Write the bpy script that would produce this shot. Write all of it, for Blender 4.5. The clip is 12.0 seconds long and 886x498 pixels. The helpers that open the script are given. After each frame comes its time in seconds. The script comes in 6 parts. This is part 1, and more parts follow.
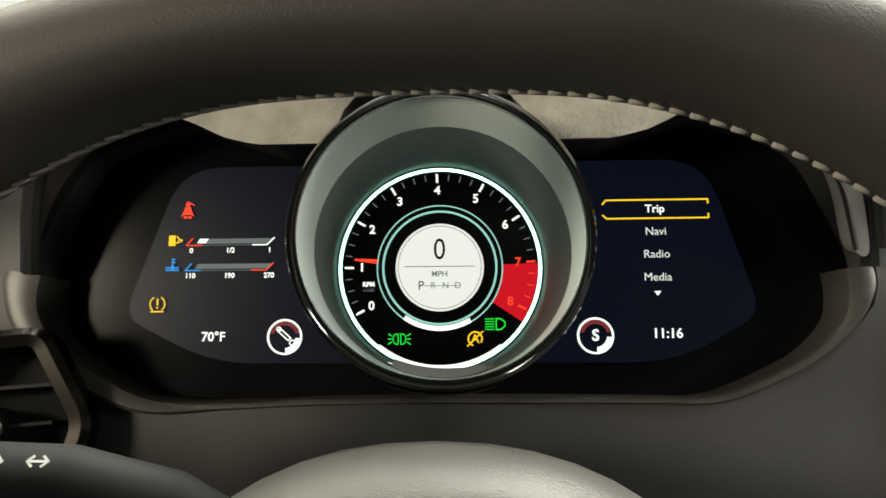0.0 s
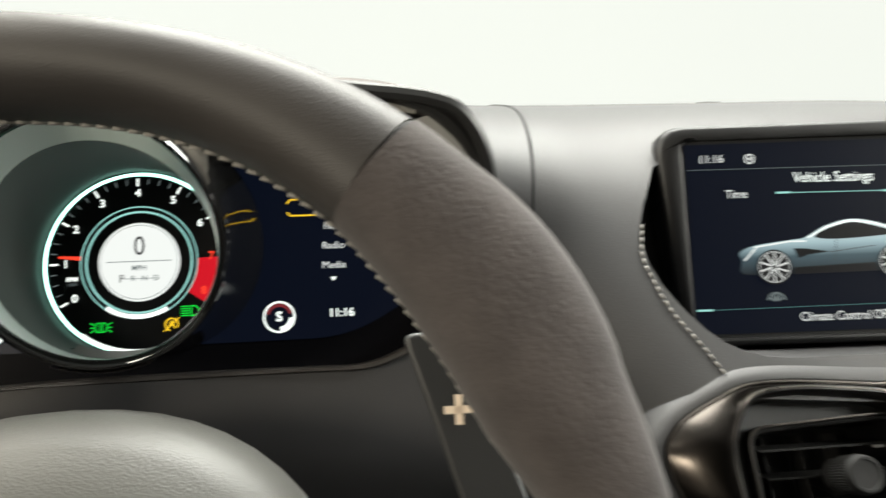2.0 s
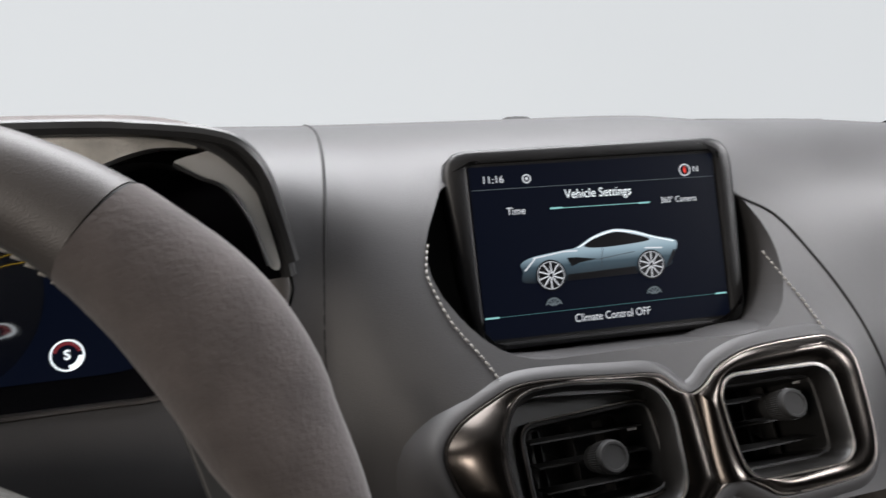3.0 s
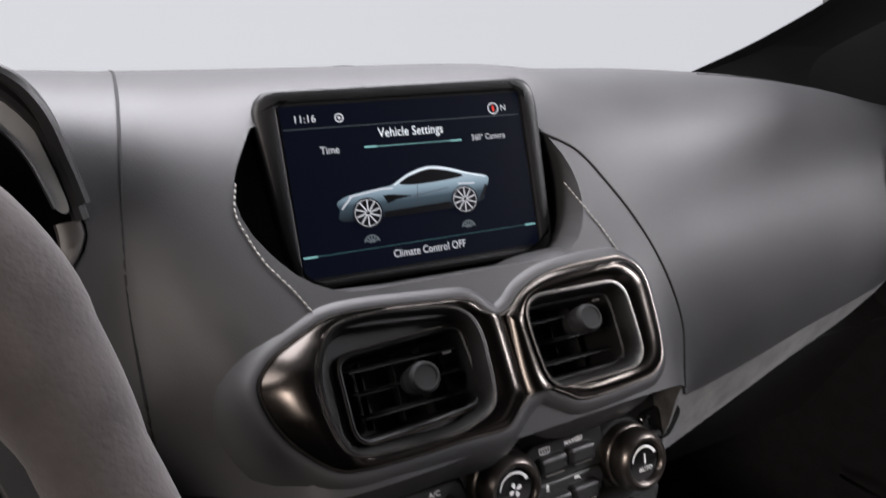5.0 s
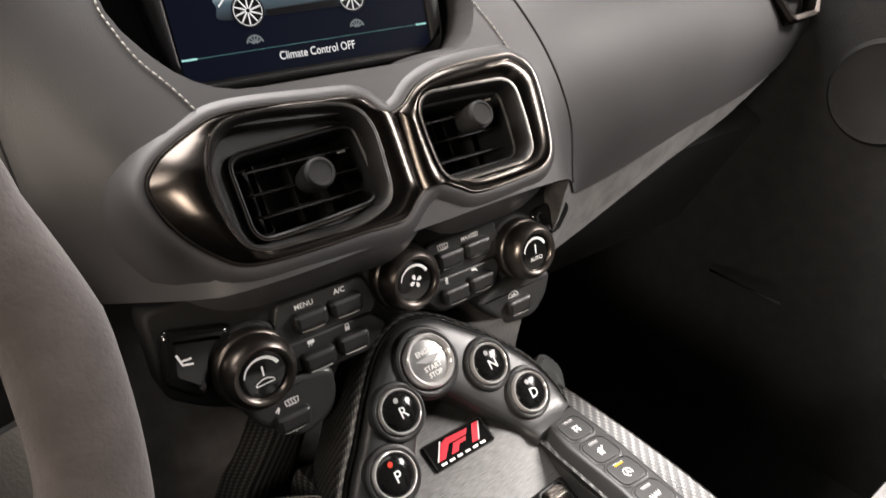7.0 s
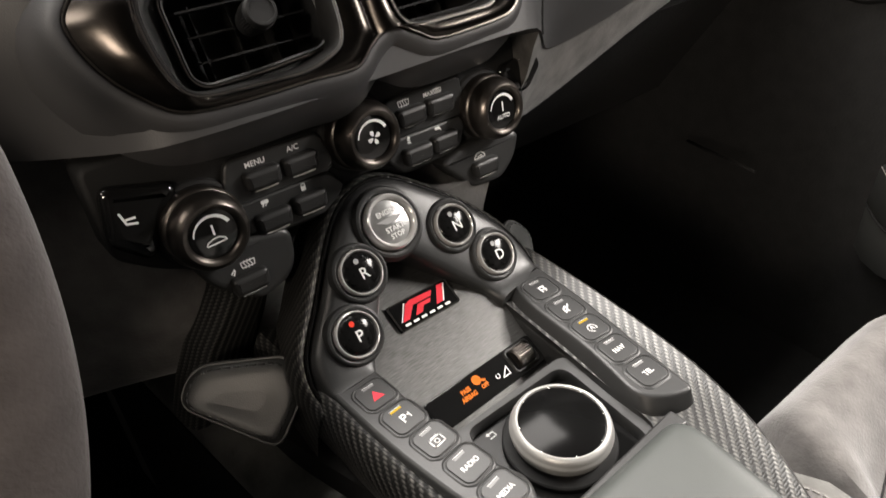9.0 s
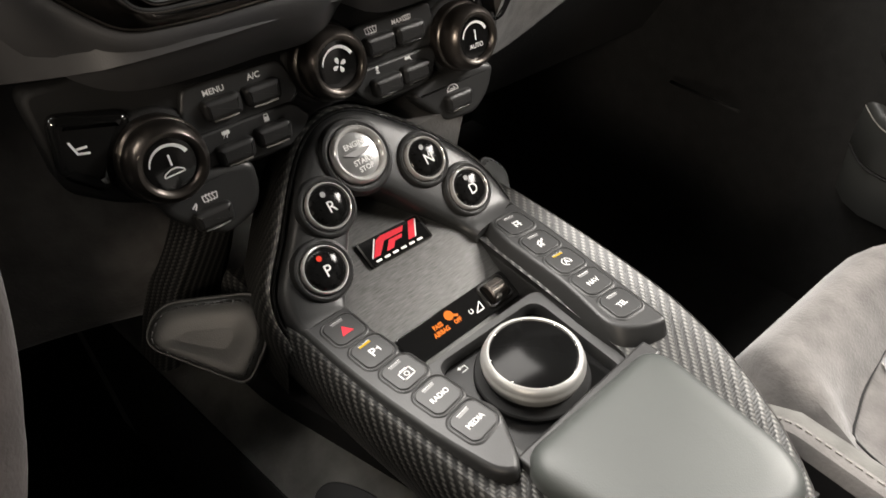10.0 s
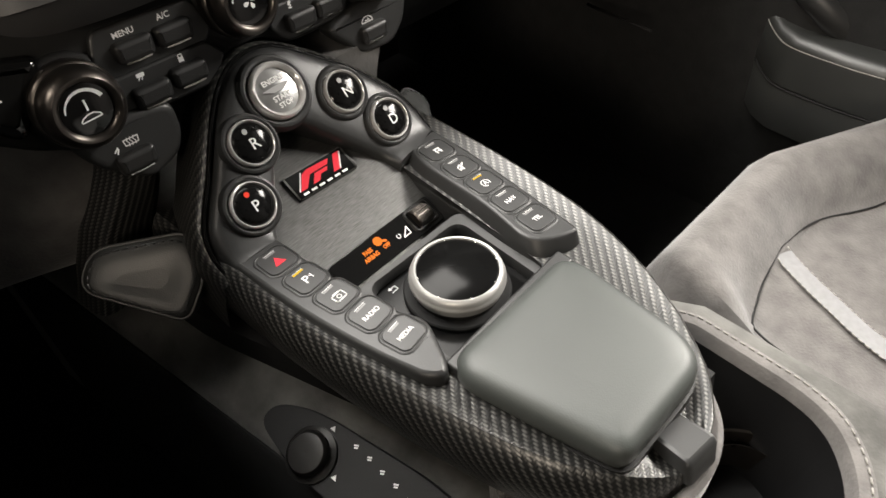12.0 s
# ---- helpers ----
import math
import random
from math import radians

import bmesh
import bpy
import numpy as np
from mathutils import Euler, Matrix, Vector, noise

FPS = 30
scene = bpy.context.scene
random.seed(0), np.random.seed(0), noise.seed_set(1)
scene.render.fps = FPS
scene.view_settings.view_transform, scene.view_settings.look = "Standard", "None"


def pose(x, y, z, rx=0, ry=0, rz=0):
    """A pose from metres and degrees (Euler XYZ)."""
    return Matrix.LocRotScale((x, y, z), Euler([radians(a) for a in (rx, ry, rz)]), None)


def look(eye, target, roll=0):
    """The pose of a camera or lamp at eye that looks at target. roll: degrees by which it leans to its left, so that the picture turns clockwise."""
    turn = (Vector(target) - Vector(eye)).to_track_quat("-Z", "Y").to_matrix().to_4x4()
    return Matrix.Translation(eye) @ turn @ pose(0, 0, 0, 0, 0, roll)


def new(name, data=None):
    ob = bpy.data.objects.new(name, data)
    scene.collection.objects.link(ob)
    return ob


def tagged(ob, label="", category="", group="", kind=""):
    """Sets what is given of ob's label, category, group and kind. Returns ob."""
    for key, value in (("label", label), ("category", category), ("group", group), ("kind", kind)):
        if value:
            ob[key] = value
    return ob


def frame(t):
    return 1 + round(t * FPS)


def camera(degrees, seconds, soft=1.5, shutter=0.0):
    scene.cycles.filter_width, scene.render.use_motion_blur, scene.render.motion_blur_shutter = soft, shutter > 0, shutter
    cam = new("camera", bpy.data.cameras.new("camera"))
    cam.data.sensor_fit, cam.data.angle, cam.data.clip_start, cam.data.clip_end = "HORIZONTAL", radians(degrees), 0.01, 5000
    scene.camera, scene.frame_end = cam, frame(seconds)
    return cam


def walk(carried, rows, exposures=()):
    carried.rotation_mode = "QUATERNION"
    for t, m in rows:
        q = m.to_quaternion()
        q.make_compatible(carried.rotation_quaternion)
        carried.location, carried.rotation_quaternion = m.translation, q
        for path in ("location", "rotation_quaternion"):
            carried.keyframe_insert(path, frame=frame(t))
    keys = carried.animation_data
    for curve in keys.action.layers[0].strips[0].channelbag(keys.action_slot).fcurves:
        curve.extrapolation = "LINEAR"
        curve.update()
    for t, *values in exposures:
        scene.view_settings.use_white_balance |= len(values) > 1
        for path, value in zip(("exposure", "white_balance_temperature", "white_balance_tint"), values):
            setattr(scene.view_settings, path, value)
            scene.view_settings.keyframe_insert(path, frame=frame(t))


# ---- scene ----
cam = camera(66.6, 12.0, shutter=0.5)
PATH = [
    (0, (0.019, 0.086, 0.758), (-0.09, 2.052, 0.403), -1.2),
    (0.5, (0.03, 0.087, 0.756), (-0.033, 2.05, 0.377), -0.9),
    (1, (0.051, 0.078, 0.762), (0.082, 2.031, 0.332), -0.5),
    (1.5, (0.09, 0.063, 0.762), (0.167, 2.017, 0.342), -0.8),
    (2, (0.122, 0.034, 0.765), (0.33, 1.986, 0.383), -1.0),
    (2.5, (0.153, 0.01, 0.776), (0.537, 1.933, 0.381), -1.3),
    (3, (0.165, 0.007, 0.783), (0.728, 1.884, 0.381), -1.6),
    (3.2, (0.168, 0.005, 0.786), (0.784, 1.864, 0.38), -1.8),
    (4.8, (0.187, -0.012, 0.771), (1.087, 1.709, 0.293), -1.8),
    (5, (0.189, -0.014, 0.763), (1.108, 1.691, 0.264), -1.8),
    (5.5, (0.195, -0.021, 0.75), (1.166, 1.619, 0.145), -1.9),
    (6, (0.193, -0.023, 0.741), (1.212, 1.537, 0.014), -1.9),
    (6.5, (0.19, -0.03, 0.738), (1.233, 1.458, -0.098), -1.9),
    (7, (0.186, -0.03, 0.735), (1.238, 1.399, -0.187), -1.8),
    (8.8, (0.197, -0.034, 0.71), (1.186, 1.252, -0.46), -1.9),
    (9, (0.199, -0.034, 0.706), (1.181, 1.234, -0.488), -1.9),
    (9.5, (0.203, -0.038, 0.697), (1.17, 1.193, -0.548), -1.9),
    (10, (0.207, -0.041, 0.687), (1.163, 1.146, -0.607), -1.8),
    (10.5, (0.204, -0.046, 0.687), (1.163, 1.081, -0.659), -1.3),
    (11, (0.204, -0.052, 0.686), (1.168, 1.025, -0.696), -1.1),
    (11.5, (0.204, -0.059, 0.689), (1.177, 0.975, -0.72), -1.4),
    (12, (0.201, -0.065, 0.696), (1.191, 0.919, -0.737), -1.4),
]
walk(cam, [(t, look(eye, target, roll)) for t, eye, target, roll in PATH],
     exposures=[(0, 0.30, 6950, 2), (1.5, 0.33, 6950, 4), (2.0, 0.42, 6600, 4), (2.5, 0.27, 6600, 4), (3, 0.05, 6150, 12), (5, -0.05, 6100, 16), (6, 0.42, 6270, 15), (7, 0.52, 6670, 14), (9, 0.0, 6750, 12), (12, -0.05, 6750, 10)])

# ---- light ----
world = bpy.data.worlds.new("showroom_light")
scene.world = world
world.use_nodes = True
world.node_tree.nodes["Background"].inputs[0].default_value = (1.0, 0.985, 0.95, 1)
world.node_tree.nodes["Background"].inputs[1].default_value = 0.21


def window_lamp(name, eye, target, w, h, watts, color):
    d = bpy.data.lights.new(name, "AREA")
    d.shape, d.size, d.size_y, d.energy, d.color = "RECTANGLE", w, h, watts, color
    ob = new(name, d)
    ob.matrix_basis = look(eye, target)
    return ob


# the hall's ceiling lamps, through windscreen, passenger window, driver's window
window_lamp("hall_lamp_front", (0.45, 1.02, 2.15), (0.42, 0.20, 0.55), 1.8, 0.8, 98, (1.0, 0.98, 0.95))
window_lamp("hall_lamp_passenger", (1.50, -0.12, 1.34), (0.66, 0.26, 0.62), 0.8, 0.5, 93, (1.0, 0.97, 0.93))
window_lamp("hall_lamp_driver", (-0.95, 0.40, 1.60), (0.05, 0.18, 0.66), 0.8, 0.6, 26, (1.0, 0.93, 0.84))
window_lamp("hall_lamp_side", (-1.15, -0.75, 1.22), (0.28, 0.28, 0.60), 0.34, 0.30, 18, (1.0, 0.88, 0.74))


# ---- materials ----
def mat(name, color, rough=0.5, metal=0.0, noise_scale=0.0, mottle=0.0, bump=0.0, bump_scale=0.0, coat=0.0, sheen=0.0,
        emit=0.0, spec=0.5, stretch=(1, 1, 1)):
    m = bpy.data.materials.new(name)
    m.use_nodes = True
    nt = m.node_tree
    b = nt.nodes["Principled BSDF"]
    b.inputs["Base Color"].default_value = (*color, 1)
    b.inputs["Roughness"].default_value = rough
    b.inputs["Metallic"].default_value = metal
    b.inputs["Coat Weight"].default_value = coat
    b.inputs["Coat Roughness"].default_value = 0.08
    b.inputs["Sheen Weight"].default_value = sheen
    b.inputs["Specular IOR Level"].default_value = spec
    if emit:
        b.inputs["Emission Color"].default_value = (*color, 1)
        if name.startswith("lit_"):
            b.inputs["Base Color"].default_value = (*[c * 0.03 for c in color], 1)
            b.inputs["Specular IOR Level"].default_value = min(spec, 0.15)
        b.inputs["Emission Strength"].default_value = emit
    if noise_scale or bump:
        tc = nt.nodes.new("ShaderNodeTexCoord")
        mp = nt.nodes.new("ShaderNodeMapping")
        mp.inputs["Scale"].default_value = stretch
        nt.links.new(tc.outputs["Object"], mp.inputs["Vector"])
    if noise_scale:
        n1 = nt.nodes.new("ShaderNodeTexNoise")
        n1.inputs["Scale"].default_value = noise_scale
        n1.inputs["Detail"].default_value = 6
        nt.links.new(mp.outputs[0], n1.inputs["Vector"])
        mix = nt.nodes.new("ShaderNodeMix")
        mix.data_type = "RGBA"
        mix.inputs[6].default_value = (*[c * (1 - mottle) for c in color], 1)
        mix.inputs[7].default_value = (*[min(1, c * (1 + mottle)) for c in color], 1)
        ct = nt.nodes.new("ShaderNodeMapRange")
        ct.inputs["From Min"].default_value, ct.inputs["From Max"].default_value = 0.32, 0.68
        nt.links.new(n1.outputs["Fac"], ct.inputs["Value"])
        nt.links.new(ct.outputs[0], mix.inputs[0])
        nt.links.new(mix.outputs[2], b.inputs["Base Color"])
        mr = nt.nodes.new("ShaderNodeMapRange")
        mr.inputs["To Min"].default_value = max(0.02, rough - 0.08)
        mr.inputs["To Max"].default_value = min(1, rough + 0.08)
        nt.links.new(n1.outputs["Fac"], mr.inputs["Value"])
        nt.links.new(mr.outputs[0], b.inputs["Roughness"])
    if bump:
        n2 = nt.nodes.new("ShaderNodeTexVoronoi" if bump_scale > 600 else "ShaderNodeTexNoise")
        n2.inputs["Scale"].default_value = bump_scale
        nt.links.new(mp.outputs[0], n2.inputs["Vector"])
        bp = nt.nodes.new("ShaderNodeBump")
        bp.inputs["Strength"].default_value = bump
        bp.inputs["Distance"].default_value = 0.0006
        nt.links.new(n2.outputs[0], bp.inputs["Height"])
        nt.links.new(bp.outputs[0], b.inputs["Normal"])
    return m


def carbon_mat():
    """Twill weave: two crossing thread directions, 2 mm wide."""
    m = bpy.data.materials.new("carbon_weave")
    m.use_nodes = True
    nt = m.node_tree
    b = nt.nodes["Principled BSDF"]
    tc = nt.nodes.new("ShaderNodeTexCoord")
    mp = nt.nodes.new("ShaderNodeMapping")
    mp.inputs["Rotation"].default_value = (0.0, 0.0, 0.0)
    nt.links.new(tc.outputs["UV"], mp.inputs["Vector"])
    sep = nt.nodes.new("ShaderNodeSeparateXYZ")
    nt.links.new(mp.outputs[0], sep.inputs[0])

    def mathn(op, a, c=None):
        n = nt.nodes.new("ShaderNodeMath")
        n.operation = op
        for i, v in enumerate((a, c)):
            if v is None:
                continue
            if isinstance(v, (int, float)):
                n.inputs[i].default_value = v
            else:
                nt.links.new(v, n.inputs[i])
        return n.outputs[0]
    s = 1 / 0.0019
    u = mathn("MULTIPLY", sep.outputs[0], s)
    v = mathn("MULTIPLY", sep.outputs[1], s)
    # twill: over two, under two, shifted by one each row
    iu, iv = mathn("FLOOR", u), mathn("FLOOR", v)
    q = mathn("FLOORED_MODULO", mathn("ADD", iu, iv), 4)
    over = mathn("LESS_THAN", q, 1.5)

    def hump(x):
        d = mathn("SUBTRACT", x, 0.5)
        return mathn("SUBTRACT", 1, mathn("MULTIPLY", mathn("MULTIPLY", d, d), 3.6))
    # rounded threads, each float dipping under at its ends
    run_v = mathn("MULTIPLY", mathn("FLOORED_MODULO", mathn("ADD", iu, v), 4), 0.5)
    run_u = mathn("SUBTRACT", mathn("MULTIPLY", mathn("FLOORED_MODULO", mathn("ADD", u, iv), 4), 0.5), 1)
    hu = mathn("MULTIPLY", hump(mathn("FRACT", u)), hump(run_v))
    hv = mathn("MULTIPLY", hump(mathn("FRACT", v)), hump(run_u))
    h = mathn("ADD", mathn("MULTIPLY", hu, over), mathn("MULTIPLY", hv, mathn("SUBTRACT", 1, over)))
    # sheen of the floats on top is put into the colour, strongest at mid-thread
    mix = nt.nodes.new("ShaderNodeMix")
    mix.data_type = "RGBA"
    mix.inputs[6].default_value = (0.016, 0.016, 0.0155, 1)
    mix.inputs[7].default_value = (0.115, 0.112, 0.104, 1)
    nt.links.new(mathn("MULTIPLY", h, over), mix.inputs[0])
    nt.links.new(mix.outputs[2], b.inputs["Base Color"])
    bp = nt.nodes.new("ShaderNodeBump")
    bp.inputs["Strength"].default_value = 0.35
    bp.inputs["Distance"].default_value = 0.0004
    nt.links.new(h, bp.inputs["Height"])
    nt.links.new(bp.outputs[0], b.inputs["Normal"])
    b.inputs["Roughness"].default_value = 0.34
    b.inputs["Metallic"].default_value = 0.45
    b.inputs["Coat Weight"].default_value = 0.25
    b.inputs["Coat Roughness"].default_value = 0.25
    return m


LEATHER = mat("black_leather", (0.040, 0.0395, 0.0405), 0.50, noise_scale=9, mottle=0.14, bump=0.10, bump_scale=1200, spec=0.36)
LEATHER_W = mat("wheel_leather", (0.037, 0.033, 0.031), 0.55, noise_scale=14, mottle=0.16, bump=0.12, bump_scale=1500)
HUB = mat("hub_leather", (0.080, 0.079, 0.073), 0.45, noise_scale=10, mottle=0.05, bump=0.2, bump_scale=1200)
SUEDE = mat("grey_suede", (0.118, 0.111, 0.107), 0.95, noise_scale=45, mottle=0.26, bump=0.6, bump_scale=420, sheen=0.5, spec=0.15)
SUEDE_D = mat("dark_suede", (0.066, 0.063, 0.060), 0.95, noise_scale=45, mottle=0.40, bump=0.5, bump_scale=420, sheen=0.10, spec=0.15)
SUEDE_W = mat("wheel_suede", (0.065, 0.057, 0.055), 0.95, noise_scale=70, mottle=0.16, bump=0.5, bump_scale=500, sheen=0.15, spec=0.15)
PLASTIC = mat("satin_black_plastic", (0.017, 0.017, 0.017), 0.42, noise_scale=30, mottle=0.1, bump=0.06, bump_scale=900)
SOFT = mat("soft_touch_black", (0.019, 0.0193, 0.0193), 0.42, noise_scale=25, mottle=0.08, bump=0.05, bump_scale=1000)
DUCT = mat("duct_black", (0.007, 0.007, 0.007), 0.5, noise_scale=30, mottle=0.2)
HOODFACE = mat("hood_suede_lit", (0.58, 0.555, 0.50), 0.95, noise_scale=60, mottle=0.2, bump=0.9, bump_scale=500, sheen=0.3, spec=0.15)
SUEDE_T = mat("tunnel_suede", (0.10, 0.098, 0.092), 0.95, noise_scale=30, mottle=0.4, bump=0.5, bump_scale=420, sheen=0.2, spec=0.12)
DARK = mat("matt_black", (0.011, 0.011, 0.011), 0.7, noise_scale=20, mottle=0.2, spec=0.25)
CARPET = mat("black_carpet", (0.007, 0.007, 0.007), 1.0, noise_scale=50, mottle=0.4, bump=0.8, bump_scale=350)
CLGLASS = mat("smoked_glass", (0.004, 0.004, 0.005), 0.20, spec=0.06)
GLOSS = mat("piano_black", (0.006, 0.006, 0.006), 0.08, coat=0.6)
BRONZE = mat("dark_bronze", (0.044, 0.039, 0.035), 0.24, metal=1.0)
BRIGHT = mat("bright_bronze", (0.16, 0.14, 0.125), 0.3, metal=1.0, noise_scale=60, mottle=0.05)
GEARFACE = mat("black_button", (0.006, 0.006, 0.006), 0.14, spec=0.18, noise_scale=300, mottle=0.3)
KNOB = mat("black_metal", (0.016, 0.0155, 0.015), 0.34, metal=0.4, noise_scale=80, mottle=0.08)
GUN = mat("gunmetal", (0.115, 0.102, 0.092), 0.3, metal=0.95, noise_scale=80, mottle=0.08)
BRUSHED = mat("brushed_dark_metal", (0.085, 0.085, 0.083), 0.40, metal=0.6, noise_scale=30, mottle=0.35, bump=0.2, bump_scale=120, stretch=(4, 60, 4))
CHROME = mat("chrome", (0.78, 0.77, 0.75), 0.1, metal=1.0)
BEZEL = mat("bezel_black", (0.012, 0.012, 0.0125), 0.42, noise_scale=40, mottle=0.1, bump=0.1, bump_scale=1000, spec=0.25)
TOUCH = mat("touch_glass", (0.004, 0.004, 0.004), 0.16, spec=0.1)
TRIM = mat("taupe_trim", (0.040, 0.036, 0.033), 0.42, noise_scale=40, mottle=0.1)
RINGMETAL = mat("button_chrome", (0.80, 0.79, 0.78), 0.18, metal=0.55)
SILVER = mat("satin_silver", (0.47, 0.465, 0.45), 0.42, metal=0.6, noise_scale=60, mottle=0.03)
WHITE = mat("white_marking", (0.75, 0.75, 0.74), 0.6)
THREAD = mat("grey_thread", (0.26, 0.25, 0.23), 0.8)
STRIPE = mat("pale_stripe", (0.19, 0.19, 0.195), 0.6, noise_scale=200, mottle=0.08)
GREY = mat("grey_marking", (0.30, 0.30, 0.30), 0.6)
DIM = mat("dim_marking", (0.16, 0.16, 0.16), 0.4)
BEIGE = mat("beige_marking", (0.62, 0.50, 0.38), 0.55)
PADLEATHER = mat("pad_leather", (0.026, 0.027, 0.026), 0.36, noise_scale=14, mottle=0.1, bump=0.12, bump_scale=1300)
LIDGREY = mat("lid_leather", (0.050, 0.055, 0.052), 0.46, noise_scale=12, mottle=0.06, bump=0.07, bump_scale=1400)
CARBON = carbon_mat()
NEEDLE_RED = mat("lit_red", (1.0, 0.06, 0.03), emit=0.9)
REDZONE = mat("lit_deep_red", (0.62, 0.008, 0.02), emit=0.8)
LITWHITE = mat("lit_white", (0.95, 1.0, 0.98), emit=1.1)
LITRING = mat("lit_ring", (0.50, 1.0, 0.86), emit=3.2)
LITDISC = mat("lit_disc", (0.83, 0.84, 0.84), emit=0.85)
LITGREY = mat("lit_grey", (0.22, 0.26, 0.27), emit=0.5)
LITTEAL = mat("lit_teal", (0.35, 0.72, 0.68), emit=0.8)
LITGREEN = mat("lit_green", (0.02, 0.75, 0.06), emit=0.9)
LITAMBER = mat("lit_amber", (1.0, 0.62, 0.03), emit=0.9)
LITORANGE = mat("lit_orange", (1.0, 0.22, 0.01), emit=1.1)
LITBLUE = mat("lit_blue", (0.03, 0.32, 0.9), emit=0.8)
LITNAVY = mat("lit_navy", (0.004, 0.006, 0.014), 0.35, emit=0.6, spec=0.12)
LITBLACK = mat("lit_black", (0.002, 0.002, 0.003), 0.3)
LITINK = mat("lit_ink", (0.03, 0.03, 0.035), 0.6)
REDPAINT = mat("red_paint", (0.72, 0.03, 0.05), 0.3)
# the wall emits its own brightness, in place of hall light falling on it
OUTSIDE = mat("glowing_hall_wall", (0.45, 0.455, 0.44), 0.9, emit=1.35, noise_scale=0.35, mottle=0.04)


# ---- mesh helpers ----
def flat_caps(me):
    """Many-sided faces stay flat."""
    for poly in me.polygons:
        if len(poly.vertices) > 4:
            poly.use_smooth = False


def obj(name, bm, material, smooth=True):
    bmesh.ops.recalc_face_normals(bm, faces=bm.faces)
    me = bpy.data.meshes.new(name)
    bm.to_mesh(me)
    bm.free()
    if smooth:
        me.shade_smooth()
        me.set_sharp_from_angle(angle=radians(38))
        flat_caps(me)
    me.materials.append(material)
    return new(name, me)


def part(name, bm, material, parent=None, label="", m=None, smooth=True):
    ob = obj(name, bm, material, smooth)
    if m is not None:
        ob.matrix_basis = m
    if parent is not None:
        ob.parent = parent
    if label:
        tagged(ob, label)
    return ob


def thing(name, label, category, m=None, group="", kind=""):
    ob = new(name)
    ob.empty_display_size = 0.02
    if m is not None:
        ob.matrix_basis = m
    return tagged(ob, label, category, group, kind)


def rounded(points, r, seg=5):
    """A closed outline with its corners rounded; r: one radius, or one for each corner."""
    out, n = [], len(points)
    for i in range(n):
        a, b, c = (Vector(points[(i + k) % n]) for k in (-1, 0, 1))
        rr = r[i] if isinstance(r, (list, tuple)) else r
        d1, d2 = (a - b), (c - b)
        k1, k2 = min(rr, d1.length * 0.49), min(rr, d2.length * 0.49)
        p, q = b + d1.normalized() * k1, b + d2.normalized() * k2
        for j in range(seg + 1):
            t = j / seg
            out.append((p * (1 - t) ** 2 + b * 2 * t * (1 - t) + q * t * t)[:])
    return out


def rect(w, h, r=0.0, cx=0.0, cy=0.0, seg=5):
    p = [(cx - w / 2, cy - h / 2), (cx + w / 2, cy - h / 2), (cx + w / 2, cy + h / 2), (cx - w / 2, cy + h / 2)]
    return rounded(p, r, seg) if r else p


def circle(r, n=40, cx=0.0, cy=0.0, a0=0.0, a1=360.0):
    full = abs(a1 - a0 - 360) < 1e-6
    return [(cx + r * math.cos(radians(a0 + (a1 - a0) * i / (n if full else n - 1))),
             cy + r * math.sin(radians(a0 + (a1 - a0) * i / (n if full else n - 1)))) for i in range(n)]


def inset(poly, d):
    """The outline moved inwards by d (counter-clockwise outlines)."""
    n = len(poly)
    area = sum(poly[i][0] * poly[(i + 1) % n][1] - poly[(i + 1) % n][0] * poly[i][1] for i in range(n))
    s = 1 if area > 0 else -1
    out = []
    for i in range(n):
        a, b, c = (Vector(poly[(i + k) % n][:2]) for k in (-1, 0, 1))
        t1, t2 = (b - a), (c - b)
        t1 = t1.normalized() if t1.length > 1e-9 else t2.normalized()
        t2 = t2.normalized() if t2.length > 1e-9 else t1
        nn = Vector((-t1.y - t2.y, t1.x + t2.x))
        nn = nn.normalized() if nn.length > 1e-6 else Vector((-t1.y, t1.x))
        out.append((b.x + s * nn.x * d, b.y + s * nn.y * d))
    return out


def resample(poly, n=96):
    """The outline as n points evenly spaced along it, starting on the left."""
    p = [Vector((a[0], a[1])) for a in poly]
    if sum(a.x * b.y - b.x * a.y for a, b in zip(p, p[1:] + p[:1])) < 0:
        p.reverse()
    k0 = min(range(len(p)), key=lambda i: p[i].x)
    p = p[k0:] + p[:k0]
    p.append(p[0])
    acc = [0.0]
    for a, b in zip(p, p[1:]):
        acc.append(acc[-1] + (b - a).length)
    out = []
    for i in range(n):
        s = acc[-1] * i / n
        j = min(len(p) - 2, int(np.searchsorted(acc, s, side="right")) - 1)
        f = (s - acc[j]) / max(1e-9, acc[j + 1] - acc[j])
        out.append(tuple(p[j].lerp(p[j + 1], f)))
    return out


def shrink(poly, d):
    """The outline scaled towards its middle so that its sides move in by about d."""
    xs, ys = [p[0] for p in poly], [p[1] for p in poly]
    cx, cy = (min(xs) + max(xs)) / 2, (min(ys) + max(ys)) / 2
    fx, fy = 1 - 2 * d / (max(xs) - min(xs)), 1 - 2 * d / (max(ys) - min(ys))
    return [(cx + (x - cx) * fx, cy + (y - cy) * fy) for x, y in poly]


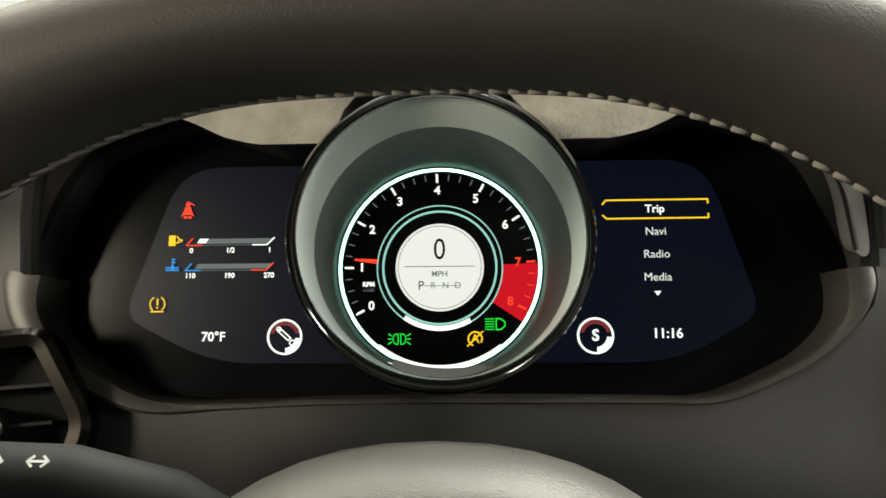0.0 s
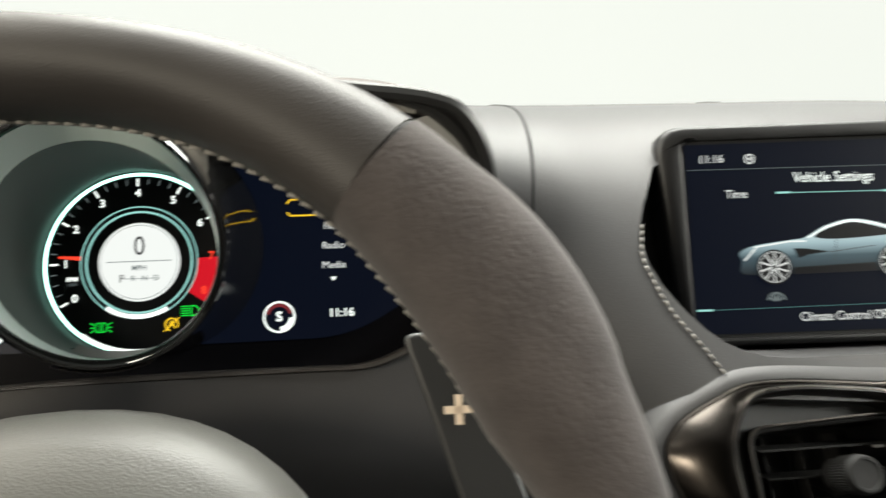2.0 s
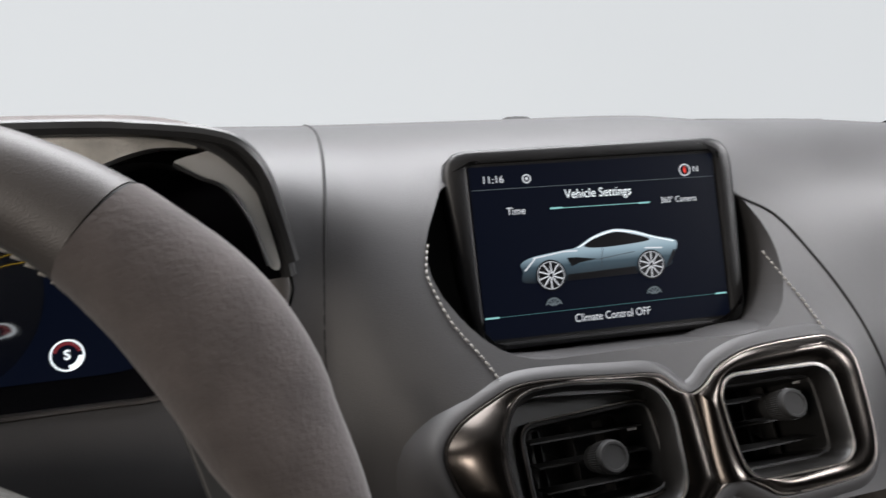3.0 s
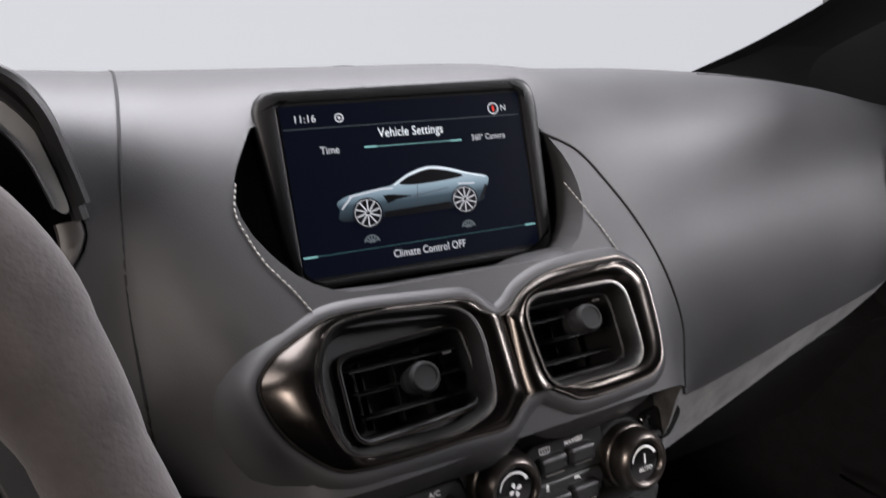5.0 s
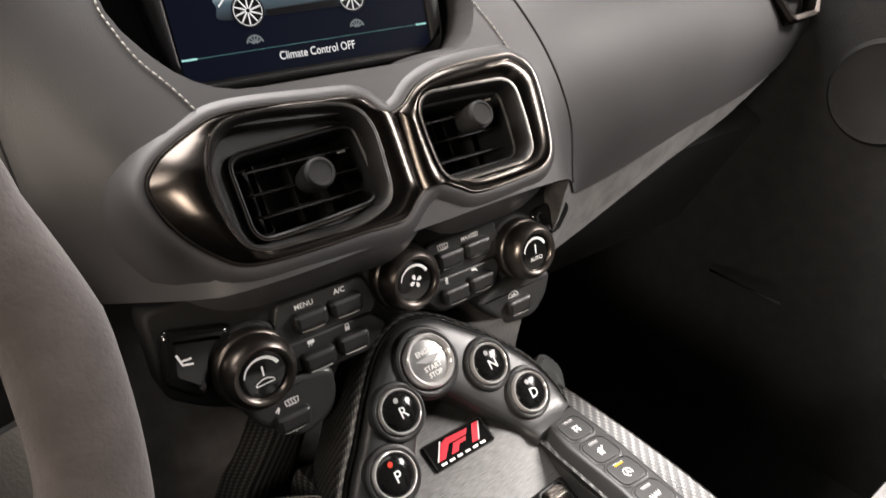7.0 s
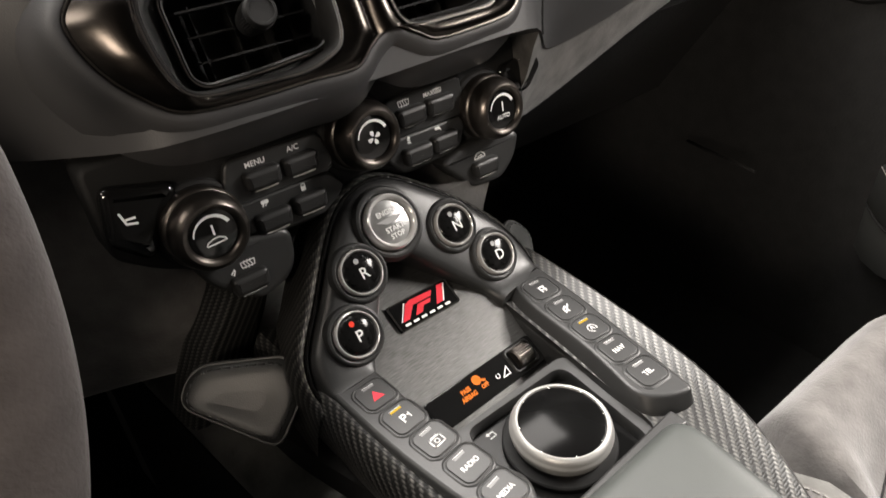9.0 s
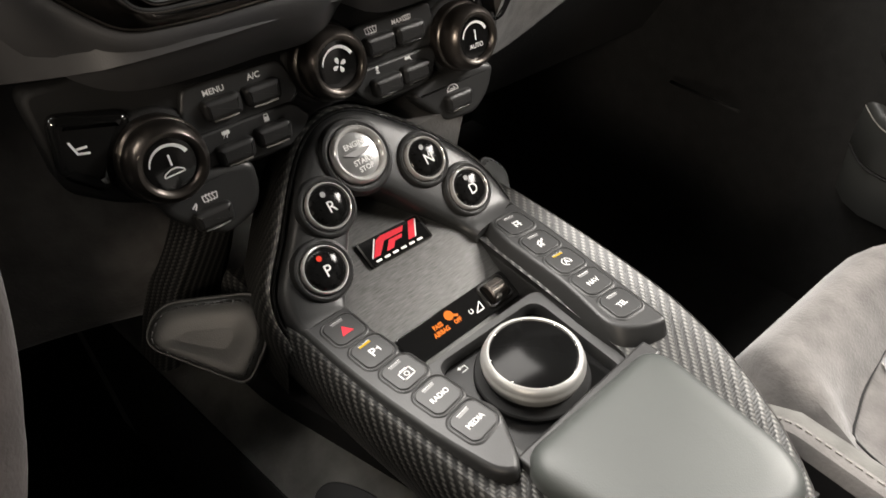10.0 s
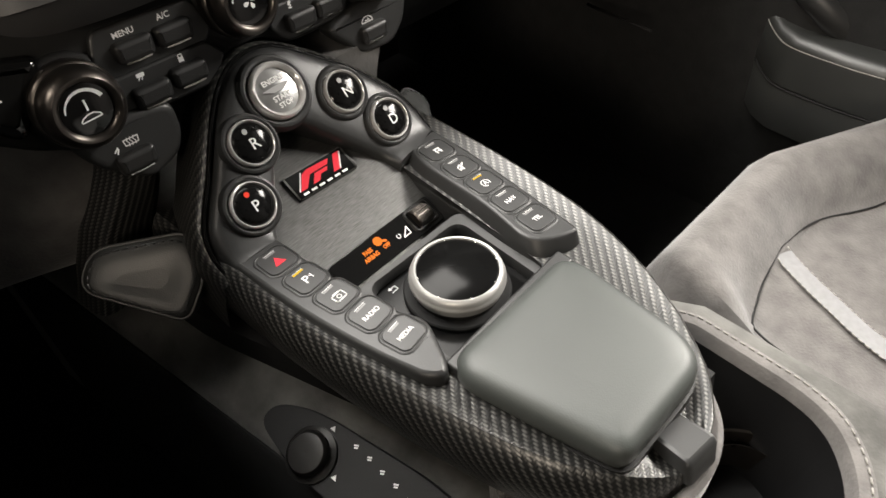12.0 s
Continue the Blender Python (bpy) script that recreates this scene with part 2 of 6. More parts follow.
def rings_mesh(rings, cap0=True, cap1=True, bm=None, closed=True):
    """Skins a row of rings of equal length."""
    bm = bm or bmesh.new()
    vs = [[bm.verts.new(p) for p in ring] for ring in rings]
    n = len(vs[0])
    for a, b in zip(vs, vs[1:]):
        for i in range(n if closed else n - 1):
            j = (i + 1) % n
            bm.faces.new((a[i], a[j], b[j], b[i]))
    if cap0:
        bm.faces.new(vs[0][::-1])
    if cap1:
        bm.faces.new(vs[-1])
    return bm


def slab(poly, z0, z1, bevel=0.0, bm=None, steps=3, base_grow=0.0):
    """A plate of that outline from z0 to z1 with a rounded upper edge."""
    rings = [[(x, y, z0) for x, y in (inset(poly, -base_grow) if base_grow else poly)]]
    if bevel:
        for k in range(steps + 1):
            a = k / steps * math.pi / 2
            rings.append([(x, y, z1 - bevel + bevel * math.sin(a)) for x, y in inset(poly, bevel * (1 - math.cos(a)))])
    else:
        rings.append([(x, y, z1) for x, y in poly])
    return rings_mesh(rings, bm=bm)


def flat(poly, z=0.0, bm=None):
    bm = bm or bmesh.new()
    bm.faces.new([bm.verts.new((x, y, z)) for x, y in poly])
    return bm


def lathe(profile, n=48, bm=None, cap0=False, cap1=False):
    return rings_mesh([[(r * math.cos(2 * math.pi * i / n), r * math.sin(2 * math.pi * i / n), z) for i in range(n)] for r, z in profile],
                      cap0, cap1, bm)


def ring_flat(r0, r1, z, n=64, a0=0.0, a1=360.0, bm=None, cx=0.0, cy=0.0, thick=0.0002):
    """A flat arc band."""
    bm = bm or bmesh.new()
    full = abs(a1 - a0 - 360) < 1e-6
    rows = []
    for i in range(n + 1):
        a = radians(a0 + (a1 - a0) * i / n)
        c, s = math.cos(a), math.sin(a)
        rows.append([bm.verts.new((cx + r * c, cy + r * s, z)) for r in (r0, r1)])
    for p, q in zip(rows, rows[1:]):
        bm.faces.new((p[0], p[1], q[1], q[0]))
    return bm


def smooth_path(points, n=60, closed=False):
    """Catmull-Rom curve through the points."""
    pts = [Vector(p) for p in points]
    m = len(pts)
    out = []
    spans = m if closed else m - 1
    for k in range(n if closed else n + 1):
        t = k / n * spans
        i = min(int(t), spans - 1)
        f = t - i
        g = (lambda j: pts[j % m]) if closed else (lambda j: pts[max(0, min(m - 1, j))])
        p0, p1, p2, p3 = g(i - 1), g(i), g(i + 1), g(i + 2)
        out.append(0.5 * ((2 * p1) + (p2 - p0) * f + (2 * p0 - 5 * p1 + 4 * p2 - p3) * f * f + (3 * p1 - p0 - 3 * p2 + p3) * f ** 3))
    return out


def tube(path, section, closed=False, up=(0, 0, 1), bm=None, cap=True):
    """Sweeps a section along a path. section(k) gives (side, lift) pairs."""
    rings, n = [], len(path)
    for k, p in enumerate(path):
        a = path[(k - 1) % n] if closed or k else p
        b = path[(k + 1) % n] if closed or k < n - 1 else p
        t = (b - a).normalized()
        side = t.cross(Vector(up)).normalized()
        lift = side.cross(t)
        rings.append([p + side * s + lift * h for s, h in section(k / max(1, n - 1))])
    if closed:
        rings.append(rings[0])
        bm = rings_mesh(rings, False, False, bm)
        bmesh.ops.remove_doubles(bm, verts=bm.verts, dist=1e-6)
        return bm
    return rings_mesh(rings, cap, cap, bm)


def rod(path, r, n=8, closed=False, up=(0, 0, 1), bm=None):
    return tube([Vector(p) for p in path], lambda k: [(r * math.cos(2 * math.pi * i / n), r * math.sin(2 * math.pi * i / n)) for i in range(n)], closed, up, bm)


def letters(text, size, material, parent, m, name="lettering", label="", bold=0.0, align="CENTER", squeeze=1.0):
    cu = bpy.data.curves.new("letters", "FONT")
    cu.body, cu.size, cu.align_x, cu.align_y, cu.offset, cu.resolution_u = text, size, align, "CENTER", bold, 3
    tmp = bpy.data.objects.new("letters", cu)
    me = bpy.data.meshes.new_from_object(tmp)
    bpy.data.objects.remove(tmp)
    bpy.data.curves.remove(cu)
    me.materials.clear()
    me.materials.append(material)
    me.transform(Matrix.Diagonal((squeeze, 1, 1, 1)))
    ob = new(name, me)
    ob.matrix_basis = m
    if parent is not None:
        ob.parent = parent
    if label:
        tagged(ob, label)
    return ob


def at(x, y, z=0.0, rz=0.0):
    return pose(x, y, z, 0, 0, rz)


def cut(ob, cutter):
    """Takes the cutter's shape out of ob and removes the cutter."""
    md = ob.modifiers.new("cut", "BOOLEAN")
    md.operation, md.object, md.solver = "DIFFERENCE", cutter, "EXACT"
    bpy.context.view_layer.update()
    me = bpy.data.meshes.new_from_object(ob.evaluated_get(bpy.context.evaluated_depsgraph_get()))
    ob.modifiers.clear()
    old = ob.data
    ob.data = me
    bpy.data.meshes.remove(old)
    bpy.data.objects.remove(cutter)
    ob.data.shade_smooth()
    ob.data.set_sharp_from_angle(angle=radians(38))
    return ob


def spline(xs, ys, x):
    """Smooth interpolation through stations."""
    i = max(0, min(len(xs) - 2, int(np.searchsorted(xs, x)) - 1))
    f = min(1, max(0, (x - xs[i]) / (xs[i + 1] - xs[i])))
    g = lambda j: ys[max(0, min(len(ys) - 1, j))]
    p0, p1, p2, p3 = g(i - 1), g(i), g(i + 1), g(i + 2)
    return 0.5 * ((2 * p1) + (p2 - p0) * f + (2 * p0 - 5 * p1 + 4 * p2 - p3) * f * f + (3 * p1 - p0 - 3 * p2 + p3) * f ** 3)


# frames: x right, y up the face, z out of the face towards the cabin
CL = pose(0.0, 0.400, 0.700, 71.5, 0, 0)
SC = pose(0.3905, 0.396, 0.6935, 74.2, -1.0, -5.8)
VE = pose(0.399, 0.300, 0.595, 60.0, 0, 0)
CO = pose(0.398, 0.204, 0.400, 0, 0, 3.5)
XC = 0.399


# ---- cabin shell ----
def box(x0, x1, y0, y1, z0, z1, bevel=0.0):
    bm = slab([(x0, y0), (x1, y0), (x1, y1), (x0, y1)], z0, z1)
    return bm


floor_ob = part("floor", box(-0.70, 1.42, -1.2, 1.1, -0.06, 0.0), CARPET)
tagged(floor_ob, "black carpeted cabin floor", "floor", kind="structure")
ground = part("ground", box(-30, 30, -30, 30, -0.40, -0.30), mat("hall_floor", (0.45, 0.44, 0.42), 0.35, noise_scale=0.8, mottle=0.08))
tagged(ground, "pale polished showroom floor round the car", "ground", kind="structure")
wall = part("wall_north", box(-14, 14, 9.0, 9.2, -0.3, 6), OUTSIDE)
tagged(wall, "white showroom wall beyond the windscreen, made to glow as if brightly lit", "wall", kind="structure")
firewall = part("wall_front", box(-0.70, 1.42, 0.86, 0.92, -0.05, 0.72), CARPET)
tagged(firewall, "black carpeted bulkhead in the footwell", "bulkhead", kind="structure")
rear = part("wall_rear", box(-0.70, 1.42, -1.25, -1.2, -0.05, 1.14), SUEDE_D)
tagged(rear, "dark suede rear bulkhead behind the seats", "bulkhead", kind="structure")
roof = rings_mesh([[(-0.30 + 1.39 * u, y, 1.17 - 0.10 * (2 * u - 1) ** 2 - 0.12 * max(0, (y - 0.0)) ** 2 + dz) for u in [i / 10 for i in range(11)] for dz in (0,)] +
                   [(1.09 - 1.39 * u, y, 1.20 - 0.10 * (2 * u - 1) ** 2 - 0.12 * max(0, y) ** 2) for u in [i / 10 for i in range(11)]]
                   for y in (-1.25, -0.8, -0.4, 0.0, 0.18)])
roof_ob = part("ceiling", roof, SUEDE_D)
tagged(roof_ob, "dark suede headlining", "headlining", kind="structure")


def door_panel(name, side):
    """Door card with a padded armrest; side: +1 passenger, -1 driver."""
    x = XC + (0.62 if side > 0 else -0.70)
    th = thing(name, "dark leather and suede door card with stitched armrest", "car door", kind="structure")
    pts = [(1.05, 0.0), (1.05, 0.66), (0.55, 0.70), (-0.2, 0.74), (-1.2, 0.76), (-1.2, 0.0)]
    rings = [[(x + side * d, y, z) for y, z in rounded(pts, 0.03)] for d in (0.0, 0.07)]
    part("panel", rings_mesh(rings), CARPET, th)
    stations = [(0.225, 0.055, 0.040), (0.208, 0.022, 0.026), (0.190, 0.002, 0.012), (0.165, -0.018, 0.003), (0.14, -0.028, 0.0), (0.08, -0.036, 0.003), (0.02, -0.039, 0.007), (-0.15, -0.040, 0.012), (-0.6, -0.036, 0.03)]
    sec = [(0.004, -0.12), (0.001, -0.064), (0.003, -0.061), (0.0, -0.058), (0.0, -0.014), (0.002, -0.006), (0.006, -0.001), (0.014, 0.003), (0.05, 0.004), (0.10, 0.0), (0.10, -0.12)]
    part("armrest", rings_mesh([[(x + side * (d + dx), y, 0.300 + dz + h) for d, h in sec] for y, dx, dz in stations]), PADLEATHER, th, "stitched black leather armrest")
    line = smooth_path([(x + side * (dx + 0.0016), y, 0.300 + dz - 0.0095) for y, dx, dz in stations[1:]], 120)
    bm = bmesh.new()
    for p, q in zip(line[::1], line[1:]):
        for k in range(max(1, int((q - p).length / 0.005))):
            a = p.lerp(q, k / max(1, int((q - p).length / 0.005)))
            rod([a, a + (q - p).normalized() * 0.0034], 0.0008, 5, bm=bm)
    part("stitching", bm, THREAD, th, "pale thread stitching")
    part("panel_joint", rod(smooth_path([(x + side * (dx + 0.0015), y, 0.300 + dz - 0.0612) for y, dx, dz in stations[1:]], 40), 0.0016, 6), DARK, th)
    part("pull_handle", tube([Vector((x + side * d, y, z)) for d, y, z in ((0.01, 0.19, 0.37), (-0.005, 0.15, 0.345), (0.0, 0.12, 0.325), (0.012, 0.10, 0.31))], lambda k: [(0.012 * math.cos(2 * math.pi * i / 12), 0.016 * math.sin(2 * math.pi * i / 12)) for i in range(12)]), PLASTIC, th, "black door pull")
    sp = lathe([(0.0, 0.004), (0.05, 0.004), (0.055, 0.006), (0.058, 0.003), (0.06, 0.0)], 40)
    part("speaker_grille", sp, DARK, th, m=pose(x - side * 0.002, 0.27, 0.53, 90, 0, -90 * side))
    return th


door_panel("door_1", 1)
door_panel("door_2", -1)


# ---- dashboard ----
STATIONS = [-0.75, -0.30, -0.205, 0.0, 0.195, 0.225, 0.275, XC, 0.53, 0.60, 0.75, 0.90, 1.12]
P_SIDE = [(0.84, 0.715), (0.66, 0.742), (0.52, 0.750), (0.45, 0.742), (0.40, 0.715), (0.375, 0.68), (0.365, 0.64), (0.355, 0.59), (0.37, 0.53)]
P_DRV = [(0.84, 0.74), (0.66, 0.770), (0.54, 0.774), (0.46, 0.768), (0.405, 0.742), (0.378, 0.69), (0.365, 0.64), (0.352, 0.59), (0.365, 0.54)]
P_CLU = [(0.84, 0.745), (0.66, 0.774), (0.54, 0.780), (0.46, 0.782), (0.405, 0.778), (0.376, 0.735), (0.362, 0.66), (0.352, 0.60), (0.370, 0.55)]
P_FLK = [(0.84, 0.74), (0.66, 0.770), (0.54, 0.773), (0.455, 0.764), (0.402, 0.735), (0.372, 0.69), (0.350, 0.635), (0.342, 0.585), (0.350, 0.535)]
P_POD = [(0.84, 0.74), (0.66, 0.770), (0.54, 0.772), (0.46, 0.760), (0.405, 0.728), (0.362, 0.680), (0.330, 0.638), (0.306, 0.598), (0.284, 0.552)]
P_600 = [(0.84, 0.735), (0.66, 0.764), (0.54, 0.766), (0.46, 0.754), (0.405, 0.724), (0.360, 0.672), (0.330, 0.62), (0.318, 0.565), (0.332, 0.508)]
P_750 = [(0.84, 0.73), (0.66, 0.760), (0.54, 0.762), (0.46, 0.750), (0.405, 0.72), (0.364, 0.675), (0.338, 0.63), (0.326, 0.58), (0.335, 0.532)]
P_900 = [(0.82, 0.71), (0.66, 0.742), (0.54, 0.747), (0.46, 0.738), (0.405, 0.713), (0.366, 0.675), (0.345, 0.638), (0.334, 0.60), (0.342, 0.558)]
P_END = [(0.80, 0.68), (0.66, 0.705), (0.54, 0.71), (0.47, 0.705), (0.43, 0.69), (0.41, 0.665), (0.40, 0.64), (0.39, 0.615), (0.40, 0.585)]
PROFILES = [P_SIDE, P_SIDE, P_DRV, P_CLU, P_DRV, P_FLK, P_POD, P_POD, P_POD, P_600, P_750, P_900, P_END]


def dash_profile(x):
    return [tuple(spline(STATIONS, [p[k][c] for p in PROFILES], x) for c in (0, 1)) for k in range(9)]


def dash_point(x, k):
    """A point of the dashboard's skin; k runs from 0 at the windscreen to 8 at the lower edge."""
    pr = dash_profile(x)
    ks = list(range(9))
    return Vector((x, spline(ks, [p[0] for p in pr], k), spline(ks, [p[1] for p in pr], k)))


def dash_body(x0, x1, step):
    n = int(round((x1 - x0) / step))
    rings = []
    for i in range(n + 1):
        x = x0 + (x1 - x0) * i / n
        skin = [dash_point(x, k / 6) for k in range(49)]
        low = skin[-1]
        skin += [Vector((x, low.y + 0.03, low.z - 0.012)), Vector((x, 0.52, low.z - 0.012)), Vector((x, 0.845, 0.56))]
        rings.append(skin)
    return rings_mesh(rings)


dash = thing("dashboard", "black leather dashboard with stitched seams under the windscreen", "dashboard")
top_pad = part("dash_pad", dash_body(-0.75, 1.12, 0.0125), LEATHER, dash, "black grained leather pad")

# instrument recess
RECESS = [(-0.196, -0.026), (-0.137, -0.069), (0.127, -0.069), (0.198, -0.026), (0.165, 0.047), (0.118, 0.061), (0.072, 0.046), (-0.072, 0.046), (-0.118, 0.061), (-0.165, 0.047)]
rec = rounded(RECESS, [0.03, 0.02, 0.02, 0.03, 0.015, 0.01, 0.004, 0.004, 0.01, 0.015])
cut(top_pad, part("cutter", slab(rec, -0.012, 0.2), DARK, m=CL))
cut(top_pad, part("cutter", slab(circle(0.068, 48, 0.002, 0.006), -0.012, 0.2), DARK, m=CL))
# screen pocket
pocket = rounded([(-0.087, -0.0650), (0.10, -0.0650), (0.124, -0.010), (0.098, 0.045), (-0.104, 0.045), (-0.130, -0.008)], [0.03, 0.03, 0.05, 0.004, 0.004, 0.04])
cut(top_pad, part("cutter", slab(pocket, -0.035, 0.16), DARK, m=SC))
# vents' pocket
vent_hole = rounded([(-0.135, 0.025), (-0.10, -0.032), (-0.015, -0.034), (0.008, -0.024), (0.035, -0.030), (0.10, -0.026), (0.125, 0.02), (0.105, 0.040), (0.03, 0.038), (0.005, 0.026), (-0.015, 0.034), (-0.10, 0.041)], 0.012)
cut(top_pad, part("cutter", slab(vent_hole, -0.06, 0.1), DARK, m=VE))

# dark lining of the pockets
part("recess_lining", rings_mesh([[(x, y, z) for x, y in inset(rec, -0.0005)] for z in (-0.011, 0.0)], True, False), DARK, dash, m=CL)


# trim lip round the lower edge of the recess
lip_i = smooth_path([(x, y, 0) for x, y in ((-0.1800, -0.0120), (-0.1814, -0.0201), (-0.1800, -0.0303), (-0.1715, -0.0431), (-0.1523, -0.0556), (-0.1257, -0.0672), (-0.0877, -0.0683), (-0.0400, -0.0665), (0.0400, -0.0660), (0.0902, -0.0664), (0.1113, -0.0664), (0.1279, -0.0625), (0.1568, -0.0489), (0.1719, -0.0347), (0.1752, -0.0228), (0.1745, -0.0120))], 90)
lip_o = smooth_path([(x, y, 0) for x, y in ((-0.1985, -0.0090), (-0.1995, -0.0174), (-0.1933, -0.0354), (-0.1759, -0.0531), (-0.1568, -0.0642), (-0.1303, -0.0735), (-0.0900, -0.0716), (-0.0400, -0.0696), (0.0400, -0.0690), (0.0902, -0.0688), (0.1130, -0.0690), (0.1290, -0.0660), (0.1580, -0.0528), (0.1787, -0.0359), (0.1875, -0.0204), (0.1870, -0.0110))], 90)
part("recess_lip", rings_mesh([[tuple(a.lerp(b, f).xy) + (z,) for f, z in ((0.0, -0.004), (0.0, 0.0165), (0.10, 0.0195), (0.30, 0.0205), (0.75, 0.0215), (0.95, 0.0205), (1.05, 0.0150))] for a, b in zip(lip_i, lip_o)], closed=False, cap0=False, cap1=False), TRIM, dash, "satin taupe trim lip under the instruments", CL)


def seam(points, name="seam", r=0.0011, material=DARK):
    return part(name, rod(points, r, 6), material, dash)


def skin_line(pts, n=40, lift=0.0):
    """A line on the dashboard's skin through (x, k) stations."""
    return [dash_point(p.x, p.y) + Vector((0, -lift, lift)) for p in smooth_path([(x, k, 0) for x, k in pts], n)]


seam(skin_line([(0.224, 1.2), (0.216, 3.4), (0.206, 5.0), (0.203, 6.0), (0.205, 8.0)], 60, -0.0003), r=0.0011)
seam(skin_line([(0.480, 3.9), (0.496, 4.2), (0.520, 4.5), (0.536, 5.1), (0.548, 5.8), (0.556, 6.5), (0.560, 7.2), (0.552, 8.0)]))


def stitches(line, pitch=0.0042, length=0.0030, r=0.00055):
    bm = bmesh.new()
    dist, last = 0.0, None
    for a, b in zip(line, line[1:]):
        d = (b - a).length
        t = (pitch - dist) if last is not None else 0.0
        while t < d:
            p = a.lerp(b, t / d)
            rod([p, p + (b - a).normalized() * length], r, 5, bm=bm)
            t += pitch
            last = p
        dist = d - (t - pitch)
    return bm


st_l = skin_line([(0.268, 4.5), (0.264, 4.8), (0.267, 5.05), (0.273, 5.35), (0.284, 5.7), (0.294, 6.1)], 60, 0.0006)
st_r = skin_line([(0.494, 4.9), (0.504, 5.4), (0.508, 5.6), (0.514, 6.0)], 60, 0.0006)
part("stitching", stitches(st_l), THREAD, dash, "grey thread stitching")
part("stitching", stitches(st_r), THREAD, dash, "grey thread stitching")

# suede strip under the passenger side
strip = rings_mesh([[dash_point(x, 8.0) + Vector((0, 0.002 + dy, dz * (1.0 - 0.75 * max(0, x - 0.60) / 0.45))) for dy, dz in ((0, -0.001), (0.004, -0.012), (0.010, -0.036), (0.020, -0.060), (0.032, -0.076), (0.08, -0.076), (0.08, -0.002))] for x in [0.545 + 0.51 * i / 30 for i in range(31)]])
part("lower_strip", strip, SUEDE_D, dash, "grey suede strip along the lower edge")
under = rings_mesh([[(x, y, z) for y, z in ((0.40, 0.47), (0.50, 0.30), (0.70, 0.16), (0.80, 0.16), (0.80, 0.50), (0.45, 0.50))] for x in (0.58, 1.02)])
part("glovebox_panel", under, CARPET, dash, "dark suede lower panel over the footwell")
part("glovebox_gap", rod([(0.951, 0.397, 0.276), (0.896, 0.273, 0.303)], 0.002, 6), DARK, dash)
low = rings_mesh([[(x, y + 0.05 * max(0, (0.02 - x)) - 0.050 * min(1, max(0, (x - 0.12) / 0.14)) ** 1.5 * (0.62 - y) / 0.24, z + 0.012 * min(1, max(0, (x - 0.12) / 0.14))) for y, z in rounded([(0.42, 0.52), (0.395, 0.45), (0.385, 0.375), (0.400, 0.325), (0.62, 0.30), (0.62, 0.52)], [0.01, 0.03, 0.03, 0.03, 0.01, 0.01])] for x in [-0.30 + 0.592 * i / 30 for i in range(31)]])
part("knee_bolster", low, SUEDE, dash, "dark suede bolster under the driver side")
# demister slot along the passenger side
part("demister_slot", tube(skin_line([(0.765, 2.58), (0.80, 2.64), (0.85, 2.70), (0.90, 2.74), (1.00, 2.74), (1.06, 2.70)], 40, 0.0003), lambda k: [(-0.0026, -0.001), (0.0026, -0.001), (0.0020, 0.0004), (-0.0020, 0.0004)]), DARK, dash, "narrow black demister slot")
# small sun sensor on the top
part("sun_sensor", lathe([(0.0, 0.005), (0.010, 0.0045), (0.016, 0.002), (0.018, -0.004)], 24), DARK, dash, m=pose(0.435, 0.64, 0.7705))

# windscreen frame
cowl = part("windscreen_frame", rod(smooth_path([(-0.55, 0.80, 0.735), (0.0, 0.90, 0.745), (0.40, 0.92, 0.748), (0.80, 0.88, 0.742), (0.96, 0.78, 0.738)], 40), 0.02, 10), DARK)
tagged(cowl, "black windscreen surround with the thick pillar", "windscreen frame", kind="structure")
for sx in (1, -1):
    edge = smooth_path([(0.56, 0.74, 0.735), (0.575, 0.66, 0.765), (0.575, 0.56, 0.802), (0.56, 0.44, 0.855), (0.53, 0.28, 0.95), (0.49, 0.14, 1.08)], 24)
    rings = [[(XC + sx * (p.x + a + (0.12 if sx < 0 else 0.0)), p.y + b, p.z + c) for a, b, c in ((0, 0, 0), (0.02, -0.03, 0.012), (0.07, -0.10, 0.0), (0.13, -0.16, -0.04), (0.16, -0.10, -0.14), (0.13, 0.06, -0.14), (0.06, 0.05, -0.03))] for p in edge]
    pillar = part("pillar", rings_mesh(rings), SOFT)
    tagged(pillar, "dark trimmed windscreen pillar", "pillar", kind="structure")


# ---- instrument cluster ----
clu = thing("instrument_cluster", "lit digital instrument cluster with round rev counter", "instrument cluster", CL)
part("display_glass", slab(inset(rec, 0.001), -0.0105, -0.0005), CLGLASS, clu, "black glass face")
disp = rounded([(-0.152, -0.030), (-0.108, -0.052), (0.108, -0.052), (0.147, -0.030), (0.125, 0.043), (-0.127, 0.043)], [0.01, 0.02, 0.02, 0.01, 0.02, 0.02])
part("display_panel", flat(disp, 0.0002), LITNAVY, clu, "glowing dark navy panel")
TY = -0.0075


def cl_ring(r0, r1, material, a0=0.0, a1=360.0, z=0.0012, name="dial_ring"):
    return part(name, ring_flat(r0, r1, z, 72, a0, a1, cx=0, cy=TY), material, clu, smooth=False)


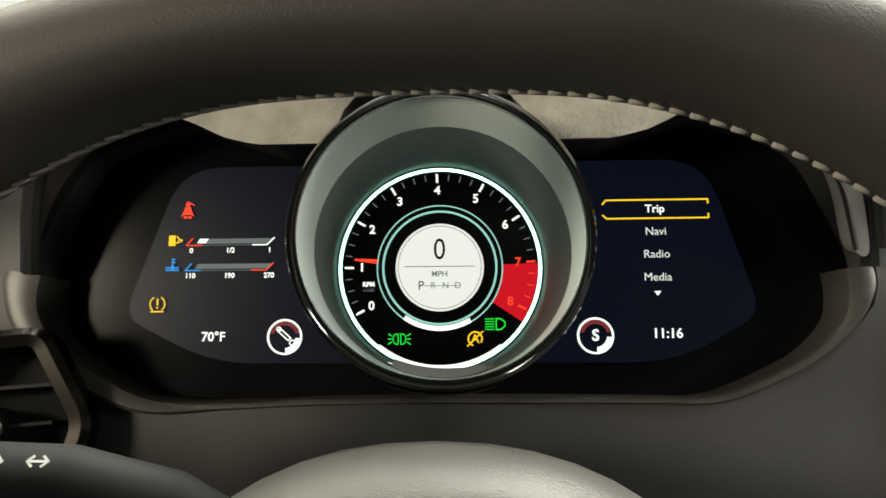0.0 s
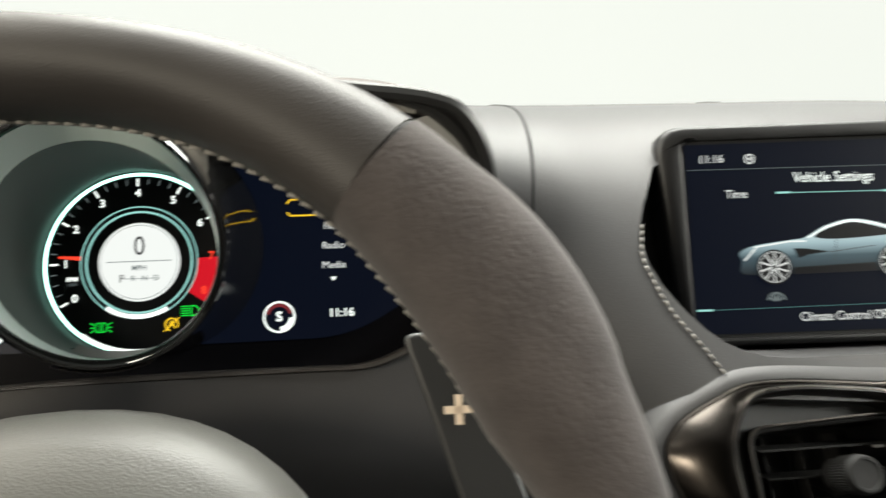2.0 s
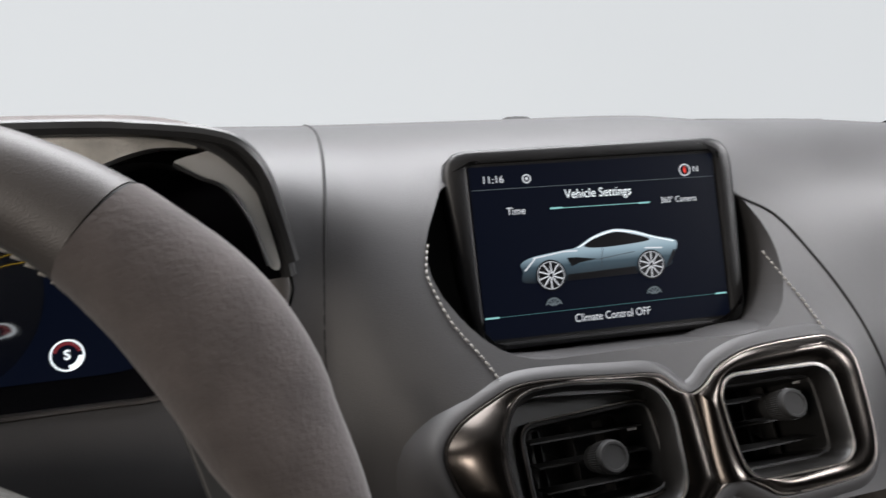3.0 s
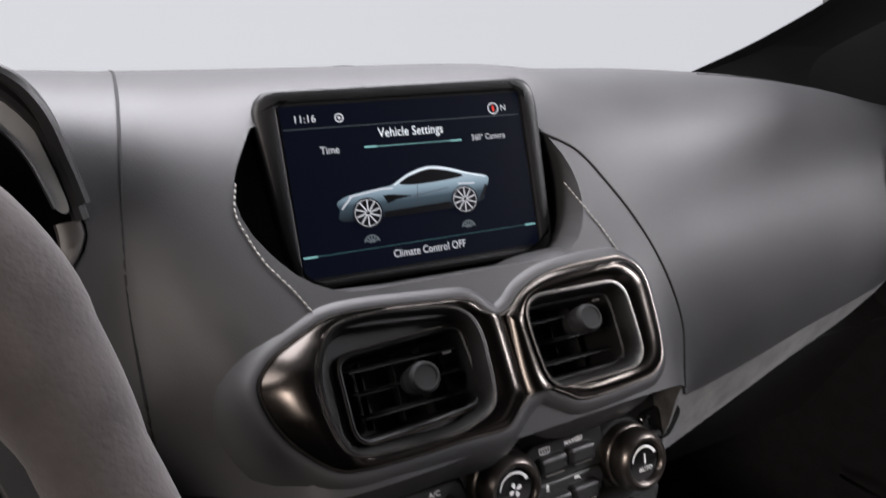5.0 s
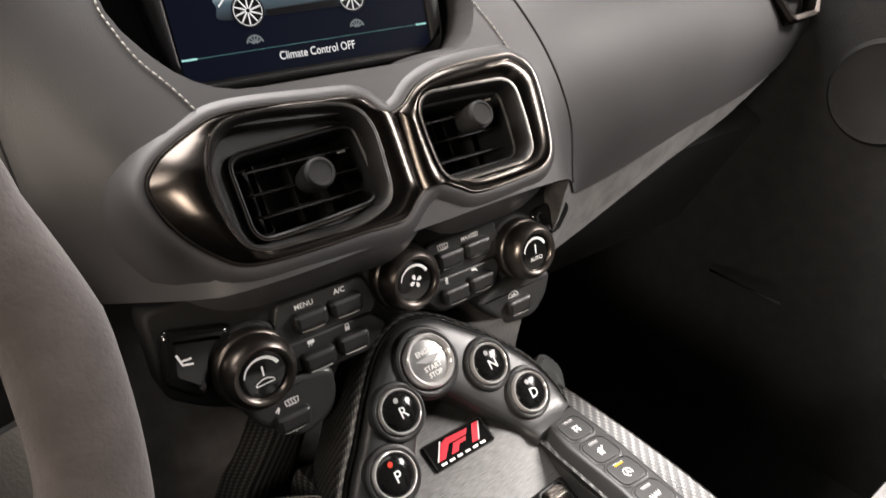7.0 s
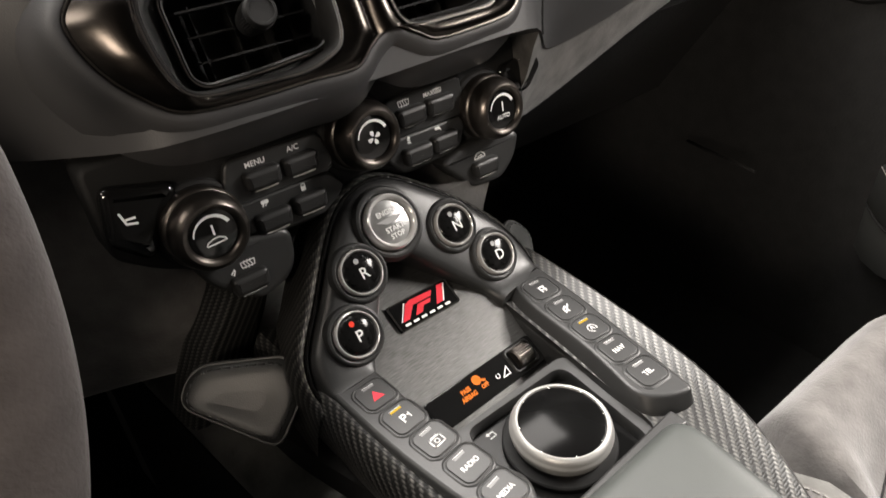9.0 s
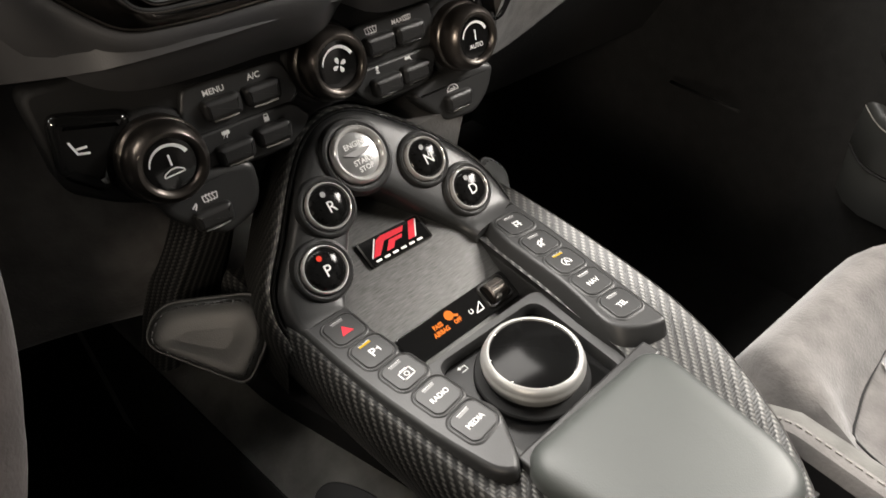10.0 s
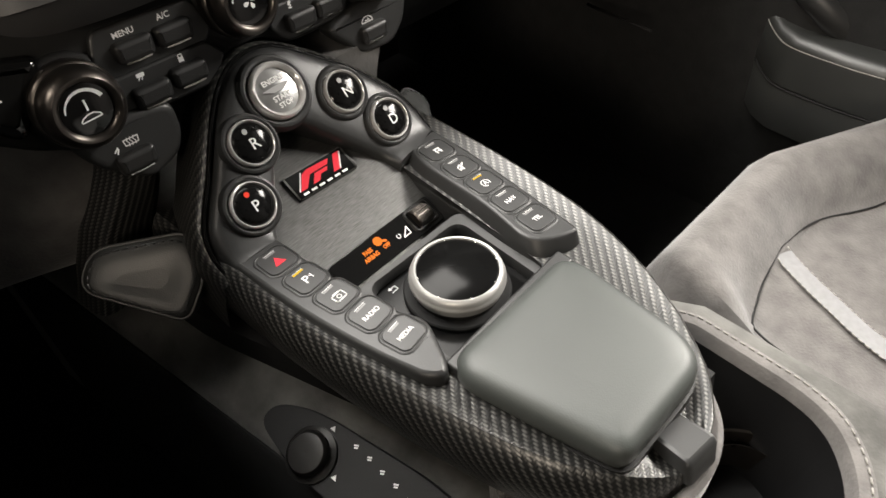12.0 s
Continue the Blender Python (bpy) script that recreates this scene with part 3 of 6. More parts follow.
part("dial_face", flat(circle(0.0485, 64, 0, TY), 0.0006), LITBLACK, clu, "black rev counter face", smooth=False)
cl_ring(0.0464, 0.0479, LITRING)
cl_ring(0.0292, 0.0298, LITTEAL)
cl_ring(0.0262, 0.0272, LITTEAL)
cl_ring(0.0455, 0.0475, LITWHITE, 232, 308, 0.0014)
cl_ring(0.0275, 0.0298, LITWHITE, 235, 300, 0.0014)
part("red_zone", ring_flat(0.0295, 0.0460, 0.0011, 20, -34, 2, cx=0, cy=TY), REDZONE, clu, smooth=False)
part("centre_disc", flat(circle(0.0208, 64, 0, TY), 0.0013), LITDISC, clu, "glowing white speed disc", smooth=False)
cl_ring(0.0194, 0.0197, LITGREY, z=0.0016)
letters("0", 0.0145, LITINK, clu, at(0.0, 0.0005, 0.0018), "speed_digit", squeeze=0.85)
part("divider", flat(rect(0.033, 0.0004, 0, 0, -0.0072), 0.0017), LITGREY, clu, smooth=False)
letters("MPH", 0.0038, LITGREY, clu, at(0, -0.0108, 0.0018), "speed_unit", bold=0.00005)
letters("P", 0.0058, LITINK, clu, at(-0.0087, -0.0163, 0.0018), "gear_letter")
for k, ch in enumerate("RND"):
    letters(ch, 0.0042, LITGREY, clu, at(-0.0030 + 0.0058 * k, -0.0163, 0.0018), "gear_letter")
part("gear_line", flat(rect(0.017, 0.0003, 0, 0.001, -0.0163), 0.0017), LITGREY, clu, smooth=False)
for v in range(9):
    a = 209.5 - 29.5 * v
    c, s = math.cos(radians(a)), math.sin(radians(a))
    ink = NEEDLE_RED if v >= 7 else LITWHITE
    part("major_mark", flat([(x * c - y * s, TY + x * s + y * c) for x, y in rect(0.0042, 0.0010, 0, 0.0428, 0)], 0.0015), ink, clu, smooth=False)
    letters(str(v), 0.0058, ink, clu, at(0.0368 * c, TY + 0.0368 * s, 0.0016), "dial_figure", bold=0.00012)
    for k in (1, 2, 3):
        if v == 8:
            break
        b = radians(a - 29.5 * k / 4)
        c2, s2 = math.cos(b), math.sin(b)
        part("minor_mark", flat([(x * c2 - y * s2, TY + x * s2 + y * c2) for x, y in rect(0.0030, 0.0005, 0, 0.0432, 0)], 0.0015), NEEDLE_RED if v == 7 else LITGREY, clu, smooth=False)
part("needle", flat([(x * math.cos(radians(174.5)) - y * math.sin(radians(174.5)), TY + x * math.sin(radians(174.5)) + y * math.cos(radians(174.5))) for x, y in ((0.0295, -0.0011), (0.0405, -0.0005), (0.0405, 0.0005), (0.0295, 0.0011))], 0.0018), NEEDLE_RED, clu, "red needle", smooth=False)
letters("RPM", 0.0030, LITWHITE, clu, at(-0.0335, -0.0155, 0.0016), "unit_lettering", bold=0.0001)
letters("x1000", 0.0021, LITGREY, clu, at(-0.0335, -0.0182, 0.0016), "unit_lettering")


def lines(segs, w, z, bm=None):
    """Flat strokes between pairs of points."""
    bm = bm or bmesh.new()
    for x0, y0, x1, y1 in segs:
        d = Vector((x1 - x0, y1 - y0))
        if d.length < 1e-9:
            continue
        n = Vector((-d.y, d.x)).normalized() * w / 2
        e = d.normalized() * w * 0.3
        bm.faces.new([bm.verts.new((p[0], p[1], z)) for p in ((x0 - e.x + n.x, y0 - e.y + n.y), (x0 - e.x - n.x, y0 - e.y - n.y), (x1 + e.x - n.x, y1 + e.y - n.y), (x1 + e.x + n.x, y1 + e.y + n.y))])
    return bm


def poly_lines(pts, w, z, bm=None, closed=False):
    pts = list(pts)
    q = pts + [pts[0]] if closed else pts
    return lines([(*a[:2], *b[:2]) for a, b in zip(q, q[1:])], w, z, bm)


def cl_icon(bm, material, x, y, name="warning_light", label=""):
    return part(name, bm, material, clu, label, at(x, y, 0.0014), smooth=False)


# side lamps, headlamp, stop-start
ic = bmesh.new()
for sx in (-1, 1):
    poly_lines([(sx * 0.0006, -0.0024), (sx * 0.0006, 0.0024), (sx * 0.002, 0.0022), (sx * 0.0029, 0.001), (sx * 0.0029, -0.001), (sx * 0.002, -0.0022)], 0.0005, 0, ic, True)
    for dy in (-1, 0, 1):
        lines([(sx * 0.0036, dy * 0.0014, sx * 0.0052, dy * 0.0024)], 0.0005, 0, ic)
cl_icon(ic, LITGREEN, -0.0188, -0.0410, label="green side lamp symbol")
ic = poly_lines([(0.0, -0.0026), (0.0, 0.0026), (0.0022, 0.0024), (0.0040, 0.0010), (0.0040, -0.0010), (0.0022, -0.0024)], 0.0006, 0, None, True)
for k in range(5):
    lines([(-0.0010, 0.0024 - 0.0012 * k, -0.0050, 0.0024 - 0.0012 * k)], 0.0005, 0, ic)
cl_icon(ic, LITGREEN, 0.0262, -0.0343, label="green headlamp symbol")
ic = poly_lines(circle(0.0032, 14, 0, 0, -30, 250), 0.0007, 0)
lines([(-0.0016, -0.0018, 0.0, 0.0018), (0.0, 0.0018, 0.0016, -0.0018), (-0.0009, -0.0004, 0.0009, -0.0004), (-0.0036, -0.0034, 0.0036, 0.0034)], 0.0006, 0, ic)
cl_icon(ic, LITAMBER, 0.0164, -0.0410, label="amber stop-start symbol")
# seat belt, fuel, temperature, tyre
ic = flat([(-0.0034, -0.0030), (-0.0016, -0.0022), (0.0016, -0.0022), (0.0034, -0.0030), (0.0022, -0.0008), (0.0014, 0.0018), (-0.0014, 0.0018), (-0.0022, -0.0008)], 0)
flat(circle(0.0012, 12, 0, 0.0030), 0, ic)
flat(rect(0.0018, 0.0012, 0, -0.0010, -0.0034), 0, ic)
flat(rect(0.0018, 0.0012, 0, 0.0012, -0.0034), 0, ic)
lines([(0.0, 0.0042, 0.0030, 0.0026)], 0.0006, 0, ic)
cl_icon(ic, NEEDLE_RED, -0.1226, 0.0214, label="red seat belt symbol")
ic = flat(rect(0.0034, 0.0052, 0.0003, -0.0008, 0), 0)
poly_lines([(0.0012, -0.001), (0.0022, -0.001), (0.0026, 0.0006), (0.0016, 0.0020)], 0.0006, 0, ic)
flat([(0.0032, -0.0012), (0.0046, 0), (0.0032, 0.0012)], 0, ic)
cl_icon(ic, LITAMBER, -0.1288, 0.0066, label="amber fuel pump symbol")
ic = lines([(-0.0032, -0.0020, 0.0030, -0.0020), (0.0, 0.0036, 0.0, -0.0006), (0.0, 0.0032, 0.0012, 0.0032), (0.0, 0.0018, 0.0012, 0.0018), (-0.0032, -0.0008, 0.0030, -0.0008)], 0.0007, 0)
flat(circle(0.0010, 10, 0, -0.0008), 0, ic)
cl_icon(ic, LITBLUE, -0.1288, -0.0058, label="blue coolant symbol")
for yy, c0, c1, texts in ((0.0062, NEEDLE_RED, LITWHITE, ("0", "1/2", "1")), (-0.0060, LITBLUE, NEEDLE_RED, ("110", "190", "270"))):
    part("gauge_bar", flat([(-0.1180, yy - 0.0012), (-0.0820, yy - 0.0012), (-0.0806, yy + 0.0012), (-0.1166, yy + 0.0012)], 0.0008), LITGREY, clu, smooth=False)
    part("gauge_line", lines([(-0.1225, yy - 0.0020, -0.082, yy - 0.0020)], 0.0003, 0.0012), LITGREY, clu, smooth=False)
    part("gauge_end", lines([(-0.1225, yy - 0.0020, -0.1195, yy + 0.0014), (-0.1225, yy - 0.0020, -0.115, yy - 0.0020)], 0.0006, 0.0013), c0, clu, smooth=False)
    part("gauge_end", lines([(-0.0795, yy + 0.0014, -0.0830, yy - 0.0020), (-0.0830, yy - 0.0020, -0.0900, yy - 0.0020)], 0.0006, 0.0013), c1, clu, smooth=False)
    for k, tx in enumerate(texts):
        letters(tx, 0.0034, LITWHITE, clu, at(-0.1200 + 0.0192 * k, yy - 0.0046, 0.0012), "gauge_figure", bold=0.0001)
part("gauge_fill", flat([(-0.1172, 0.0052), (-0.1130, 0.0052), (-0.1116, 0.0074), (-0.1158, 0.0074)], 0.0014), LITWHITE, clu, smooth=False)
ic = poly_lines(circle(0.0036, 14, 0, 0, -50, 60) , 0.0006, 0)
poly_lines(circle(0.0036, 14, 0, 0, 120, 230), 0.0006, 0, ic)
lines([(-0.003, -0.0036, 0.003, -0.0036)], 0.0007, 0, ic)
lines([(0, 0.0024, 0, -0.0004), (0, -0.0016, 0, -0.0019)], 0.0008, 0, ic)
cl_icon(ic, LITAMBER, -0.1352, -0.0240, label="amber tyre pressure symbol")
letters("70°F", 0.0062, LITWHITE, clu, at(-0.1073, -0.0398, 0.0012), "temperature_reading", bold=0.0001)
for x in (-0.0730, 0.0715):
    part("mode_ring", ring_flat(0.0074, 0.0084, 0.0014, 40, cx=x, cy=-0.0398), LITWHITE, clu, smooth=False)
    part("mode_arc", ring_flat(0.0054, 0.0072, 0.0013, 24, 15, 165, cx=x, cy=-0.0398), mat("lit_maroon", (0.22, 0.03, 0.035), emit=0.7), clu, smooth=False)
    part("mode_arc", ring_flat(0.0052, 0.0078, 0.0015, 12, 275, 355, cx=x, cy=-0.0398), LITWHITE, clu, smooth=False)
letters("S", 0.0072, LITWHITE, clu, at(0.0715, -0.0398, 0.0016), "mode_letter", bold=0.0002)
ic = lines([(-0.0034, 0.0028, 0.0016, -0.0016), (-0.0022, 0.0040, 0.0030, -0.0006), (-0.0034, 0.0028, -0.0022, 0.0040), (0.0016, -0.0016, 0.0030, -0.0006)], 0.0006, 0)
poly_lines(circle(0.0013, 10, 0.0038, -0.0028), 0.0006, 0, ic, True)
poly_lines(circle(0.0010, 10, -0.0028, 0.0036), 0.0005, 0, ic, True)
cl_icon(ic, LITWHITE, -0.0730, -0.0398, "mode_symbol", "white damper symbol")
for k, tx in enumerate(("Trip", "Navi", "Radio", "Media")):
    letters(tx, 0.0053, LITWHITE if k == 0 else LITDISC, clu, at(0.1010, 0.0190 - 0.0107 * k, 0.0012), "menu_entry", bold=0.00008 if k == 0 else 0.0)
part("menu_arrow", flat([(0.0990, -0.0195), (0.1006, -0.0217), (0.1022, -0.0195)], 0.0012), LITWHITE, clu, smooth=False)
part("menu_frame", lines([(0.0768, 0.0215, 0.0785, 0.0234), (0.0785, 0.0234, 0.1255, 0.0234), (0.1255, 0.0234, 0.1255, 0.0215), (0.0768, 0.0163, 0.0785, 0.0146), (0.0785, 0.0146, 0.1255, 0.0146), (0.1255, 0.0146, 0.1255, 0.0165)], 0.0008, 0.0012), LITAMBER, clu, "amber selection frame", smooth=False)
letters("11:16", 0.0062, LITWHITE, clu, at(0.1042, -0.0390, 0.0012), "clock_reading", bold=0.0001)

# rev counter tunnel: a nearly upright bezel ring that runs back to the tilted face
BZ = pose(0.0045, 0.323, 0.7160, 92, 0, 0)


def cl_circle(r, cx, cy, z, n=64, m=CL):
    return [tuple(m @ Vector((cx + r * math.cos(2 * math.pi * i / n), cy + r * math.sin(2 * math.pi * i / n), z))) for i in range(n)]


pod = thing("rev_counter_pod", "gloss black and silver tunnel round the rev counter", "instrument pod")
part("outer_shell", rings_mesh([cl_circle(0.0620, 0, -0.012, -0.060, m=BZ), cl_circle(0.0578, 0, -0.004, -0.030, m=BZ), cl_circle(0.0566, 0, 0, -0.006, m=BZ), cl_circle(0.0561, 0, 0, -0.001, m=BZ), cl_circle(0.0551, 0, 0, 0.0012, m=BZ), cl_circle(0.0538, 0, 0, 0.0014, m=BZ), cl_circle(0.0527, 0, 0, 0.0002, m=BZ), cl_circle(0.0522, 0, 0, -0.003, m=BZ)], False, False), GLOSS, pod, "gloss black ring")
# chamfer: the display's white-teal light is painted into the base colour
part("inner_ring", rings_mesh([cl_circle(0.0523, 0, 0, -0.002, m=BZ), cl_circle(0.0490, 0, -0.0072, -0.014, m=BZ)], False, False), mat("display_lit_silver", (0.66, 0.76, 0.73), 0.40, metal=0.1), pod, "silver chamfer ring with the display's pale green light in its colour")
part("tunnel", rings_mesh([cl_circle(0.0490, 0, -0.0072, -0.014, m=BZ), cl_circle(0.0491, 0, TY - 0.0003, 0.003), cl_circle(0.0487, 0, TY, 0.0008)], False, False), mat("grey_green_tunnel", (0.075, 0.09, 0.084), 0.62), pod, "dark grey-green tunnel wall")
part("bronze_foot", rings_mesh([[tuple(BZ @ Vector((r * math.cos(radians(a)), r * math.sin(radians(a)), z))) for a in range(248, 293, 3)] for r, z in ((0.0585, -0.030), (0.0577, -0.008), (0.0570, 0.0005), (0.0558, 0.0018))], False, False, closed=False), BRIGHT, pod, "bright bronze lip below the ring")

# hood of suede over the cluster
hood = thing("cluster_hood", "black suede hood over the instrument cluster", "instrument hood")


def hood_z(x):
    return 0.688 + 0.098 * (1 - min(1, abs(x) / 0.188) ** 8) ** 0.5


def drop(x):
    """How far the suede front face hangs below the lip."""
    return min(1, 0.15 + max(0, (abs(x) - 0.034) / 0.010)) * 0.022 * min(1, max(0, (0.150 - abs(x)) / 0.06)) * (0.45 + 0.55 * min(1, max(0, (0.125 - abs(x)) / 0.05)))


hx = [-0.1875 + 0.375 * i / 72 for i in range(73)]
rings = []
for x in hx:
    z = hood_z(x)
    y0 = 0.362 + 0.02 * (abs(x) / 0.19) ** 2
    rings.append([(x, 0.50, z - 0.010), (x, 0.43, z - 0.002), (x, y0 + 0.010, z), (x, y0 + 0.002, z - 0.002), (x, y0, z - 0.007), (x, y0 + 0.006, z - 0.011 - drop(x)), (x, 0.43, z - 0.016 - drop(x)), (x, 0.50, z - 0.020 - drop(x))])
part("shell", rings_mesh(rings), SUEDE_W, hood)
# front face: the light on the suede is put into a much paler colour
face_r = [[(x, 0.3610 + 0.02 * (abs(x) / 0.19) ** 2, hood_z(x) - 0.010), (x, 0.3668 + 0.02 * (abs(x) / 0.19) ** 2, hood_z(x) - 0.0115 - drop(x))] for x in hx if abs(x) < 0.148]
part("front_face", rings_mesh(face_r, False, False, closed=False), HOODFACE, hood, "grained suede front face, coloured pale as if lit")
lip = smooth_path([(x, 0.360 + 0.02 * (abs(x) / 0.19) ** 2, hood_z(x) - 0.006) for x in hx], 90)
part("edge_trim", rod(lip, 0.0042, 8), PLASTIC, hood, "black edge roll")
# dark glossy cheek; the bright reflection on it is painted as an even grey
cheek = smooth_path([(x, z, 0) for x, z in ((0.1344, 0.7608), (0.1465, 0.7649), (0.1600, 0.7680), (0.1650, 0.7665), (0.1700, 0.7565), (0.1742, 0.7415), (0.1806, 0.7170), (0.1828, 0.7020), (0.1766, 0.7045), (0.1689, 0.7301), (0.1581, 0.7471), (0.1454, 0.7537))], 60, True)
part("hood_cheek", rings_mesh([[(p.x, y, p.y) for p in cheek] for y in (0.3745, 0.384)]), mat("cheek_reflection_grey", (0.32, 0.32, 0.31), 0.22, coat=0.4), hood, "glossy cheek inside the hood, its bright reflection put into a grey colour")
part("cheek_edge", rod(smooth_path([(0.1344, 0.373, 0.7600), (0.1454, 0.373, 0.7532), (0.1581, 0.373, 0.7466), (0.1689, 0.373, 0.7296), (0.1766, 0.373, 0.7040)], 24), 0.0011, 6), PLASTIC, hood)
part("hood_end", rod(smooth_path([(0.100, 0.366, 0.7800), (0.1304, 0.3675, 0.7775), (0.1520, 0.369, 0.7745), (0.1671, 0.370, 0.7685), (0.1780, 0.372, 0.7531), (0.1845, 0.374, 0.7288), (0.1895, 0.376, 0.7050)], 40), 0.0040, 8), PLASTIC, hood)


# ---- steering wheel ----
WH = pose(0.004, 0.158, 0.600, 64.5, 0, 0)
wheel = thing("steering_wheel", "black leather and suede steering wheel with grey stitching", "steering wheel", WH)


def rim_point(a):
    c, s = math.cos(a), math.sin(a)
    b, n = (0.1665, 2.48) if s > 0 else (0.200, 2.2)
    r = (abs(c / (0.182 - 0.008 * min(1, max(0, 5 * s)))) ** n + abs(s / b) ** n) ** (-1 / n)
    return Vector((r * c, r * s + 0.0277, 0))


def rim_width(a):
    """Half the rim's width: slim at the top, thick at the grips."""
    f = min(1, max(0, (abs(90 - (a % 360)) - 12) / 50))
    w = 0.0138 + 0.0077 * f * f * (3 - 2 * f)
    # thumb rest, then slimmer towards the spokes
    up = 90 - abs(90 - (a % 360)) if a % 360 < 270 else (a % 360) - 360
    g = min(1, max(0, (29 - up) / 18)) * min(1, max(0, (up + 40) / 30))
    return w + 0.0012 * math.exp(-((up - 36) / 7) ** 2) - 0.0068 * g * g * (3 - 2 * g)


def rim_mid(a):
    p = rim_point(radians(a))
    return p + p.normalized() * (0.0200 - min(0.0200, rim_width(a)))


def rim(a0, a1, grow, d, n):
    path = [rim_mid(a0 + (a1 - a0) * i / n) for i in range(n + 1)]
    wid = lambda k: rim_width(a0 + (a1 - a0) * k) + grow
    sec = lambda k: [(wid(k) * math.copysign(abs(math.cos(2 * math.pi * i / 24)) ** 0.85, math.cos(2 * math.pi * i / 24)), d * math.copysign(abs(math.sin(2 * math.pi * i / 24)) ** 0.85, math.sin(2 * math.pi * i / 24))) for i in range(24)]
    return tube(path, sec, up=(0, 0, 1))


S0 = 49.0
part("rim_top", rim(S0, 180 - S0, 0.0, 0.0175, 60), LEATHER_W, wheel, "smooth black leather upper rim")
part("rim_grip", rim(-48, S0 - 0.30, 0.0005, 0.0185, 50), SUEDE_W, wheel, "dark suede hand grip")
part("rim_grip", rim(180.30 - S0, 228, 0.0005, 0.0185, 50), SUEDE_W, wheel, "dark suede hand grip")
part("rim_bottom", rim(228.4, 311.6, 0.0, 0.0175, 30), LEATHER_W, wheel)
for a in (S0 - 0.2, 180.2 - S0):
    part("seam_ring", rim(a - 0.22, a + 0.22, -0.0003, 0.0173, 2), DARK, wheel)


def wheel_stitches(a0, a1, n):
    bm = bmesh.new()
    for i in range(n):
        a = a0 + (a1 - a0) * i / n
        p, q = rim_mid(a), rim_mid(a + 1.5)
        inn, w = -p.normalized(), rim_width(a)
        rod([p + inn * (w - 0.0012) + Vector((0, 0, -0.0075)), q + inn * (w + 0.0000) + Vector((0, 0, -0.0055))], 0.0007, 5, bm=bm)
    return bm


part("stitching", wheel_stitches(S0, 180 - S0, 52), THREAD, wheel, "grey stitches along the inner edge")
part("stitching", wheel_stitches(-40, S0, 60), THREAD, wheel, "grey stitches along the inner edge")
hubp = rings_mesh([[(0.108 * s * math.copysign(abs(math.cos(2 * math.pi * i / 48)) ** 0.9, math.cos(2 * math.pi * i / 48)), 0.008 + 0.101 * s * math.copysign(abs(math.sin(2 * math.pi * i / 48)) ** 0.9, math.sin(2 * math.pi * i / 48)), z) for i in range(48)]
                   for s, z in ((0.98, -0.115), (1.0, -0.10), (0.99, -0.088), (0.95, -0.078), (0.86, -0.068), (0.6, -0.056), (0.3, -0.051), (0.05, -0.050))])
part("airbag_pad", hubp, HUB, wheel, "smooth grey-black leather centre pad")
for sx in (-1, 1):
    rings = [[(sx * x, y + dy, z + dz) for dy, dz in ((-w, 0.0), (-w, 0.012), (w, 0.012), (w, 0.0))] for x, y, z, w in ((0.08, -0.02, -0.085, 0.030), (0.12, -0.022, -0.055, 0.024), (0.15, -0.020, -0.02, 0.022), (0.172, -0.016, -0.006, 0.024))]
    part("spoke", rings_mesh(rings), PLASTIC, wheel)
rings = [[(x * w, y, z + dz) for x, dz in ((-1, 0.0), (1, 0.0), (1, 0.012), (-1, 0.012))] for y, z, w in ((-0.07, -0.085, 0.035), (-0.12, -0.05, 0.03), (-0.175, -0.008, 0.028))]
part("spoke", rings_mesh(rings), PLASTIC, wheel)
for sx in (1, -1):
    pd = rounded([(sx * x, y) for x, y in ((-0.018, 0.026), (-0.009, 0.027), (0.004, 0.017), (0.012, 0.0), (0.019, -0.022), (0.032, -0.062), (0.010, -0.064), (-0.003, -0.022), (-0.009, -0.002))], 0.004)
    pdf = WH.inverted() @ pose(0.004 + sx * 0.145, 0.246, 0.668, 68, 0, 0)
    paddle = part("paddle", slab(pd, -0.004, 0.0, 0.0015), SOFT, wheel, "soft black shift paddle with beige plus sign" if sx > 0 else "soft black shift paddle", pdf)
    if sx > 0:
        part("plus_sign", lines([(-0.0042, 0, 0.0042, 0), (0, -0.0042, 0, 0.0042)], 0.0026, 0.0003), BEIGE, paddle, smooth=False)
column = thing("steering_column", "matt black steering column shroud behind the wheel", "steering column")
part("shroud", rings_mesh([[tuple(WH @ Vector((r * 0.9 * math.cos(2 * math.pi * i / 24), -0.02 + r * 0.75 * math.sin(2 * math.pi * i / 24), z))) for i in range(24)] for r, z in ((0.075, -0.115), (0.085, -0.15), (0.085, -0.21), (0.07, -0.26))]), DARK, column)
stalk = part("stalk", tube([Vector(p) for p in ((-0.045, 0.285, 0.615), (-0.075, 0.266, 0.650), (-0.10, 0.260, 0.660), (-0.16, 0.255, 0.664))], lambda k: [((0.008 + 0.002 * k) * math.cos(2 * math.pi * i / 14), (0.009 + 0.002 * k) * math.sin(2 * math.pi * i / 14)) for i in range(14)]), DARK, column, "black indicator stalk with white symbols")
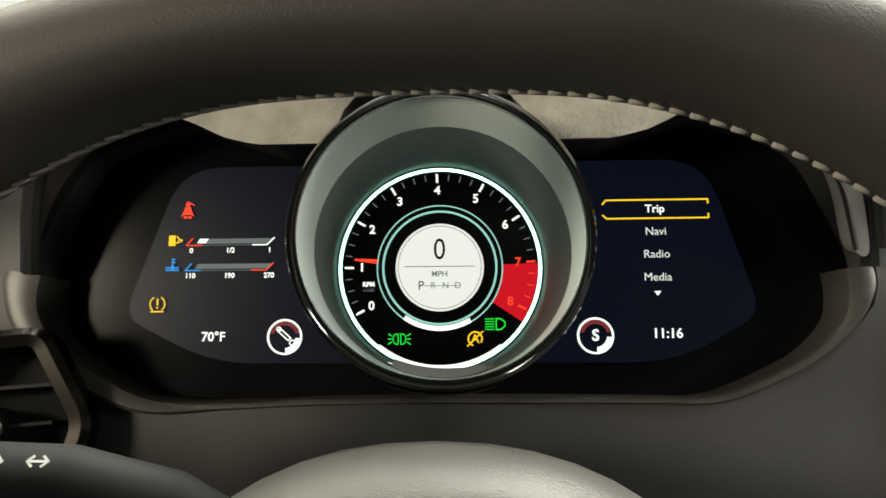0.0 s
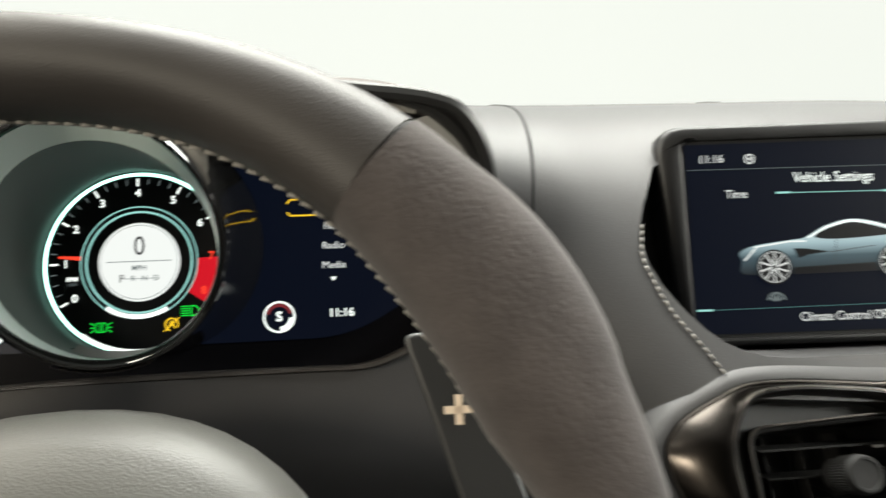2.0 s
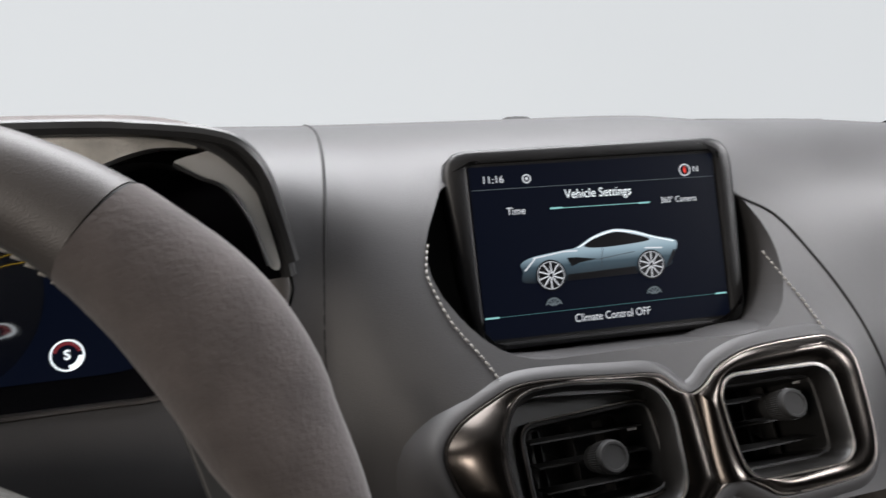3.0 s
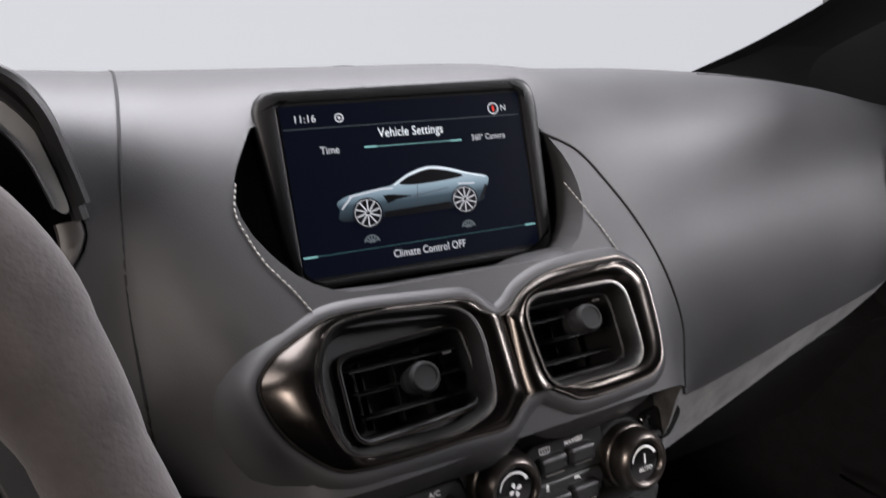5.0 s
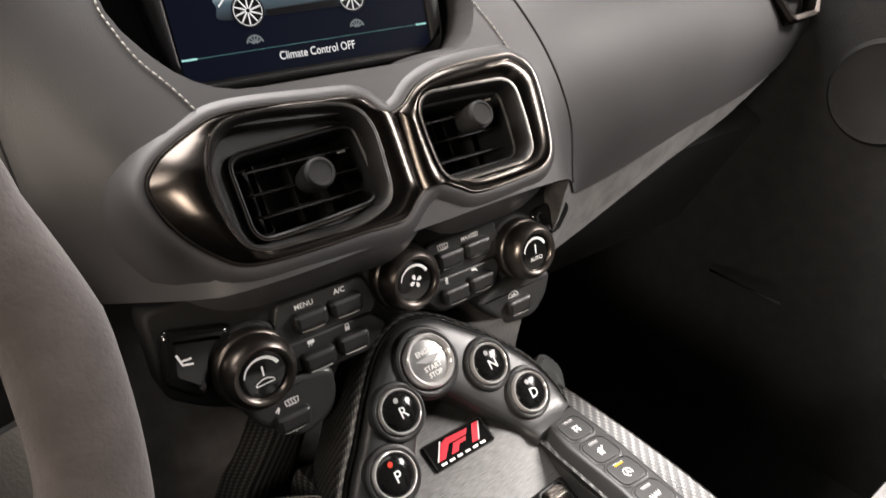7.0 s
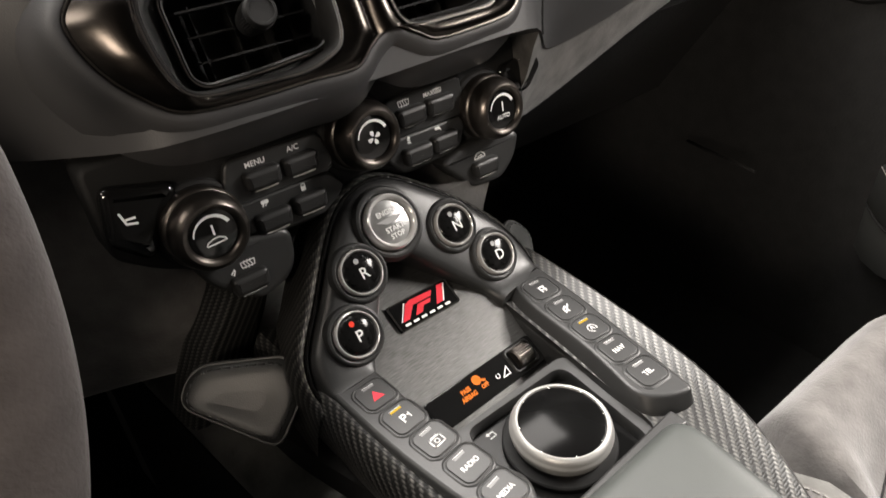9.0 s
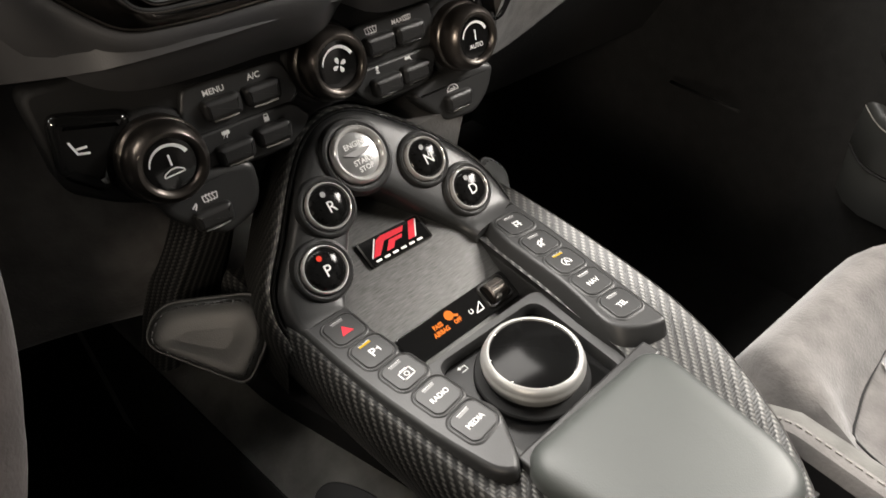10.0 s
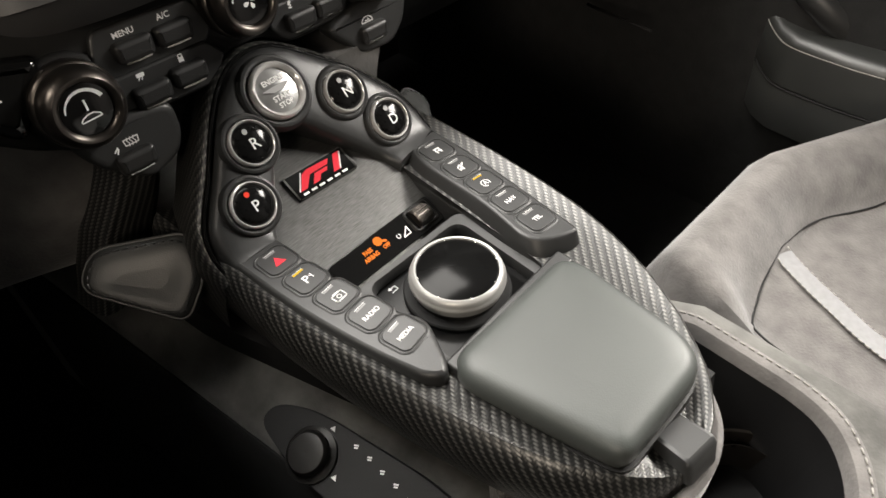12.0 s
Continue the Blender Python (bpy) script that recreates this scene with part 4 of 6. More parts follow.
for sx, segs in ((-0.103, [(-0.0030, 0.0, 0.0030, 0.0), (0.0030, 0.0, 0.0014, 0.0014), (0.0030, 0.0, 0.0014, -0.0014), (-0.0030, 0.0, -0.0014, 0.0014), (-0.0030, 0.0, -0.0014, -0.0014)]), (-0.116, [(-0.0026, 0.0012, 0.0, 0.0012), (-0.0026, -0.0012, 0.0, -0.0012), (0.0006, 0.0020, 0.0006, -0.0020), (0.0006, 0.0020, 0.0028, 0.0), (0.0028, 0.0, 0.0006, -0.0020)])):
    part("symbol", lines(segs, 0.0007, 0.0), WHITE, stalk, m=pose(sx, 0.2520, 0.6700, 45, 0, 0), smooth=False)


# ---- centre screen ----
scr = thing("centre_screen", "black framed centre touchscreen showing a silver car", "display screen", SC)
bez = rounded([(-0.086, -0.0622), (0.0935, -0.0622), (0.0985, -0.048), (0.1018, 0.056), (0.094, 0.0675), (-0.095, 0.0675), (-0.1025, 0.056), (-0.094, -0.030)], [0.006, 0.008, 0.01, 0.012, 0.010, 0.010, 0.012, 0.03])
face = rounded([(-0.0850, -0.0575), (0.0880, -0.0575), (0.0900, 0.0585), (-0.0870, 0.0585)], 0.003)
bo_, fo_ = resample(bez), resample(face)
rr = [[(x, y, z) for x, y in shrink(bo_, d)] for d, z in ((0.010, -0.040), (0.0, -0.022), (0.0, 0.000), (0.001, 0.0026), (0.003, 0.004))]
rr += [[(x, y, z) for x, y in shrink(fo_, d)] for d, z in ((-0.0012, 0.0040), (0.0, 0.0034), (0.0004, 0.0012))]
bezel = part("bezel", rings_mesh(rr, True, False), BEZEL, scr, "matt black screen frame")
part("frame_step", slab(face, 0.0, 0.0014), DARK, scr)
part("display_panel", flat(rounded([(-0.0838, -0.0550), (0.0862, -0.0550), (0.0872, 0.0560), (-0.0848, 0.0560)], 0.001), 0.0019), LITNAVY, scr, "glowing dark navy display", smooth=False)


def sc_part(name, bm, material, label=""):
    return part(name, bm, material, scr, label, at(0, 0, 0.0023), smooth=False)


letters("11:16", 0.0068, LITDISC, scr, at(-0.0695, 0.0470, 0.0023), "clock_reading")
sc_part("status_ring", ring_flat(0.0022, 0.0030, 0, 20, cx=-0.0468, cy=0.0466), LITDISC)
sc_part("status_ring", flat(circle(0.0010, 12, -0.0468, 0.0466)), LITDISC)
sc_part("compass_ring", ring_flat(0.0034, 0.0042, 0, 24, cx=0.0655, cy=0.0455), LITDISC)
sc_part("compass_needle", flat([(0.0645, 0.0455), (0.0655, 0.0425), (0.0665, 0.0455), (0.0655, 0.0485)]), NEEDLE_RED)
letters("N", 0.0058, LITDISC, scr, at(0.0735, 0.0455, 0.0023), "compass_letter")
sc_part("header_line", lines([(-0.0838, 0.0410, 0.0855, 0.0400)], 0.0003, 0), LITGREY)
sc_part("footer_line", lines([(-0.0830, -0.0412, 0.0850, -0.0400)], 0.0003, 0), mat("lit_teal_dim", (0.08, 0.20, 0.20), emit=0.8))
for x0, x1, y in ((-0.083, -0.0745, -0.0411), (0.0775, 0.085, -0.0400), (-0.0325, -0.0245, 0.0260), (0.0295, 0.0370, 0.0252)):
    sc_part("accent_line", lines([(x0, y, x1, y)], 0.0011, 0.0001), LITTEAL)
sc_part("title_line", lines([(-0.0325, 0.0259, 0.0370, 0.0252)], 0.0004, 0), LITTEAL)
letters("Vehicle Settings", 0.0086, LITWHITE, scr, at(0.0015, 0.0342, 0.0023, -0.6), "title", squeeze=0.86)
letters("Time", 0.0070, LITDISC, scr, at(-0.0560, 0.0258, 0.0023), "menu_entry", squeeze=0.88)
letters("360° Camera", 0.0058, LITDISC, scr, at(0.0585, 0.0258, 0.0023), "menu_entry", squeeze=0.85)
letters("Climate Control OFF", 0.0074, LITDISC, scr, at(0.0025, -0.0468, 0.0023), "footer", squeeze=0.82)

# the car picture on the display
car_body = smooth_path([(x, y, 0) for x, y in ((-0.0566, -0.0195), (-0.0556, -0.0137), (-0.0564, -0.0085), (-0.0473, -0.0046), (-0.0258, -0.0019), (-0.0178, -0.0007), (-0.0053, 0.0057), (0.0091, 0.0091), (0.0229, 0.0072), (0.0386, 0.0022), (0.0525, -0.0016), (0.0526, -0.0073), (0.049, -0.0128), (0.0463, -0.0182), (0.0275, -0.0210), (-0.0259, -0.0215), (-0.050, -0.0215))], 120, True)
car_mat = mat("lit_car", (0.40, 0.52, 0.56), emit=0.8)
nt = car_mat.node_tree
tc, sep = nt.nodes.new("ShaderNodeTexCoord"), nt.nodes.new("ShaderNodeSeparateXYZ")
ramp = nt.nodes.new("ShaderNodeValToRGB")
mr = nt.nodes.new("ShaderNodeMapRange")
mr.inputs["From Min"].default_value, mr.inputs["From Max"].default_value = -0.021, 0.010
nt.links.new(tc.outputs["Object"], sep.inputs[0])
nt.links.new(sep.outputs[1], mr.inputs["Value"])
nt.links.new(mr.outputs[0], ramp.inputs[0])
ramp.color_ramp.elements[0].color, ramp.color_ramp.elements[1].color = (0.004, 0.006, 0.01, 1), (0.85, 0.95, 0.98, 1)
e = ramp.color_ramp.elements.new(0.30)
e.color = (0.045, 0.075, 0.095, 1)
e = ramp.color_ramp.elements.new(0.55)
e.color = (0.34, 0.46, 0.51, 1)
nt.links.new(ramp.outputs[0], nt.nodes["Principled BSDF"].inputs["Emission Color"])
sc_part("car_picture", flat([p[:2] for p in car_body], 0.0), car_mat, "silver coupe drawn on the display")
glass = [p[:2] for p in smooth_path([(-0.0125, -0.0006, 0), (-0.0056, 0.0036, 0), (0.0088, 0.0072, 0), (0.0206, 0.0054, 0), (0.0342, 0.0004, 0), (0.0178, -0.0016, 0), (-0.0022, -0.0022, 0)], 40, True)]
sc_part("car_window", flat(glass, 0.0003), LITBLACK)
sc_part("car_shadow", flat([(-0.0252, -0.0070), (-0.0186, -0.0072), (-0.004, -0.0094), (-0.0165, -0.0108), (-0.0225, -0.0128)], 0.0003), LITBLACK)
sc_part("car_shadow", flat([(0.0500, -0.0075), (0.0520, -0.0080), (0.0465, -0.0182), (0.0440, -0.0180)], 0.0003), LITBLACK)
for seg in [(-0.0165, -0.0010, -0.0050, 0.0050), (-0.0050, 0.0050, 0.0085, 0.0082), (0.0085, 0.0082, 0.0225, 0.0064), (0.0225, 0.0064, 0.0380, 0.0014), (0.0380, 0.0014, 0.0510, -0.0020)]:
    sc_part("car_line", lines([seg], 0.0007, 0.0004), LITWHITE)
for seg in [(-0.0480, -0.0056, -0.0270, -0.0028), (-0.0270, -0.0028, -0.0180, -0.0030), (-0.0540, -0.0130, -0.0470, -0.0060), (0.0300, -0.0050, 0.0420, -0.0058)]:
    sc_part("car_line", lines([seg], 0.0009, 0.0004), LITDISC)
for seg in [(-0.004, -0.0098, 0.022, -0.0068), (0.0, -0.0025, -0.0020, -0.0150)]:
    sc_part("car_line", lines([seg], 0.0004, 0.0004), LITINK)
sc_part("car_sill", flat([(-0.026, -0.0180), (0.022, -0.0165), (0.0235, -0.0215), (-0.026, -0.0220)], 0.0003), LITBLACK)
for x, y, r in ((-0.0372, -0.0174, 0.0102), (0.0330, -0.0163, 0.0098)):
    sc_part("car_tyre", flat(circle(r, 32, x, y), 0.0005), LITBLACK)
    sc_part("car_rim", ring_flat(r * 0.85, r * 0.885, 0.0007, 32, cx=x, cy=y), LITDISC)
    sp = bmesh.new()
    for k in range(10):
        a = radians(36 * k + 9)
        lines([(x + r * 0.15 * math.cos(a), y + r * 0.15 * math.sin(a), x + r * 0.8 * math.cos(a + 0.12), y + r * 0.8 * math.sin(a + 0.12))], r * 0.075, 0.0008, sp)
    sc_part("car_spokes", sp, LITDISC)
    sc_part("car_reflection", ring_flat(r * 0.45, r * 0.55, 0.0003, 20, 10, 170, cx=x, cy=y - 0.0200), LITGREY)
    sp = bmesh.new()
    for k in range(5):
        a = radians(30 + 30 * k)
        lines([(x + r * 0.1 * math.cos(a), y - 0.0200 + r * 0.1 * math.sin(a), x + r * 0.5 * math.cos(a), y - 0.0200 + r * 0.5 * math.sin(a))], r * 0.10, 0.0004, sp)
    sc_part("car_reflection", sp, LITGREY)


# ---- centre vents ----
vents = thing("centre_vents", "pair of air vents in a dark bronze surround", "air vent", VE)
VO = [(-0.1442, 0.0194), (-0.1372, 0.0295), (-0.1280, 0.0357), (-0.1126, 0.0427), (-0.1000, 0.0470), (-0.0781, 0.0476), (-0.0414, 0.0446), (-0.0141, 0.0417), (-0.0044, 0.0331), (0.0034, 0.0279), (0.0143, 0.0312), (0.0291, 0.0414), (0.0545, 0.0484), (0.0991, 0.0500), (0.1146, 0.0476), (0.1276, 0.0364), (0.1275, 0.0113), (0.1213, -0.0189),
      (0.1088, -0.0306), (0.0886, -0.0338), (0.0482, -0.0343), (0.0346, -0.0280), (0.0217, -0.0208), (0.0123, -0.0218), (0.0019, -0.0270), (-0.0090, -0.0352), (-0.0188, -0.0370), (-0.0418, -0.0360), (-0.0715, -0.0362), (-0.0990, -0.0350), (-0.1129, -0.0319), (-0.1226, -0.0247), (-0.1351, -0.0101), (-0.1425, 0.0056)]
vo = [p[:2] for p in smooth_path([(x, y, 0) for x, y in VO], 170, True)]
HB = rounded([(-0.1155, 0.0180), (-0.1080, 0.0360), (-0.0970, 0.0440), (-0.0730, 0.0448), (-0.0288, 0.0402), (-0.0165, 0.0330), (-0.0118, 0.0197), (-0.0141, -0.0150), (-0.0191, -0.0250), (-0.0416, -0.0318), (-0.1000, -0.0297), (-0.1093, -0.0240), (-0.1145, -0.0070)], [0.01, 0.01, 0.01, 0.01, 0.012, 0.008, 0.01, 0.008, 0.008, 0.01, 0.01, 0.01, 0.01], 5)
DB = rounded([(-0.1000, 0.0220), (-0.0940, 0.0275), (-0.0250, 0.0305), (-0.0180, 0.0270), (-0.0155, 0.0018), (-0.0158, -0.0150), (-0.0231, -0.0210), (-0.0625, -0.0237), (-0.0930, -0.0242), (-0.0994, -0.0180)], [0.006, 0.006, 0.007, 0.006, 0.01, 0.006, 0.006, 0.01, 0.006, 0.006], 5)
HR = rounded([(0.0215, 0.0270), (0.0300, 0.0352), (0.0950, 0.0340), (0.1035, 0.0270), (0.1035, 0.0055), (0.1015, -0.0178), (0.0920, -0.0248), (0.0310, -0.0245), (0.0230, -0.0160), (0.0210, 0.0086)], [0.008, 0.008, 0.008, 0.008, 0.01, 0.007, 0.008, 0.008, 0.008, 0.01], 5)
DR = inset(HR, 0.0040)
SPLIT = 0.0075


def fall(x):
    """How far the surround drops back towards its two ends."""
    l, r = min(1, max(0, (-0.098 - x) / 0.046)), min(1, max(0, (x - 0.104) / 0.024))
    return 0.0030 * l * l * (3 - 2 * l) + 0.003 * r * r * (3 - 2 * r)


for side, h in ((-1, HB), (1, HR)):
    half = [(x, y) for x, y in vo if (x - SPLIT) * side > 0.0012]
    k0 = max(range(len(half)), key=lambda k: (Vector(half[k]) - Vector(half[k - 1])).length)
    half = half[k0:] + half[:k0]
    y_a, y_b = half[-1][1], half[0][1]
    cutline = [(SPLIT, y_a + (y_b - y_a) * k / 12) for k in range(13)]
    outer, hole = resample(half + cutline, 160), resample(h, 160)
    broad = [min(0.0062, 0.26 * max(0.0, math.dist(a, b) - 0.003)) for a, b in zip(outer, hole)]
    near = [min(1, max(0, 1 - abs(a[0] - SPLIT) / 0.004)) for a in outer]
    # the outer end of the wider vent slants off as a flare
    flare = [min(1, fall(a[0]) / 0.0015) * (side < 0) for a in outer]
    rr = []
    for f in (0.0, 0.0, 0.06, 0.14, 0.24, 0.36, 0.50, 0.64, 0.76, 0.86, 0.94, 1.0):
        rise = math.sin(math.pi * f ** 0.85)
        ramp = math.sin(math.pi * min(1, f / 1.64)) if f < 0.82 else 1 - ((f - 0.82) / 0.18) ** 2
        base = -0.012 if not rr else 0.0
        rr.append([(a[0] + (b[0] - a[0]) * f, a[1] + (b[1] - a[1]) * f, base + 0.0006 + w * (rise + (ramp * 1.5 - rise) * k) + 0.0012 * f - 0.0015 * g * (1 - f) - fall(a[0]) * (1 - f)) for a, b, w, g, k in zip(outer, hole, broad, near, flare)])
    part("surround", rings_mesh(rr, False, False), BRONZE, vents, "satin dark bronze surround")
part("edge_line", rod([(x, y, 0.0012 - fall(x)) for x, y in vo], 0.0006, 6, True, (0, 0, 1)), GUN, vents, "bright bronze edge line")
for h, dk, name in ((HB, DB, 0), (HR, DR, 1)):
    rr = [[(x, y, z) for x, y in inset(h, d)] for d, z in ((-0.001, 0.0036), (0.0012, 0.0038), (0.003, 0.001), (0.0045, -0.008), (0.0055, -0.012))]
    part("vent_frame", rings_mesh(rr, False, False), KNOB, vents)
    part("well", rings_mesh([[(x, y, -0.012) for x, y in resample(h)], [(x, y, -0.014) for x, y in resample(dk)]], False, False), DUCT, vents, "black dished panel round the duct")
    part("ring_line", rod([(x, y, -0.0086) for x, y in inset(dk, -0.0002)], 0.0005, 6, True), GUN, vents)
    part("ring_line", rod([(x, y, 0.0036) for x, y in h], 0.0005, 6, True), GUN, vents)
    inner = inset(dk, 0.003)
    rr = [[(x, y, z) for x, y in inset(dk, d)] for d, z in ((-0.0006, -0.014), (0.0, -0.010), (0.0012, -0.009), (0.0024, -0.010), (0.0030, -0.014), (0.0035, -0.05))]
    part("duct", rings_mesh(rr, False, True), DUCT, vents, "black vent duct")
    xs, ys = [p[0] for p in inner], [p[1] for p in inner]
    x0, x1, y0, y1 = min(xs), max(xs), min(ys), max(ys)
    for k in range(3):
        f = (k + 0.75) / 3.6
        yy = y0 + (y1 - y0) * f
        dx = 0.006 * (1 - f) if name == 0 else 0.0
        bm = rings_mesh([[(x, yy + dy, z) for dy, z in ((0.0, -0.016), (0.0010, -0.016), (0.0034, -0.030), (0.0025, -0.030))] for x in (x0 + 0.004 + dx, x1 - 0.004)])
        part("slat", bm, DARK, vents)
    for k in range(3):
        xx = x0 + (x1 - x0) * (k + 0.9) / 3.8
        part("vane", rings_mesh([[(xx, yy, z), (xx + 0.001, yy, z), (xx + 0.001, yy, z - 0.012), (xx, yy, z - 0.012)] for yy, z in ((y0 + 0.004, -0.036), (y1 - 0.004, -0.036))]), DARK, vents)
    kx, ky = ((-0.0572, 0.0030), (0.0640, 0.0130))[name]
    knob = part("knob", lathe([(0.0076, -0.022), (0.0081, -0.016), (0.0088, -0.0022), (0.0085, -0.0008), (0.0078, 0.0), (0.0066, 0.0), (0.0063, -0.0006), (0.0, -0.0008)], 48), DARK, vents, "round gunmetal vent knob", at(kx, ky, 0.010))
    bm = bmesh.new()
    for k in range(44):
        a = 2 * math.pi * k / 44
        rod([(0.0082 * math.cos(a), 0.0082 * math.sin(a), -0.015), (0.0088 * math.cos(a), 0.0088 * math.sin(a), -0.004)], 0.0004, 4, bm=bm)
    part("knurling", bm, PLASTIC, knob)
    part("pivot", flat(rect(0.006, 0.0014), -0.0155), GREY, vents, m=at(kx + 0.028, ky + 0.012, 0), smooth=False)
# leather cushion round the vents
pad_o = resample(vo, 170)
part("surround_pad", rings_mesh([[(x, y, z - fall(x)) for x, y in inset(pad_o, -d)] for d, z in ((0.0, -0.008), (0.0004, -0.0010), (0.0014, -0.0001), (0.0030, 0.0000), (0.0050, -0.0008), (0.0080, -0.0030), (0.0120, -0.0090), (0.0180, -0.0220), (0.0220, -0.0360))], False, False), LEATHER, vents, "leather roll round the vents")


def side_vent(x, y, z, rz, label):
    th = thing("side_vent", label, "air vent", pose(x, y, z, 68, 0, rz))
    o = rounded([(-0.042, -0.002), (-0.014, -0.044), (0.030, -0.040), (0.044, 0.0), (0.024, 0.042), (-0.008, 0.040)], 0.009, 5)
    part("surround", rings_mesh([[(a, b, zz) for a, b in inset(o, d)] for d, zz in ((0.0, -0.01), (0.0, 0.002), (0.003, 0.005), (0.008, 0.004), (0.011, -0.01))], False, False), BRONZE, th, "dark bronze ring")
    part("duct", slab(inset(o, 0.009), -0.03, -0.012), DARK, th)
    for k in range(3):
        part("slat", rings_mesh([[(a, -0.016 + 0.016 * k, zz), (a, -0.0145 + 0.016 * k, zz), (a, -0.0145 + 0.016 * k, zz - 0.010), (a, -0.016 + 0.016 * k, zz - 0.010)] for a, zz in ((-0.024, -0.001), (0.026, -0.001))]), PLASTIC, th)
    part("knob", lathe([(0.009, -0.012), (0.009, 0.004), (0.007, 0.006), (0.0, 0.006)], 24), KNOB, th)
    return th


side_vent(0.908, 0.340, 0.652, -8, "bronze ringed vent at the passenger end of the dashboard")
side_vent(-0.188, 0.338, 0.638, 14, "bronze ringed vent at the driver end of the dashboard")


# ---- climate panel ----
PA = pose(XC, 0.312, 0.490, 78, 0, 0)
cli = thing("climate_panel", "black climate control panel with three knurled dials", "control panel", PA)
back = rounded([(-0.162, -0.006), (-0.140, -0.022), (-0.122, -0.030), (-0.066, -0.030), (-0.030, -0.030), (-0.014, -0.014), (0.014, -0.014), (0.034, -0.026), (0.080, -0.026), (0.132, -0.026), (0.150, -0.006), (0.160, 0.014), (0.150, 0.048), (-0.162, 0.048)], 0.008)
part("back_plate", slab(back, -0.03, -0.001, 0.003), DARK, cli)
for outline in ([(-0.098, -0.002), (-0.024, -0.002), (-0.018, 0.006), (-0.026, 0.026), (-0.088, 0.027)], [(0.020, 0.002), (0.088, 0.002), (0.092, 0.010), (0.090, 0.031), (0.026, 0.030)]):
    part("upper_plinth", slab(rounded(outline, 0.005), -0.005, 0.0030, 0.002), SOFT, cli)
for outline in ([(-0.088, -0.0265), (-0.030, -0.0265), (-0.016, -0.012), (-0.026, 0.0), (-0.094, 0.0)], [(0.018, -0.010), (0.030, -0.022), (0.080, -0.022), (0.088, -0.004), (0.084, 0.003), (0.020, 0.003)]):
    part("lower_plinth", slab(rounded(outline, 0.005), -0.005, 0.0048, 0.002), SOFT, cli)
for outline in ([(-0.128, -0.020), (-0.118, -0.042), (-0.092, -0.0630), (-0.070, -0.0560), (-0.063, -0.044), (-0.062, -0.024), (-0.080, -0.020)], [(0.058, -0.026), (0.084, -0.0530), (0.113, -0.0550), (0.128, -0.0430), (0.136, -0.024), (0.110, -0.018), (0.080, -0.018)]):
    o = resample(rounded(outline, 0.007, 6), 80)
    part("flap", rings_mesh([[(x, y, z) for x, y in inset(o, d)] for d, z in ((0.0, -0.006), (0.0, 0.0055), (0.0008, 0.0075), (0.0024, 0.0086), (0.005, 0.0088))]), SOFT, cli, "soft black blade under the dial")


def climate_dial(x, y, r):
    d = part("dial", lathe([(r * 0.90, -0.004), (r * 0.98, 0.000), (r * 1.0, 0.0025), (r * 1.0, 0.0090), (r * 0.97, 0.0105), (r * 0.925, 0.0112), (r * 0.945, 0.0130), (r * 0.935, 0.0170), (r * 0.890, 0.0208), (r * 0.815, 0.0238), (r * 0.735, 0.0252), (r * 0.665, 0.0250), (r * 0.615, 0.0240), (r * 0.585, 0.0220)], 72), GUN, cli, "turned gunmetal dial", at(x, y))
    bm = bmesh.new()
    for k in range(96):
        a = 2 * math.pi * k / 96
        rod([(r * math.cos(a), r * math.sin(a), 0.0030), (r * math.cos(a), r * math.sin(a), 0.0088)], 0.00045, 4, bm=bm)
    part("knurling", bm, KNOB, d)
    part("dial_step", lathe([(r * 1.16, -0.003), (r * 1.13, 0.0), (r * 1.05, 0.0018), (r * 0.99, 0.0020)], 64), DARK, d)
    part("dial_face", lathe([(r * 0.595, 0.0218), (r * 0.45, 0.0224), (0.0, 0.0226)], 48), GLOSS, d, "gloss black dial face")
    n, arc_bm = 20, bmesh.new()
    band = [[arc_bm.verts.new((q * math.cos(radians(170 - 145 * i / n)), q * math.sin(radians(170 - 145 * i / n)), 0.0232)) for q in (r * 0.49, r * (0.455 - 0.06 * i / n))] for i in range(n + 1)]
    for p, q in zip(band, band[1:]):
        arc_bm.faces.new((p[0], p[1], q[1], q[0]))
    part("scale_arc", arc_bm, WHITE, d, smooth=False)
    return d


def flat_on(d, bm, material=WHITE, name="symbol"):
    return part(name, bm, material, d, m=at(0, 0, 0.0233), smooth=False)


dl = climate_dial(-0.1112, -0.0040, 0.0245)
flat_on(dl, lines([(0, 0.0056, 0, 0.0002)], 0.0012, 0))
flat_on(dl, poly_lines([(-0.0058, -0.0050), (-0.0048, -0.0036), (-0.0015, -0.0022), (0.002, -0.0020), (0.0052, -0.0036), (0.0058, -0.0050), (-0.0054, -0.0056)], 0.0008, 0, None, True))
dm = climate_dial(0.0014, 0.0162, 0.0238)
fan = bmesh.new()
for k in range(4):
    c0, s0 = math.cos(radians(90 * k + 20)), math.sin(radians(90 * k + 20))
    flat([(x * c0 - y * s0, x * s0 + y * c0) for x, y in ((0.0006, 0.0), (0.0028, -0.0014), (0.0046, -0.0012), (0.0050, 0.0006), (0.0036, 0.0016), (0.0016, 0.0008))], 0, fan)
flat_on(dm, fan)
dr = climate_dial(0.1090, 0.0022, 0.0238)
flat_on(dr, lines([(0, 0.0056, 0, -0.0008)], 0.0012, 0))
letters("AUTO", 0.0044, WHITE, dr, at(0, -0.0050, 0.0233), "dial_lettering", bold=0.00006)


